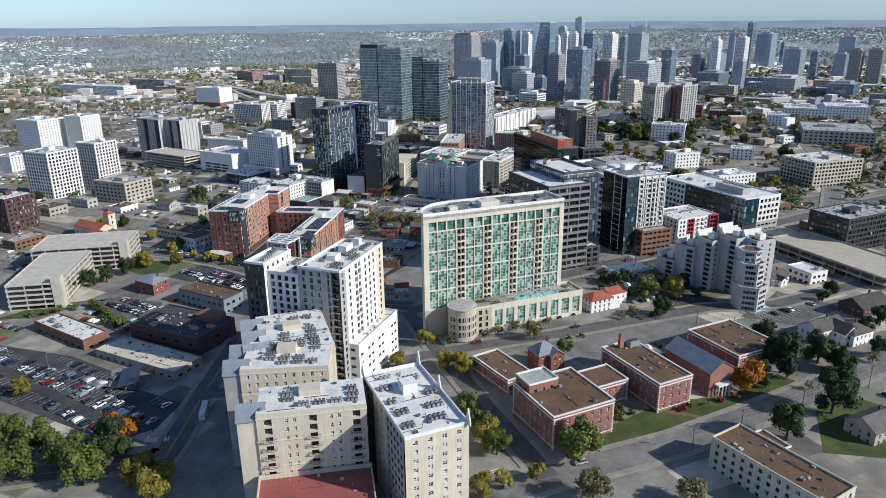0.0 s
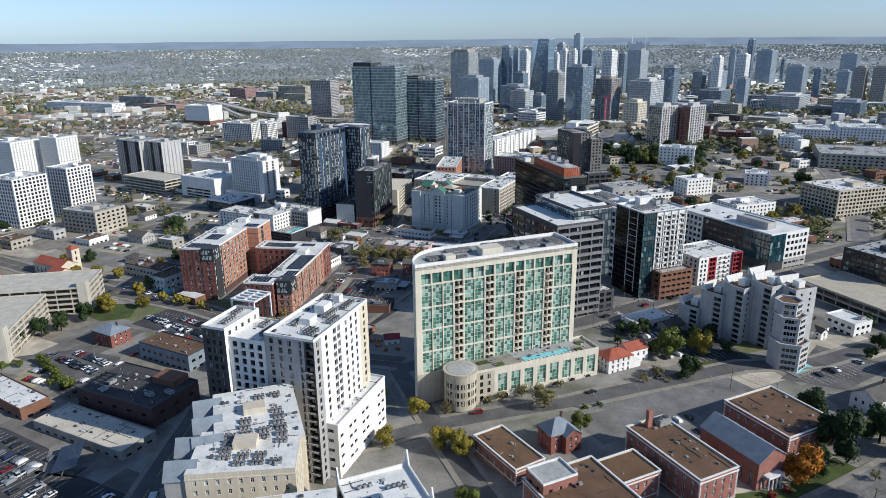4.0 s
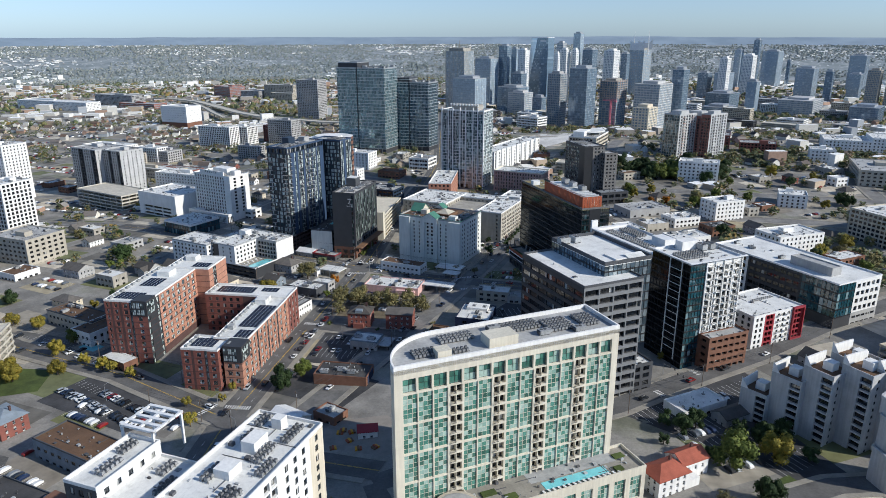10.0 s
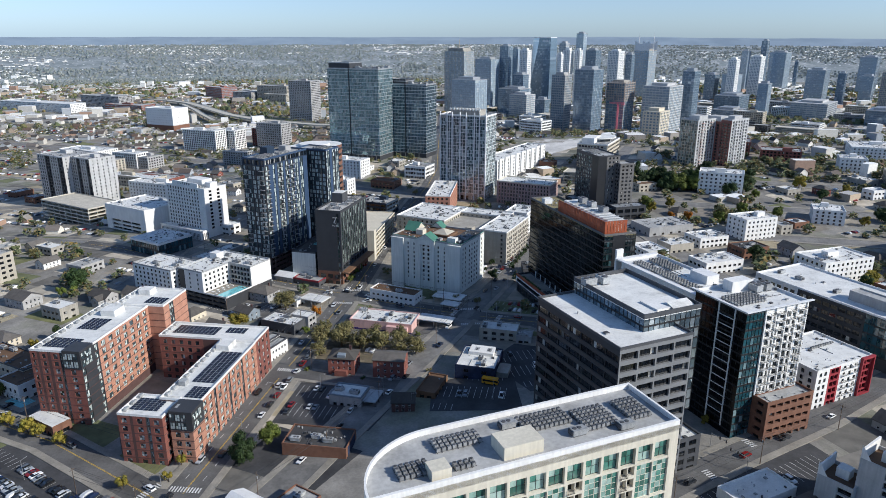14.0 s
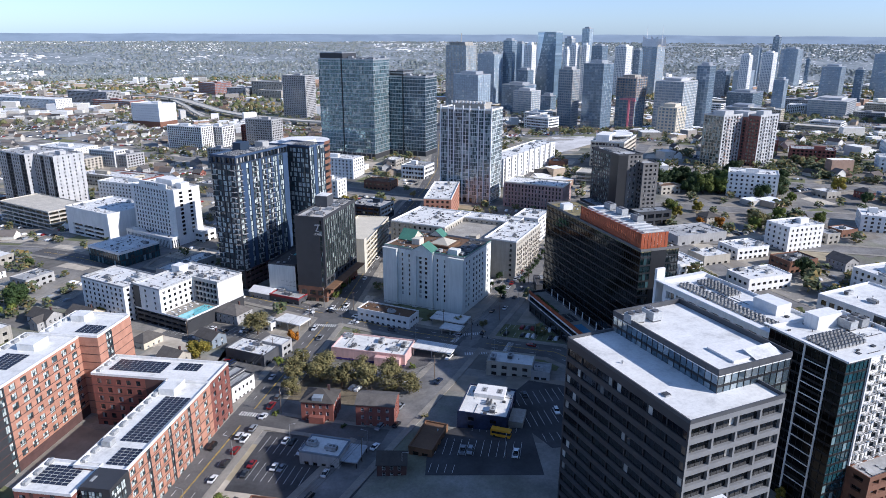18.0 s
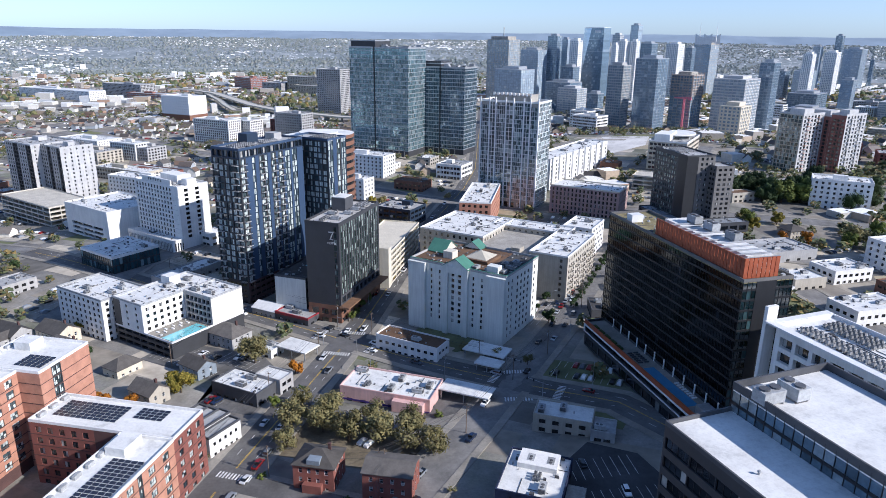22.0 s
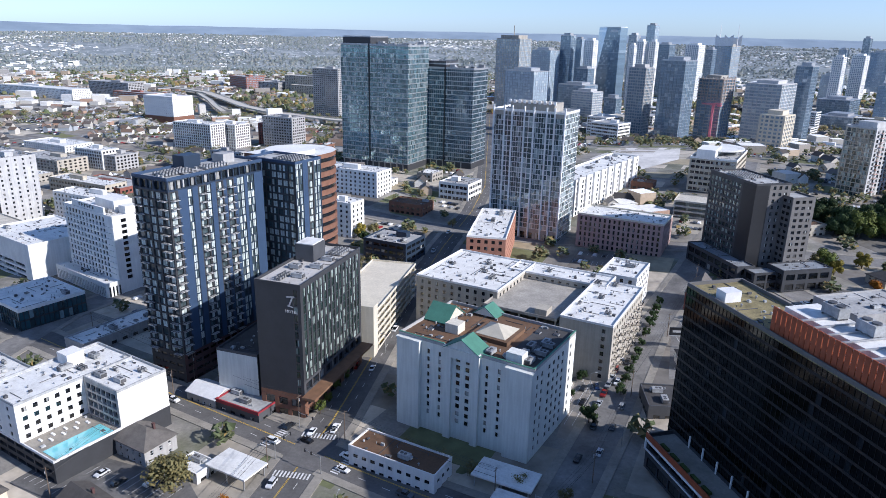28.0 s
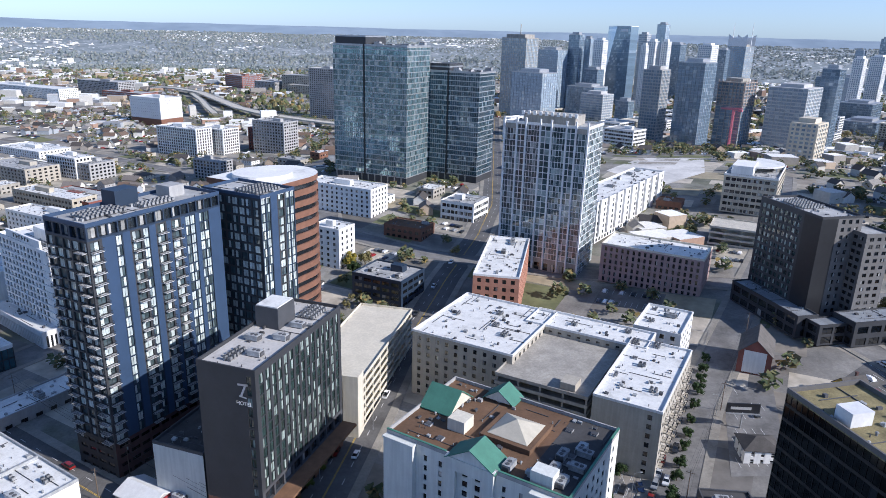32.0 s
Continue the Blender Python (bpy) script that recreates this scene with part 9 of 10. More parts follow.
def wires(pts, h=10.7, sag=0.7):
    b = Bag()
    for (x0, y0), (x1, y1) in zip(pts, pts[1:]):
        l = math.hypot(x1 - x0, y1 - y0)
        nx, ny = -(y1 - y0) / l, (x1 - x0) / l
        for o, dz in ((-1.0, 0), (0.0, 0.25), (1.0, 0), (0, -2.6)):
            last = None
            for i in range(9):
                f = i / 8
                x, y = x0 + (x1 - x0) * f + nx * o, y0 + (y1 - y0) * f + ny * o
                z = land(x0, y0) * (1 - f) + land(x1, y1) * f + h + dz - sag * 4 * f * (1 - f)
                if last:
                    b.beam(last, (x, y, z), 0.022 if dz > -1 else 0.04)
                last = (x, y, z)
    tagged(new("overhead_wires", b.mesh("overhead_wires", "wire")), "thin black overhead wires between timber poles", "wires", kind="stuff")


for run in ([(44, 224), (63, 238), (89, 257), (122, 283), (160, 315)], [(61, 338), (76, 325)], [(-205, 374), (-162, 366), (-152, 349)], [(-178, 370), (-180, 420), (-181, 470), (-181, 525), (-180, 568)], [(-158, 481), (-124, 488), (-103, 519), (-93, 560), (-82, 585), (-71, 640), (-56, 694), (-40, 754)],
            [(-300, 633), (-234, 610), (-182, 594), (-163, 589), (-109, 571)], [(-232, 537), (-234, 597)], [(2, 398), (36, 428), (72, 458), (110, 494)], [(-190, 660), (-194, 723), (-194, 771)], [(-330, 430), (-260, 414), (-205, 400)], [(-122, 488), (-116, 455), (-126, 416), (-140, 384)]):
    for i, (x, y) in enumerate(run):
        a, c = run[max(0, i - 1)], run[min(len(run) - 1, i + 1)]
        utility_pole(x, y, math.degrees(math.atan2(c[1] - a[1], c[0] - a[0])) + 90)
    wires(run)


def street_lamp(x, y, ang, h=8.5, words="slim grey street lamp with a single arm"):
    b = Bag()
    b.tube(0, 0, -0.3, h, 0.11, 0.07, 6)
    b.beam((0, 0, h - 0.1), (1.9, 0, h + 0.25), 0.045)
    ob = new("street_lamp", b.mesh("street_lamp", "metal_grey"))
    ob.matrix_basis = pose(x, y, land(x, y), 0, 0, ang)
    tagged(ob, words, "street lamp", "street lamps")
    b = Bag()
    b.box(1.6, -0.16, h + 0.2, 2.4, 0.16, h + 0.36)
    part("lamp_head", b.mesh("lamp_head", "unit_grey"), ob)


for x, y, a in ((-228, 240, 70), (-246, 248, 70), (-210, 232, 70), (-190, 222, 160), (-275, 255, 70), (-230, 378, 70), (-250, 326, 60), (20, 316, 120), (52, 330, 120), (2, 306, 120), (-146, 462, 0), (-116, 462, 180), (-100, 450, 0), (-66, 462, 90), (-150, 552, 90), (-120, 556, 90), (-164, 420, 180), (-163, 450, 180), (-164, 520, 180), (-178, 625, 0), (-172, 655, 180), (-182, 690, 0), (-74, 605, 200), (-86, 640, 20), (-58, 690, 200), (-62, 560, 90), (-30, 336, 0), (-60, 306, 120)):
    street_lamp(x, y, a)


def traffic_signal(x, y, ang, reach=7.0):
    b = Bag()
    b.tube(0, 0, -0.3, 6.4, 0.14, 0.1, 6)
    b.beam((0, 0, 5.9), (reach, 0, 6.3), 0.07)
    ob = new("traffic_signal", b.mesh("traffic_signal", "metal_grey"))
    ob.matrix_basis = pose(x, y, land(x, y), 0, 0, ang)
    tagged(ob, "traffic signal with a long mast arm over the crossing", "traffic signal", "traffic signals")
    for f in (0.55, 0.95):
        b = Bag()
        b.box(reach * f - 0.2, -0.18, 5.5, reach * f + 0.2, 0.18, 6.6)
        part("signal_head", b.mesh("signal_head", "black_metal"), ob)


for x, y, a in ((-160, 366, 150), (-178, 384, -30), (-180, 573, 70), (-163, 570, 160), (-165, 588, 250), (-181, 592, -20), (-80, 548, 160), (-97, 568, -20), (-76, 562, 250), (20, 436, -50), (30, 422, 140), (-158, 196, 100)):
    traffic_signal(x, y, a)

# hoarding and stacked goods in the dirt yard
ry = random.Random(8)
for i in range(7):
    t = thing("material_stack", "stack of orange and yellow building materials", "building materials", -112 + ry.uniform(-8, 14), 366 + ry.uniform(-6, 8), ry.uniform(0, 90), group="stacks in the yard")
    for k in range(3):
        flat_box(t, "bundle", -1.4 + k * 0.95, -1.2, -0.1, -0.55 + k * 0.95, 1.2, 0.8 + 0.3 * (k % 2), ("orange_panel", "bus_yellow", "wood_brown")[(i + k) % 3])

# ---- distance: towers, blocks, woods, hills ----
TAKEN = {}


def NEAR_TAKEN(x, y):
    return TAKEN.get((int(x // 100), int(y // 100)), ())


def take(x, y, w, d, ang):
    """Note a footprint in every cell of the plan that it may touch."""
    e = math.hypot(w, d) / 2 + 30
    for i in range(int((x - e) // 100), int((x + e) // 100) + 1):
        for j in range(int((y - e) // 100), int((y + e) // 100) + 1):
            TAKEN.setdefault((i, j), []).append((x, y, w / 2 + 3, d / 2 + 3, math.cos(radians(ang)), math.sin(radians(ang))))


def free(x, y, r):
    for a, b, hw, hd, c, s in NEAR_TAKEN(x, y):
        u, v = (x - a) * c + (y - b) * s, -(x - a) * s + (y - b) * c
        if abs(u) < hw + r and abs(v) < hd + r:
            return False
    for i in range(int((x - r - 9) // 50), int((x + r + 9) // 50) + 1):
        for j in range(int((y - r - 9) // 50), int((y + r + 9) // 50) + 1):
            for px, py, h in ROADS.get((i, j), ()):
                if math.hypot(x - px, y - py) < h + r:
                    return False
    return True


for o in [q for q in scene.objects if "footprint" in q]:
    x, y, w, d, ang = o["footprint"]
    take(x, y, w, d, ang)
    del o["footprint"]
ROADS = {}
take(-68, 1072, 84, 150, 0)
for pts, h in ((AVENUE, 9), (BROAD, 9), (CROSS, 9), (DIVISION, 9), (EAST, 8), (NEAR, 8), (HALL, 6), (PODIUM, 6), (WESTLOT, 7), *[(p, 8) for p in FAR_ROADS]):
    for p in along(pts, 6):
        ROADS.setdefault((int(p[0] // 50), int(p[1] // 50)), []).append((p[0], p[1], h))

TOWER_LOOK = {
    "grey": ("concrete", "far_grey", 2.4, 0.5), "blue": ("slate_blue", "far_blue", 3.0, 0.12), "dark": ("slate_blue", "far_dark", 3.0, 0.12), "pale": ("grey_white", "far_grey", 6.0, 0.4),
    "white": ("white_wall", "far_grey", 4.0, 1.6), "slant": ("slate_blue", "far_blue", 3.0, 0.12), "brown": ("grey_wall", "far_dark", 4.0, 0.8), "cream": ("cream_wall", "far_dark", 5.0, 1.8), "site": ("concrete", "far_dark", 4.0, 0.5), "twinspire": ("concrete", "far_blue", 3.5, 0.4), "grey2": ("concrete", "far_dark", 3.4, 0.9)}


def tower(x, y, w, d, ang, z, kind):
    """A downtown tower, its roof at height z: glass behind a grid of bars, a crown and roof plant."""
    h = z - land(x, y)
    away = math.atan2(x + 55, y - 287)
    broad = w * math.cos(radians(10) - away) + d * abs(math.sin(radians(10) - away))
    slope = max(radians(29) - away, radians(9))
    ang, w, d = -29, broad * 0.66 / math.cos(slope), min(broad * 0.34 / math.sin(slope), broad * 0.9)
    words = {"grey": "pale grey office tower with ribbed concrete and glass", "blue": "blue glass office tower in the downtown skyline", "dark": "dark glass tower in the downtown skyline", "pale": "pale concrete tower with banded windows",
             "white": "white striped tower with dark window bands", "slant": "blue glass tower with one sloping side", "brown": "grey apartment tower with deep balconies", "cream": "cream apartment tower with dark window columns", "grey2": "grey ribbed tower of slim piers and dark glass", "site": "unfinished concrete tower with bare floors and a red crane", "twinspire": "glass tower crowned by two thin white spires"}[kind]
    t = thing("skyscraper", words, "skyscraper", x, y, ang, group="downtown skyline")
    take(x, y, w, d, ang)
    wall, glass, bay, bar = TOWER_LOOK[kind]
    top = h * 0.86 if kind == "twinspire" else h * 0.95 if kind == "grey" else h
    r = random.Random(int(x + y))
    if kind == "slant":
        b, lit = Bag(), Bag()
        n, e = int(h / 5), d / 2
        edge = lambda lo, hi, a: lo + (hi - lo) * a
        for i in range(n):
            a, c = i / n, (i + 1) / n
            f0, f1, k0, k1 = edge(-38, -7, a), edge(-38, -7, c), edge(-54, -44, a), edge(-54, -44, c)
            for j in range(12):
                p, q = j / 12, (j + 1) / 12
                b.quad((f0 + (25 - f0) * p, -e, h * a), (f0 + (25 - f0) * q, -e, h * a), (f1 + (25 - f1) * q, -e, h * c), (f1 + (25 - f1) * p, -e, h * c))
            lit.quad((k0, e, h * a), (f0, -e, h * a), (f1, -e, h * c), (k1, e, h * c))
            b.quad((25, -e, h * a), (25, e, h * a), (25, e, h * c), (25, -e, h * c))
            b.quad((25, e, h * a), (k0, e, h * a), (k1, e, h * c), (25, e, h * c))
            b.box(f0, -e - 0.3, h * a, 25.3, -e - 0.1, h * a + 0.7)
        part("glazing", b.mesh("glazing", "far_dark"), t)
        # reflected sky on the leaning face is put in as a paler glass
        part("sloping_face", lit.mesh("sloping_face", "far_blue"), t, label="pale leaning glass side")
        k = Bag()
        k.prism([(-7, -e), (25, -e), (25, e), (-44, e)], h, h + 1)
        k.box(2, -e - 0.6, h - 10, 18, -e - 0.1, h - 5)
        part("crown", k.mesh("crown", "steel_white"), t)
        return t
    floors, pool = 4.2, {}
    for side in SIDES:
        if kind in ("white", "pale", "brown", "grey2", "cream"):
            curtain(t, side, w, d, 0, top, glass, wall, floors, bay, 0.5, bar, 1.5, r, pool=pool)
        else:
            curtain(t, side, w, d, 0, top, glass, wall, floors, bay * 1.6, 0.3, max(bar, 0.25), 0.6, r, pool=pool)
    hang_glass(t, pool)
    k = Bag()
    k.box(-w / 2, -d / 2, top, w / 2, d / 2, top + 1.2)
    k.box(-w * 0.3, -d * 0.3, top + 1.2, w * 0.3, d * 0.3, top + 5.5)
    part("crown", k.mesh("crown", "metal_grey" if kind in ("blue", "dark") else wall), t)
    if kind == "grey":
        k = Bag()
        k.box(-w * 0.38, -d * 0.38, top + 1.2, w * 0.38, d * 0.38, h)
        k.beam((0, 0, h), (0, 0, h + 17), 0.5)
        part("mast", k.mesh("mast", wall), t)
    if kind == "twinspire":
        k = Bag()
        k.poly([(-w / 2, -d / 2, top), (w / 2, -d / 2, top), (w / 2, -d / 2, h + 8), (w / 4, -d / 2, h), (-w / 4, -d / 2, h), (-w / 2, -d / 2, h + 8)])
        k.poly([(w / 2, d / 2, top), (-w / 2, d / 2, top), (-w / 2, d / 2, h + 8), (-w / 4, d / 2, h), (w / 4, d / 2, h), (w / 2, d / 2, h + 8)])
        part("crown", k.mesh("crown", "steel_white"), t)
        for s in (-1, 1):
            k = Bag()
            k.tube(s * w / 2, 0, top - 10, h + 34, 1.4, 0.3, 6)
            part("spire", k.mesh("spire", "steel_white"), t)
    if kind == "site":
        k = Bag()
        for i in range(8):
            a = top - 28 + i * 4
            k.box(-w / 2 - 1.2, -d / 2 - 1.2, a, w / 2 + 1.2, d / 2 + 1.2, a + 0.9)
            for u in range(8):
                for v in (-d / 2 - 1.0, d / 2 + 0.4):
                    k.box(-w / 2 + u * (w - 0.8) / 7, v, a + 0.9, -w / 2 + u * (w - 0.8) / 7 + 0.7, v + 0.7, a + 4.0)
            for v in range(5):
                k.box(w / 2 + 0.3, -d / 2 + v * (d - 0.8) / 4, a + 0.9, w / 2 + 1.0, -d / 2 + v * (d - 0.8) / 4 + 0.7, a + 4.0)
        part("bare_floor", k.mesh("bare_floor", "bare_slab"), t, label="bare concrete floors still open to the air")
        k, m = Bag(), top * 0.62
        for s in (-1, 1):
            for v in (-1, 1):
                k.beam((w * 0.3 + s, -d / 2 - 7 + v, 0), (w * 0.3 + s, -d / 2 - 7 + v, m), 0.35)
        for i in range(int(m / 5)):
            k.beam((w * 0.3 - 1, -d / 2 - 8, i * 5), (w * 0.3 + 1, -d / 2 - 8, i * 5 + 5), 0.3)
        for v in (0, 2.2):
            k.beam((w * 0.3 - 16, -d / 2 - 7, m + v * 0.4), (w * 0.3 + 11, -d / 2 - 7, m + v), 0.5)
        k.box(w * 0.3 + 6, -d / 2 - 8.2, m - 2, w * 0.3 + 11, -d / 2 - 5.8, m + 1)
        part("crane", k.mesh("crane", "crane_red"), t, label="pinkish red tower crane")
    return t


MID_LOOK = {
    "white": (S("white_wall", "glass", 3.3, 4, 1.6, 1.7), "white_roof", "white-walled block with rows of square windows"),
    "white_dark": (S("white_wall", "glass_dark", 3.3, 3.6, 2.2, 2.3), "white_roof", "white apartment block with large dark windows"),
    "grey": (S("grey_wall", "glass_dark", 3.3, 4, 2.4, 1.9), "grey_roof", "grey panelled block with wide dark windows"),
    "tan": (S("tan_wall", "glass_dark", 3.4, 5, 2.6, 1.7), "grey_roof", "plain tan office block with wide windows"),
    "beige": (S("stone_tan", "glass_dark", 3.6, 4, 2.6, 2.0), "white_roof", "beige stone office with ribbon windows"),
    "brick": (S("brick_red", "glass_dark", 3.6, 4, 2.2, 1.9), "grey_roof", "red brick block with dark windows"),
    "rose": (S("brick_pink", "far_grey", 4, 4, 2.8, 2.6), "grey_roof", "rose brick office with a grid of pale windows"),
    "white_brick": (S("white_wall", "glass_dark", 4, 4, 1.0, 1.0, base=11), "white_roof", "large white box of a building over a brick base"),
    "brick_white": (S("tan_wall", "glass_bright", 3.2, 3.5, 2.4, 2.0), "white_roof", "grey-brown apartment tower with pale balconies"),
    "brickwhite": (S("brick_dark", "glass", 3.4, 4, 2.2, 2.0), "white_roof", "dark brick apartment block with pale window frames"),
    "glass": (S("white_wall", "glass", 3.8, 3, 2.7, 2.2), "grey_roof", "white-framed office with long bands of glass"),
    "blue_low": (S("blue_panel", "glass_dark", 3.5, 5, 4.2, 1.8), "grey_roof", "low building with blue panels and dark openings"),
    "charcoal": (S("charcoal", "glass_dark", 3.6, 4, 3, 2.2), "grey_roof", "charcoal metal-clad block with dark windows"),
    "panel": ({"front": [S("grey_wall", "glass_dark", 3.3, 3.4, 1.7, 2.0, 0.7, mull=1), S("charcoal", "glass", 3.3, 3.0, 2.6, 2.5, 0.2, deep=1.0, mull=1)], "wall": "grey_white"}, "grey_roof", "tall grey panelled apartment block with dark balcony stacks"),
    "deck": (None, "concrete", "open concrete parking garage of several decks")}


def mid(x, y, w, d, ang, z, kind):
    """A city block with its roof at height z."""
    st, roof, words = MID_LOOK[kind]
    h = max(z - land(x, y), 5)
    take(x, y, w, d, ang)
    if st is None:
        t = thing("parking_garage", words, "parking garage", x, y, ang)
        decks(t, w, d, -0.5, h, "pale_concrete")
        return t
    t = thing("city_block", words, "building", x, y, ang, group="city blocks")
    if isinstance(st, dict):
        plain, stack = st["front"]
        cuts = [(w * a, w * e, -1.5, h, stack if i % 2 else plain) for i, (a, e) in enumerate(((0, 0.3), (0.3, 0.5), (0.5, 0.8), (0.8, 1.0)))]
        ends = S("grey_white", "glass", 3.3, 5.0, 1.3, 1.6, 0.8)
        block(t, w, d, -1.5, h, {"front": cuts, "rest": ends}, roof, "grey_white", 0.8, 0, seed=int(abs(x) + abs(y)))
        st = ends
    else:
        block(t, w, d, -1.5, h, st, roof, None, 0.8, 0, seed=int(abs(x) + abs(y)), bare=y > 1200)
    r = random.Random(int(x * 3 + y))
    k = Bag()
    u, v = r.uniform(-w * 0.2, w * 0.2), r.uniform(-d * 0.2, d * 0.2)
    k.box(u - w * 0.12, v - d * 0.1, h - 0.8, u + w * 0.12, v + d * 0.1, h + 2.6)
    part("penthouse", k.mesh("penthouse", st.wall), t)
    if w > 24 and y < 800:
        scatter_units(t, r, -w / 2 + 2, -d / 2 + 2, w / 2 - 2, d / 2 - 2, h - 0.75, 2, 1, 0, 0, 0)
    if kind == "white_brick":
        k = Bag()
        k.box(-w / 2 - 0.1, -d / 2 - 0.1, -1, w / 2 + 0.1, d / 2 + 0.1, 10)
        part("brick_base", k.mesh("brick_base", "brick_brown"), t)
    return t


tower(-291, 1700, 53, 41, -10, 122, "grey")
tower(-250, 1858, 48, 37, -10, 94, "blue")
tower(-207, 1870, 26, 20, -10, 123, "dark")
tower(-186, 1907, 18, 14, -10, 116, "blue")
tower(-160, 1849, 23, 18, -10, 114, "white")
tower(-122, 1975, 40, 31, -10, 142, "slant")
tower(-77, 2089, 23, 18, -10, 127, "pale")
tower(-79, 1807, 11, 14, -10, 107, "white")
tower(-63, 1888, 21, 16, -10, 114, "white")
tower(-39, 1887, 16, 14, -10, 114, "white")
tower(-33, 2290, 27, 21, -10, 152, "blue")
tower(2, 2255, 39, 30, -10, 107, "dark")
tower(57, 2094, 38, 29, -10, 108, "white")
tower(97, 2148, 22, 17, -10, 99, "dark")
tower(145, 2261, 58, 42, -10, 126, "twinspire")
tower(-65, 1452, 31, 24, -10, 81, "brown")
tower(-19, 1396, 42, 33, -10, 94, "dark")
tower(36, 1437, 43, 34, -10, 70, "site")
tower(-228, 1440, 53, 41, -10, 72, "blue")
tower(-171, 1721, 63, 42, -10, 37, "dark")
tower(-165, 1792, 31, 24, -10, 63, "dark")
tower(107, 1441, 64, 42, -10, 66, "pale")
tower(157, 1481, 30, 23, -10, 89, "dark")
tower(332, 2010, 27, 21, -10, 92, "white")
tower(457, 2470, 26, 20, -10, 103, "blue")
tower(508, 2469, 23, 18, -10, 132, "dark")
tower(72, 1193, 34, 27, -10, 48, "cream")
tower(456, 2315, 40, 31, -10, 91, "white")
tower(594, 2621, 68, 42, -10, 96, "blue")
tower(664, 2687, 13, 14, -10, 66, "dark")
tower(559, 2121, 57, 42, -10, 65, "blue")
tower(313, 2165, 38, 30, -10, 49, "dark")
tower(358, 2139, 51, 39, -10, 51, "blue")
tower(348, 1761, 28, 22, -10, 52, "blue")
tower(452, 1771, 97, 42, -10, 15, "pale")
tower(821, 2521, 60, 42, -10, 86, "blue")
tower(662, 1963, 34, 26, -10, 68, "grey2")
tower(709, 1965, 39, 31, -10, 68, "grey2")
tower(692, 2164, 38, 29, -10, 49, "blue")
tower(548, 1671, 69, 42, -10, 11, "dark")
tower(308, 1871, 77, 42, -10, 19, "dark")
tower(272, 1711, 71, 42, -10, 3, "dark")
tower(-150, 1668, 47, 36, -10, 29, "pale")
tower(-103, 1569, 25, 19, -10, 28, "dark")
tower(578, 2008, 21, 16, -10, 63, "dark")

mid(-674, 748, 40, 40, -12, 38, "white")
mid(-627, 764, 29, 29, -12, 41, "white")
mid(-511, 571, 34, 34, -12, 34, "white_dark")
mid(-504, 628, 28, 28, -12, 33, "white_dark")
mid(-507.3, 793.3, 30, 28, -20, 34, "panel")
mid(-543.6, 802, 44, 36, -20, 34.3, "panel")
mid(-489, 745, 74, 34, -20, 0, "deck")
mid(-426, 558, 40, 32, -12, 11, "tan")
mid(220, 695, 57, 40, 30, 24, "beige")
mid(145, 1037, 34, 34, -12, 34, "brick")
mid(297, 1046, 51, 51, -12, 31, "white")
mid(347, 1037, 53, 53, -12, 35, "white")
mid(243, 956, 25, 25, -12, 31, "white")
mid(167, 780, 23, 23, -12, 17, "white")
mid(99, 733, 29, 20, 30, 19, "white")
mid(130, 650, 40, 24, 30, 16, "white")

mid(287, 876, 73, 73, -12, 27, "tan")
mid(-687, 707, 26, 26, -12, -1, "white")
mid(-452, 453, 26, 26, -12, 20, "brickwhite")
mid(199, 508, 25, 20, 37, 22, "tan")
mid(182, 496, 49, 29, 37, 24, "charcoal")
mid(-279, 887, 54, 21, -12, 24, "white")
mid(-197, 895, 24, 24, -12, 18, "glass")
mid(-249, 797, 19, 15, -12, 21, "white")
mid(-205, 765, 28, 23, -12, 10, "blue_low")
mid(-649, 977, 68, 34, -12, -5, "tan")
mid(-542, 905, 75, 22, -12, -8, "beige")
mid(-602, 1009, 46, 28, -12, -4, "grey")
mid(-477, 1032, 34, 17, -12, 2, "grey")
mid(-446, 801, 57, 17, -12, 9, "white")


mid(-773, 1345, 62, 40, -12, 22, "white_brick")
mid(-590, 1150, 62, 24, -12, 12, "white_dark")
mid(-560, 1172, 40, 26, -12, 10, "white_dark")
mid(-520, 1210, 30, 26, -12, 8, "brick")
mid(-495, 1190, 46, 26, -12, 20, "grey")
mid(-1000, 1970, 76, 50, -28, 12, "rose")
mid(-905, 1930, 60, 40, -12, 4, "grey")
mid(-800, 1900, 70, 40, -12, 2, "tan")
mid(-575, 1520, 52, 34, -12, 62, "grey")
mid(186, 1000, 40, 26, -12, 30, "brick")
mid(97, 850, 38, 22, -12, 31, "white")
mid(-1234, 1578, 228, 40, -12, 3, "white")
mid(-1138, 1673, 122, 40, -12, 11, "grey")
mid(-1046, 1628, 110, 40, -12, -4, "rose")
mid(-2303, 3796, 105, 40, -12, 32, "white")
mid(-744, 1088, 76, 38, -12, -12, "white")
mid(-527, 916, 66, 33, -12, -11, "brick")
mid(-618, 1007, 42, 21, -12, 0, "white_dark")
mid(-820, 1929, 94, 40, -12, 21, "tan")
mid(-942, 1983, 66, 33, -12, 0, "tan")
mid(-266, 910, 25, 12, -12, 4, "white")


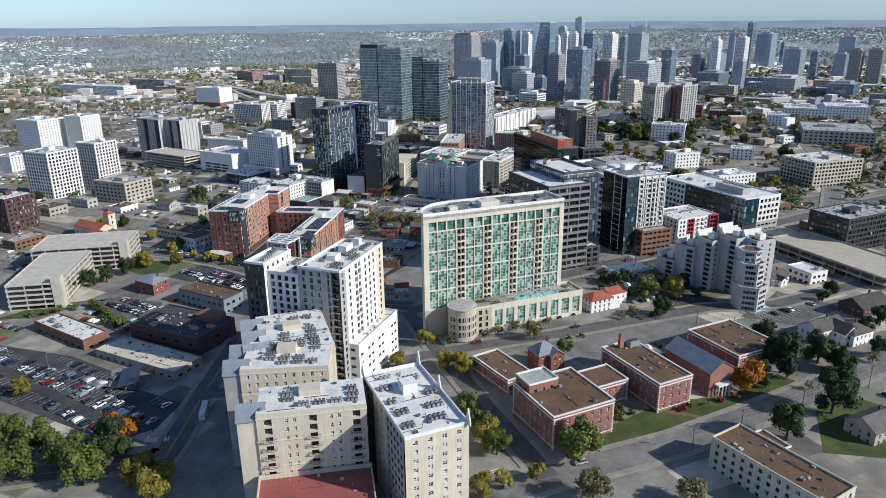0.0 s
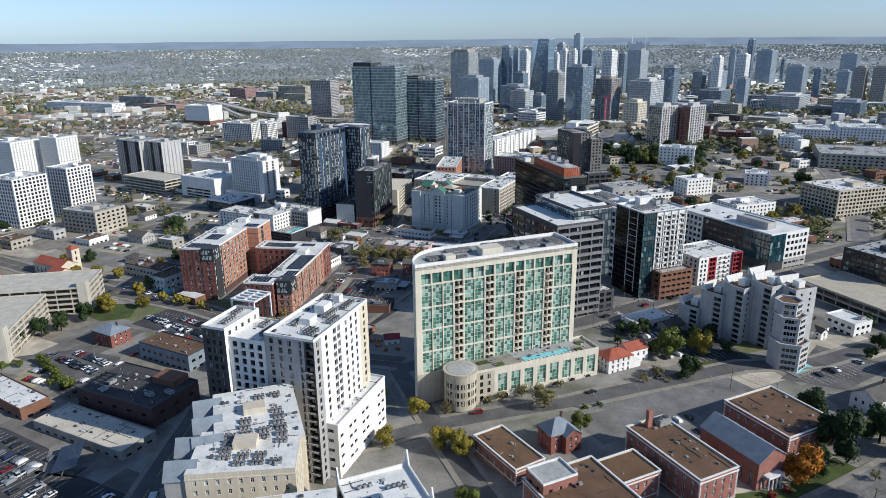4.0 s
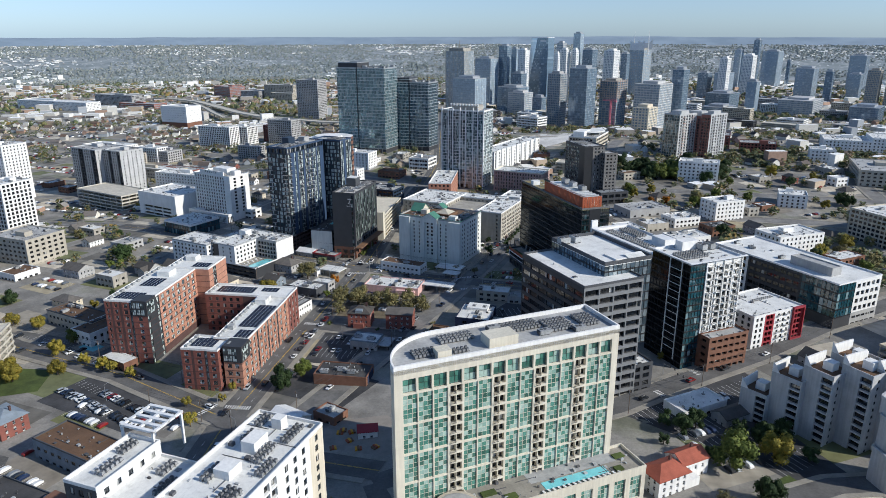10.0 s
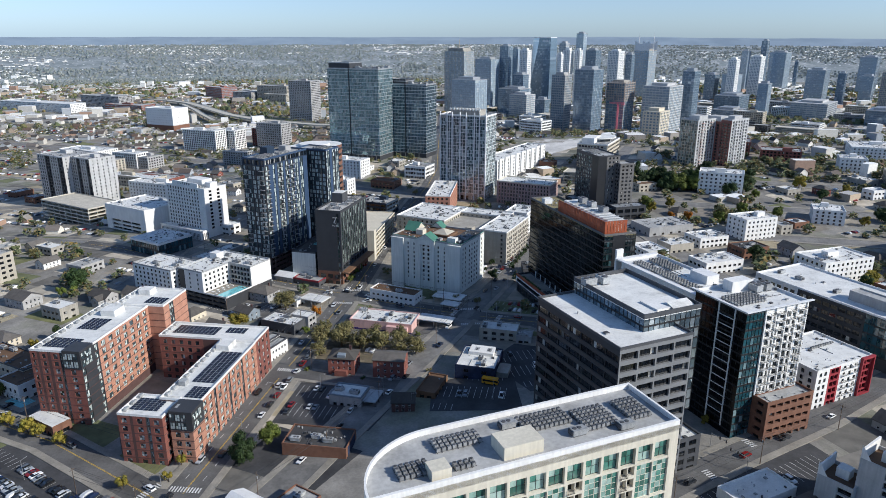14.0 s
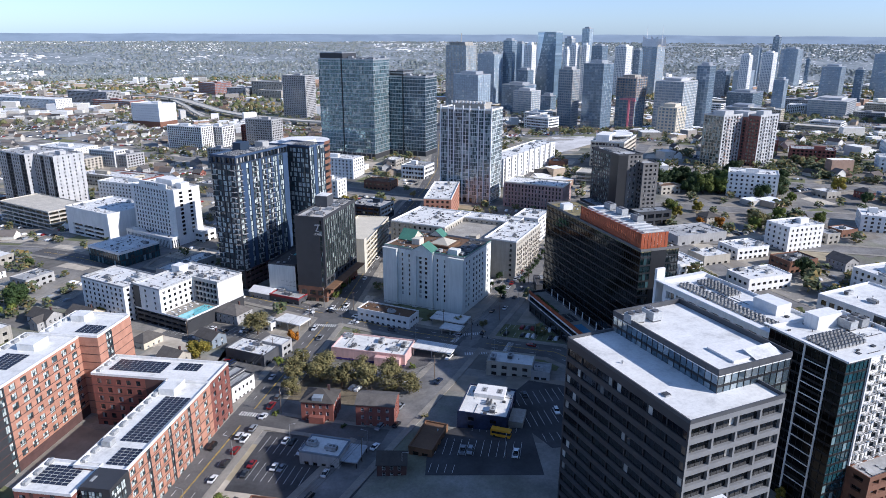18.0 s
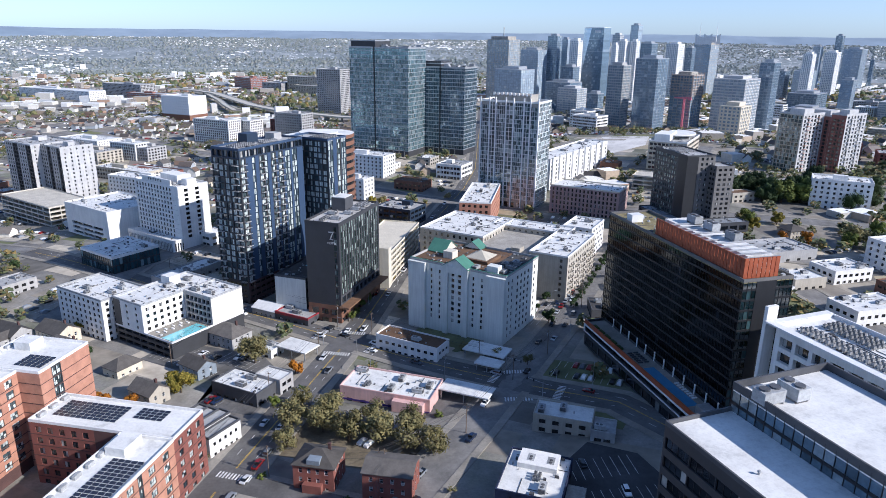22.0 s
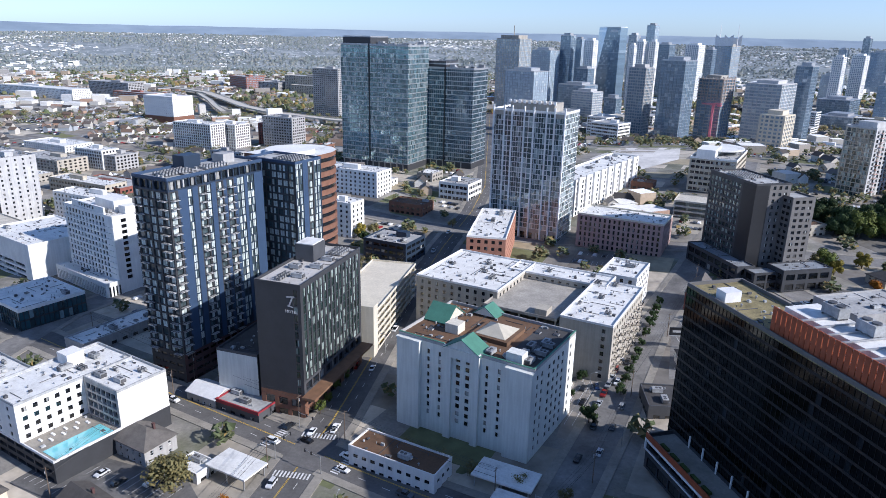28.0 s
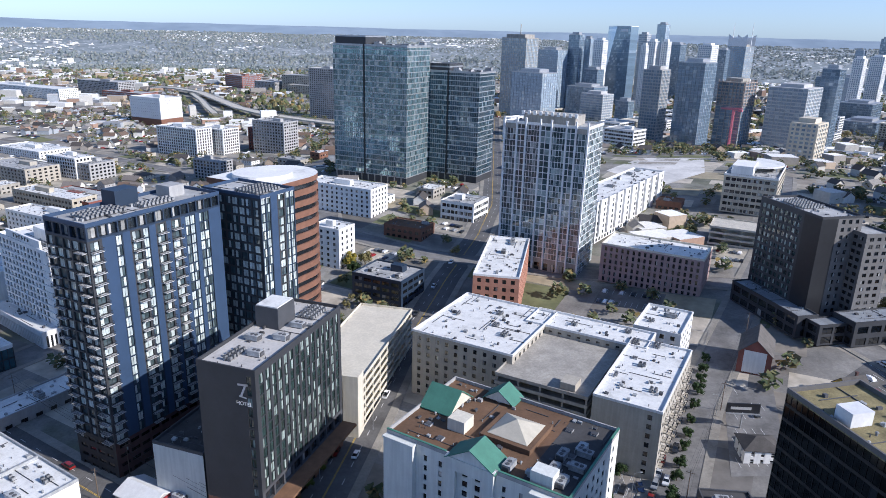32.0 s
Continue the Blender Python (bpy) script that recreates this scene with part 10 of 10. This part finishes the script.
def condo_pair():
    """Two pale apartment towers on one plan, a brick-faced wing between them."""
    c, ang = (90, 960), -45
    t = begin("apartment_tower", "pale apartment towers with balconies either side of a brick wing", "apartment building", c, 22, 30, ang)
    take(*c, 22, 30, ang)
    h = up(c, 66)
    glazed = S("stone_tan", "glass_mint", 3.2, 3.2, 2.8, 2.6, 0.3, top=1.5, mull=1, end=0.8)
    pale = S("grey_white", "glass", 3.2, 5.0, 2.6, 2.2, 0.6, top=1.5, mull=1)
    brick = S("brick_pink", "glass_dark", 3.2, 4.2, 2.4, 2.1, 0.7, top=4, mull=1)
    for name, at, w, d, z, front, right in (("wing", (90, 960.2), 21.5, 30, h, glazed, pale), ("wing", (113.3, 979.3), 27.5, 30, h - 2, brick, pale), ("wing", (127.6, 965.2), 12.6, 30, h, brick, pale)):
        take(*at, w, d, ang)
        x, y = local(c, ang, at)
        hub = block(t, w, d, -1, z, {"front": front, "right": right, "rest": pale}, "white_roof", "grey_white", 1.2, 0, off=(x + 0.001, y))
        k = Bag()
        k.box(-w * 0.3, -d * 0.25, z - 1, w * 0.3, d * 0.2, z + 3)
        part("penthouse", k.mesh("penthouse", "grey_white"), hub)
        if w != 27.5:
            balconies(hub, "right", w, d, [(u, 3.2 * i + 3) for i in range(int(z / 3.2) - 1) for u in (8, 22)], 4.4, 1.6, "salmon" if w > 20 else "grey_white", "steel_white")


condo_pair()


def far_office():
    """The long pale office behind the charcoal hotel, with a raised plant room and a round-ended canopy roof."""
    c, w, d, ang = (-11, 953), 32, 58, -15
    take(*c, w, d, ang)
    t = begin("office_building", "pale office with bands of windows and a rounded raised roof", "office building", c, w, d, ang)
    h = up(c, 41)
    st = S("stone_tan", "glass", 4.0, 3.2, 2.7, 2.0, 0.9, top=1.2, mull=1)
    block(t, w, d, -1, h, {"front": st, "right": st, "rest": st}, "grey_roof", "white_wall", 1.2, 0)
    flat_box(t, "plant_room", -13, -22, h - 1, 0, 4, h + 4.5, "white_wall")
    k = Bag()
    k.prism([(-4 + 20 * math.cos(radians(a)), 8 + 20 * math.sin(radians(a))) for a in range(-80, 100, 12)], h + 2.2, h + 3.4)
    part("curved_roof", k.mesh("curved_roof", "white_roof"), t)
    for u, v in ((-2, -10), (12, 0), (14, 12), (-2, 26)):
        k = Bag()
        k.box(u - 0.4, v - 0.4, h - 1, u + 0.4, v + 0.4, h + 2.2)
        part("post", k.mesh("post", "white_wall"), t)


far_office()
c, ang = (-99.5, 912), -19.5
take(*c, 22, 122, ang)
t = begin("long_apartments", "long white apartment block with projecting bays and a flat roof", "apartment building", c, 22, 122, ang)
h = up(c, 33)
st = S("white_wall", "glass", 3.3, 4.4, 2.4, 2.1, 0.6, top=1.2, mull=1)
block(t, 22, 122, -1, h, st, "white_roof", "white_wall", 1.0, 0)
for i in range(9):
    flat_box(t, "bay", 11, -58 + i * 13, 3, 12.2, -53 + i * 13, h + 0.8, "white_wall")
scatter_units(t, random.Random(8), -9, -55, 9, 55, h - 0.95, 5, 6, 0, 0, 1)
r = random.Random(77)
for _ in range(34):
    for _ in range(40):
        x, y, w, d = r.uniform(-270, 720), r.uniform(1290, 1960), r.uniform(28, 64), r.uniform(22, 40)
        if free(x, y, w * 0.5):
            break
    else:
        continue
    mid(x, y, w, d, -29, land(x, y) + r.choice((8, 10, 14, 18, 24, 30)), r.choice(("glass", "charcoal", "white", "beige", "white_dark", "grey", "glass", "deck")))


def far_rise(x, y):
    """How far the land beyond downtown climbs towards the ridge."""
    r = math.hypot(x + 50, y - 230)
    if r < 2900:
        return 0.0
    return 166 - 166 * r / (2900 + (r - 2900) * 6.5)
mid(-27, 873, 35, 23, -12, 21, "deck")
mid(-294, 992, 69, 15, -12, 24, "white")


def highway():
    """A raised motorway curving across the plain, with its parapets and piers."""
    t = tagged(new("highway"), "pale concrete motorway on low piers", "road", kind="structure")
    for wide, pts in ((10, [(-1125, 1804), (-1052, 1786), (-956, 1729), (-841, 1616), (-743, 1519), (-665, 1462), (-591, 1429), (-511, 1400), (-420, 1385)]), (5, [(-956, 1700), (-860, 1590), (-790, 1500), (-730, 1430)])):
        b, e = Bag(), Bag()
        ribbon(b, pts, wide, -wide, 7.0, 0.9)
        for o in (wide + 0.4, -wide):
            ribbon(e, pts, o, o - 0.4, 7.0, 1.9)
        part("carriageway", b.mesh("carriageway", "pale_concrete"), t)
        part("parapet", e.mesh("parapet", "pale_concrete"), t)
        for p in along(pts, 45)[1:-1]:
            take(p[0], p[1], 30, 46, 45)
            flat_box(t, "pier", p[0] - 1.2, p[1] - 1.2, land(p[0], p[1]) - 1, p[0] + 1.2, p[1] + 1.2, land(p[0], p[1]) + 7.5, "concrete")


highway()


def hills():
    """The climbing land beyond downtown and the wooded ridge on the horizon."""
    b = Bag()
    n = 150
    cx, cy = -50, 230
    rings = [2860, 2960, 3080, 3220, 3400, 3600, 3850, 4100, 4300]
    grid = []
    for i in range(n + 1):
        a = radians(-75 + 150 * i / n)
        row = []
        for r in rings:
            x, y = cx + math.sin(a) * r, cy + math.cos(a) * r
            row.append((x, y, -18 + far_rise(x, y) - (1 if r < 2900 else 0)))
        rise = 1 + 0.05 * noise.noise((a * 5, 1.3, 0)) + 0.035 * noise.noise((a * 19, 4.3, 0)) + 0.02 * smooth(-0.1, -0.9, a)
        for r, z in ((4400, 112), (4480, 127), (4560, 132), (4640, 90)):
            row.append((cx + math.sin(a) * r, cy + math.cos(a) * r, z * rise))
        grid.append(row)
    for i in range(n):
        for k in range(len(grid[0]) - 1):
            b.quad(grid[i][k], grid[i + 1][k], grid[i + 1][k + 1], grid[i][k + 1], 0 if k < 8 else 1)
    # haze over the ridge is put in as a bluish colour and weak glow
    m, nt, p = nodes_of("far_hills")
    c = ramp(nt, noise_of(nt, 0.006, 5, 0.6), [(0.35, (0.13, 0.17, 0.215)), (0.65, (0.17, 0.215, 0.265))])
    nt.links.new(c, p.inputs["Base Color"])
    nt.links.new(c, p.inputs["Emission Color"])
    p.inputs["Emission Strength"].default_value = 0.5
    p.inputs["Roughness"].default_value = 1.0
    # far land greyed and faintly glowing for the haze in front of it
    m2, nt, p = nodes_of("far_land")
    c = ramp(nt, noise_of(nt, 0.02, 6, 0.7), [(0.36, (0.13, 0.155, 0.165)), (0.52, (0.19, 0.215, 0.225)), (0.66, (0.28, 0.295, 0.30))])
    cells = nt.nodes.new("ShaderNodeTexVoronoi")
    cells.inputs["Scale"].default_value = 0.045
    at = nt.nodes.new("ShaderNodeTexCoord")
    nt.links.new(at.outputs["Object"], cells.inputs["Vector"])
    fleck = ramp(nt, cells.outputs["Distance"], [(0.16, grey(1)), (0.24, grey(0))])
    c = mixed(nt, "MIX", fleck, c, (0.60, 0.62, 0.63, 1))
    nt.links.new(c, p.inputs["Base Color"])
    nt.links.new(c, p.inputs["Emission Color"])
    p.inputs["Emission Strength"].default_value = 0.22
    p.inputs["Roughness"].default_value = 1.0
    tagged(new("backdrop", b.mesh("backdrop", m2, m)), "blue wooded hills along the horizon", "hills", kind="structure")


hills()


def filler():
    """Small houses and shops between the larger blocks."""
    r = random.Random(31)
    for x0, y0, x1, y1, n, base in ((-560, 400, -235, 650, 26, -14), (60, 400, 330, 640, 16, 35), (-40, 600, 330, 900, 20, 30), (-460, 690, -215, 900, 16, -12), (-640, 800, -320, 1120, 26, -12), (150, 560, 420, 900, 20, 30), (-330, 880, -60, 1080, 8, -12)):
        for _ in range(n):
            for _ in range(40):
                x, y = r.uniform(x0, x1), r.uniform(y0, y1)
                w, d = r.uniform(12, 24), r.uniform(9, 15)
                if free(x, y, 2 + w / 2):
                    break
            else:
                continue
            k = r.random()
            if k < 0.5:
                o = house(r.choice(("weathered house with a shingle roof on a small plot", "pale wooden house with a dark pitched roof", "brick bungalow with a grey shingle roof")), (x, y), w * 0.75, d * 0.85, base + r.choice((0, 90)), r.uniform(3.4, 6), r.choice(("white_wall", "tan_wall", "brick_red", "grey_wall", "cream_wall")), "shingle", r.choice(("gable", "hip")), r.uniform(2.4, 3.4), 0, chimney=False)
            else:
                o = shop("low_shop", r.choice(("low flat-roofed shop with roof units on a city lot", "single-storey store with a pale roof and dark windows", "plain flat-roofed workshop beside its parking lot")), "shop", (x, y), w * 1.2, d * 1.2, base + r.choice((0, 90)), r.uniform(4, 8), r.choice(("white_wall", "tan_wall", "brick_brown", "concrete", "grey_wall")), r.choice(("white_roof", "white_roof", "grey_roof", "brown_roof")), units=(1, 0), budget=0)
            take(x, y, w * 1.2, d * 1.2, base)
            del o["footprint"]
    kinds = (("leaf_green", "green tree on a city lot"), ("leaf_yellow", "yellowing tree on a city lot"), ("leaf_brown", "brown autumn tree on a city lot"), ("leaf_dark", "dark green tree on a city lot"))
    for x0, y0, x1, y1, n, s in ((60, 420, 330, 660, 22, 5), (30, 660, 330, 900, 30, 5.5), (-520, 400, -235, 640, 22, 4), (-470, 690, -210, 880, 16, 4), (10, 846, 130, 900, 22, 7.5)):
        for _ in range(n):
            for _ in range(30):
                x, y = r.uniform(x0, x1), r.uniform(y0, y1)
                if free(x, y, 1):
                    break
            else:
                continue
            k = kinds[3 if s > 7 else r.randrange(4)]
            tree(k[0], x, y, s * r.uniform(0.7, 1.2), k[1], rt)


filler()


def patchwork():
    """Lots, yards, drives and verges that cover the ground between the buildings, with their painted stalls and cars."""
    r = random.Random(17)
    ground, lines, bodies = Bag(), Bag(), Bag()
    for gx in range(-980, 620, 34):
        for gy in range(150, 1720, 30):
            x, y = gx + r.uniform(-8, 8), gy + r.uniform(-8, 8)
            if y < 480 and -150 < x < 30:
                continue
            a = radians((33 if x > 0 and y < 900 else -13) + r.uniform(-3, 3))
            ca, sa = math.cos(a), math.sin(a)
            w, d = r.uniform(9, 19), r.uniform(7, 15)
            lift = 0.03 + 0.03 * r.random()
            n = 4
            for i in range(n):
                for j in range(n):
                    p = [(x + ca * u - sa * v, y + sa * u + ca * v) for u, v in ((w * (2 * i / n - 1), d * (2 * j / n - 1)), (w * (2 * (i + 1) / n - 1), d * (2 * j / n - 1)), (w * (2 * (i + 1) / n - 1), d * (2 * (j + 1) / n - 1)), (w * (2 * i / n - 1), d * (2 * (j + 1) / n - 1)))]
                    if i == 0 and j == 0:
                        base = len(ground.v)
                        ground.v += [(x + ca * u - sa * v, y + sa * u + ca * v, 0) for jj in range(n + 1) for ii in range(n + 1) for u, v in [(w * (2 * ii / n - 1), d * (2 * jj / n - 1))]]
                        ground.v[base:] = [(u, v, land(u, v) + lift) for u, v, _ in ground.v[base:]]
                    k = base + j * (n + 1) + i
                    ground.f.append((k, k + 1, k + n + 2, k + n + 1))
                    ground.m.append(0)
            if r.random() < 0.55 and free(x, y, 4):
                for s in (-1, 1):
                    for i in range(int(2 * w / 2.8)):
                        u, v = -w + 1 + i * 2.8, s * d * 0.45
                        q = [(x + ca * e - sa * f, y + sa * e + ca * f) for e, f in ((u - 0.08, v), (u + 0.08, v), (u + 0.08, v + 5), (u - 0.08, v + 5))]
                        if not free(q[0][0], q[0][1], 2):
                            continue
                        if y < 900:
                            lines.quad(*[(e, f, land(e, f) + 0.09) for e, f in q])
                        if r.random() < 0.5:
                            z = land(*q[0]) + 0.1
                            at = lambda e, f, h: (x + ca * (u + 1.4 + e) - sa * (v + 2.5 + f), y + sa * (u + 1.4 + e) + ca * (v + 2.5 + f), z + h)
                            m = len(bodies.v)
                            bodies.v += [at(e, f, h) for f, h, g in ((-2.2, 0.2, 0.9), (2.2, 0.2, 0.9), (2.2, 0.9, 0.9), (-2.2, 0.9, 0.9), (-1.3, 1.45, 0.7), (0.6, 1.45, 0.7)) for e in (-g, g)]
                            bodies.f += [tuple(m + i for i in f) for f in ((0, 1, 7, 6), (3, 2, 4, 5), (1, 3, 5, 7), (2, 0, 6, 4), (6, 7, 9, 8), (8, 9, 11, 10), (10, 11, 5, 4), (7, 5, 11, 9), (4, 6, 8, 10))]
                            bodies.m += [0] * 9
    tagged(new("lots_and_yards", ground.mesh("lots_and_yards", "patch")), "grey lots, gravel yards and dull grass verges between buildings", "lots", kind="stuff")
    tagged(new("far_stall_lines", lines.mesh("far_stall_lines", "paint_white")), "white painted stall lines on the distant lots", "road marking", kind="stuff")
    tagged(new("far_cars", bodies.mesh("far_cars", "far_car")), "rows of parked cars on distant lots", "cars", kind="stuff")


M["far_car"] = palette("far_car", ["d8d9d9", "c9cbcd", "1c1d20", "2b2e33", "85898e", "5b6066", "e6e6e4", "7c1f1f", "1d2c4a", "f0f0ee"], 0.3, vary=0.05, spec=0.6)
patchwork()


def scatter_far():
    """The carpet of houses, sheds and woods beyond the hand-built blocks."""
    r = random.Random(5)
    walls, roofs, flats, woods, plain, specks = Bag(), Bag(), Bag(), Bag(), Bag(), Bag()

    def where(rmin, rmax, amin, amax):
        d = math.sqrt(r.uniform(rmin * rmin, rmax * rmax))
        a = radians(r.uniform(amin, amax))
        return -40 + math.sin(a) * d, 180 + math.cos(a) * d

    def house(x, y, w, d, h, a):
        c, s = math.cos(a), math.sin(a)
        z = land(x, y) + far_rise(x, y)
        q = lambda u, v, e: (x + c * u - s * v, y + s * u + c * v, z + e)
        lo = [q(-w, -d, 0), q(w, -d, 0), q(w, d, 0), q(-w, d, 0)]
        up = [q(-w, -d, h), q(w, -d, h), q(w, d, h), q(-w, d, h)]
        rg = [q(-w, 0, h + d * 0.75), q(w, 0, h + d * 0.75)]
        n = len(walls.v)
        walls.v += lo + up + rg
        fs = [(0, 1, 5, 4), (2, 3, 7, 6), (1, 2, 6, 9, 5), (3, 0, 4, 8, 7)]
        walls.f += [tuple(n + i for i in f) for f in fs]
        walls.m += [0] * 4
        e = 0.5
        n = len(roofs.v)
        roofs.v += [q(-w - e, -d - e, h - 0.3), q(w + e, -d - e, h - 0.3), q(w + e, 0, h + d * 0.75 + 0.1), q(-w - e, 0, h + d * 0.75 + 0.1), q(w + e, d + e, h - 0.3), q(-w - e, d + e, h - 0.3)]
        roofs.f += [(n, n + 1, n + 2, n + 3), (n + 3, n + 2, n + 4, n + 5)]
        roofs.m += [0, 0]

    def shed(x, y, w, d, h, a, bag=flats):
        c, s = math.cos(a), math.sin(a)
        z = land(x, y) + far_rise(x, y)
        p = [(x + c * u - s * v, y + s * u + c * v) for u, v in ((-w, -d), (w, -d), (w, d), (-w, d))]
        n = len(bag.v)
        bag.v += [(u, v, z) for u, v in p] + [(u, v, z + h) for u, v in p]
        bag.f += [(n, n + 1, n + 5, n + 4), (n + 1, n + 2, n + 6, n + 5), (n + 2, n + 3, n + 7, n + 6), (n + 3, n, n + 4, n + 7)]
        bag.m += [1, 1, 1, 1]
        m = len(bag.v)
        bag.v += [(u, v, z + h + 0.02) for u, v in p]
        bag.f.append((m, m + 1, m + 2, m + 3))
        bag.m.append(0)

    def tree(x, y, s, bag, n):
        """A clump of the far woods: a rough crown of n sprays, or a low faceted one."""
        z = land(x, y) + far_rise(x, y)
        if n:
            for _ in range(n):
                a, e, h = r.uniform(0, 6.283), s * math.sqrt(r.random()), r.random()
                k = e * (1 - 0.55 * abs(h - 0.35))
                u, v, w, q = x + math.cos(a) * k, y + math.sin(a) * k, z + s * (0.35 + 1.25 * h), s * r.uniform(0.2, 0.38)
                p = [(r.uniform(-q, q), r.uniform(-q, q), r.uniform(-q, q)) for _ in range(3)]
                bag.quad((u - q, v + p[0][1], w + p[0][2]), (u + p[1][0], v - q, w + p[1][2] * 0.6), (u + q, v + p[2][1], w + p[2][2]), (u + p[0][0], v + q, w + q * 0.6))
            return
        k, t0 = 6, r.uniform(0, 6)
        m = len(bag.v)
        bag.v += [(x + math.cos(t0 + 6.283 * i / k) * s * r.uniform(0.7, 1.25), y + math.sin(t0 + 6.283 * i / k) * s * r.uniform(0.7, 1.25), z + s * r.uniform(0.1, 0.5)) for i in range(k)]
        bag.v += [(x + math.cos(t0 + 0.5 + 6.283 * i / k) * s * r.uniform(0.35, 0.8), y + math.sin(t0 + 0.5 + 6.283 * i / k) * s * r.uniform(0.35, 0.8), z + s * r.uniform(0.9, 1.5)) for i in range(k)]
        for i in range(k):
            j = (i + 1) % k
            bag.f += [(m + i, m + j, m + k + i), (m + j, m + k + j, m + k + i)]
            bag.m += [0, 0]
        bag.f.append(tuple(m + k + i for i in range(k)))
        bag.m.append(0)
    for _ in range(2600):
        x, y = where(640, 2500, -46, 6)
        if noise.noise((x * 0.004, y * 0.004, 0.5)) > -0.12 and free(x, y, 9):
            house(x, y, r.uniform(4, 8), r.uniform(3.5, 5), r.uniform(3, 6.5), r.choice((0.25, 0.25 + 1.57)) + r.uniform(-0.2, 0.2))
    for _ in range(900):
        x, y = where(700, 2200, 6, 52)
        if free(x, y, 9):
            house(x, y, r.uniform(4, 8), r.uniform(3.5, 5), r.uniform(3, 6.5), r.choice((0.6, 0.6 + 1.57)) + r.uniform(-0.2, 0.2))
    for rmin, rmax, n, big in ((620, 1400, 480, 0.7), (1100, 2600, 2000, 0.75), (2300, 3000, 2600, 0.55), (2900, 4350, 8000, 0.36)):
        for _ in range(n):
            x, y = where(rmin, rmax, -48, 48)
            w, d = r.uniform(6, 22) * big, r.uniform(5, 16) * big
            if noise.noise((x * 0.003, y * 0.003, 7.5)) > (0.02 if rmin > 2200 else -0.25) and free(x, y, max(w, d)):
                shed(x, y, w, d, r.uniform(2, 4) if rmin > 2500 else r.uniform(4, 8) if r.random() < 0.9 else r.uniform(9, 18), 0.25 + r.choice((0, 0.35)) + r.uniform(-0.1, 0.1), specks if rmin > 2200 else flats)
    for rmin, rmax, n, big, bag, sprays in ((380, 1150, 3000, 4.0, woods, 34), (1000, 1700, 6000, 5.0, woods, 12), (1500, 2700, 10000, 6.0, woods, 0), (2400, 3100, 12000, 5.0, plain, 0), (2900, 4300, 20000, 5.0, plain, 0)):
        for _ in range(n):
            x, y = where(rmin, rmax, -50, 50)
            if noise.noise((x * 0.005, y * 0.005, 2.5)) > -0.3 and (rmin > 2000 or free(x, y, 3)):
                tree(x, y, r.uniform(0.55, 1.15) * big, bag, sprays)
    for _ in range(900):
        x, y = r.uniform(20, 430), r.uniform(560, 1010)
        if noise.noise((x * 0.011, y * 0.011, 5.5)) > -0.1 and free(x, y, 2):
            tree(x, y, r.uniform(2.6, 5.6), woods, 40)
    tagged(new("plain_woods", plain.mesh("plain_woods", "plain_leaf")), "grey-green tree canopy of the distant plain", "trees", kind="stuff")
    tagged(new("far_house_walls", walls.mesh("far_house_walls", "far_house_wall")), "walls of the small houses of a distant suburb", "houses", kind="stuff")
    tagged(new("far_house_roofs", roofs.mesh("far_house_roofs", "far_roof")), "dark pitched roofs of a distant suburb", "roofs", kind="stuff")
    tagged(new("far_sheds", flats.mesh("far_sheds", "far_flat_roof", "far_house_wall")), "pale flat-roofed sheds and shops in the distance", "buildings", kind="stuff")
    tagged(new("plain_sheds", specks.mesh("plain_sheds", "far_flat_roof", "far_flat_roof")), "white roofs of warehouses and houses far out on the plain", "buildings", kind="stuff")
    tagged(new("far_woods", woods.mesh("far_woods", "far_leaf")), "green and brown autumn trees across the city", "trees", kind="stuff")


M["far_flat_roof"] = palette("far_flat_roof", ["f2f2ee", "e4e2dc", "b5b2ad", "f4f4f0", "9d9a96", "d2cec6", "eceae4", "f0f0ee", "f4f4f2"], 0.8)
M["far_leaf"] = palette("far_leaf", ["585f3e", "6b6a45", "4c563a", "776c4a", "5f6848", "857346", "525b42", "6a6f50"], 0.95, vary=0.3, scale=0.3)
# leaf tones lifted towards blue-grey: the distance haze is in the colour
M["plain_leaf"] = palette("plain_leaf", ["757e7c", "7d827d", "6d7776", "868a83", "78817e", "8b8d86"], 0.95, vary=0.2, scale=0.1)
scatter_far()
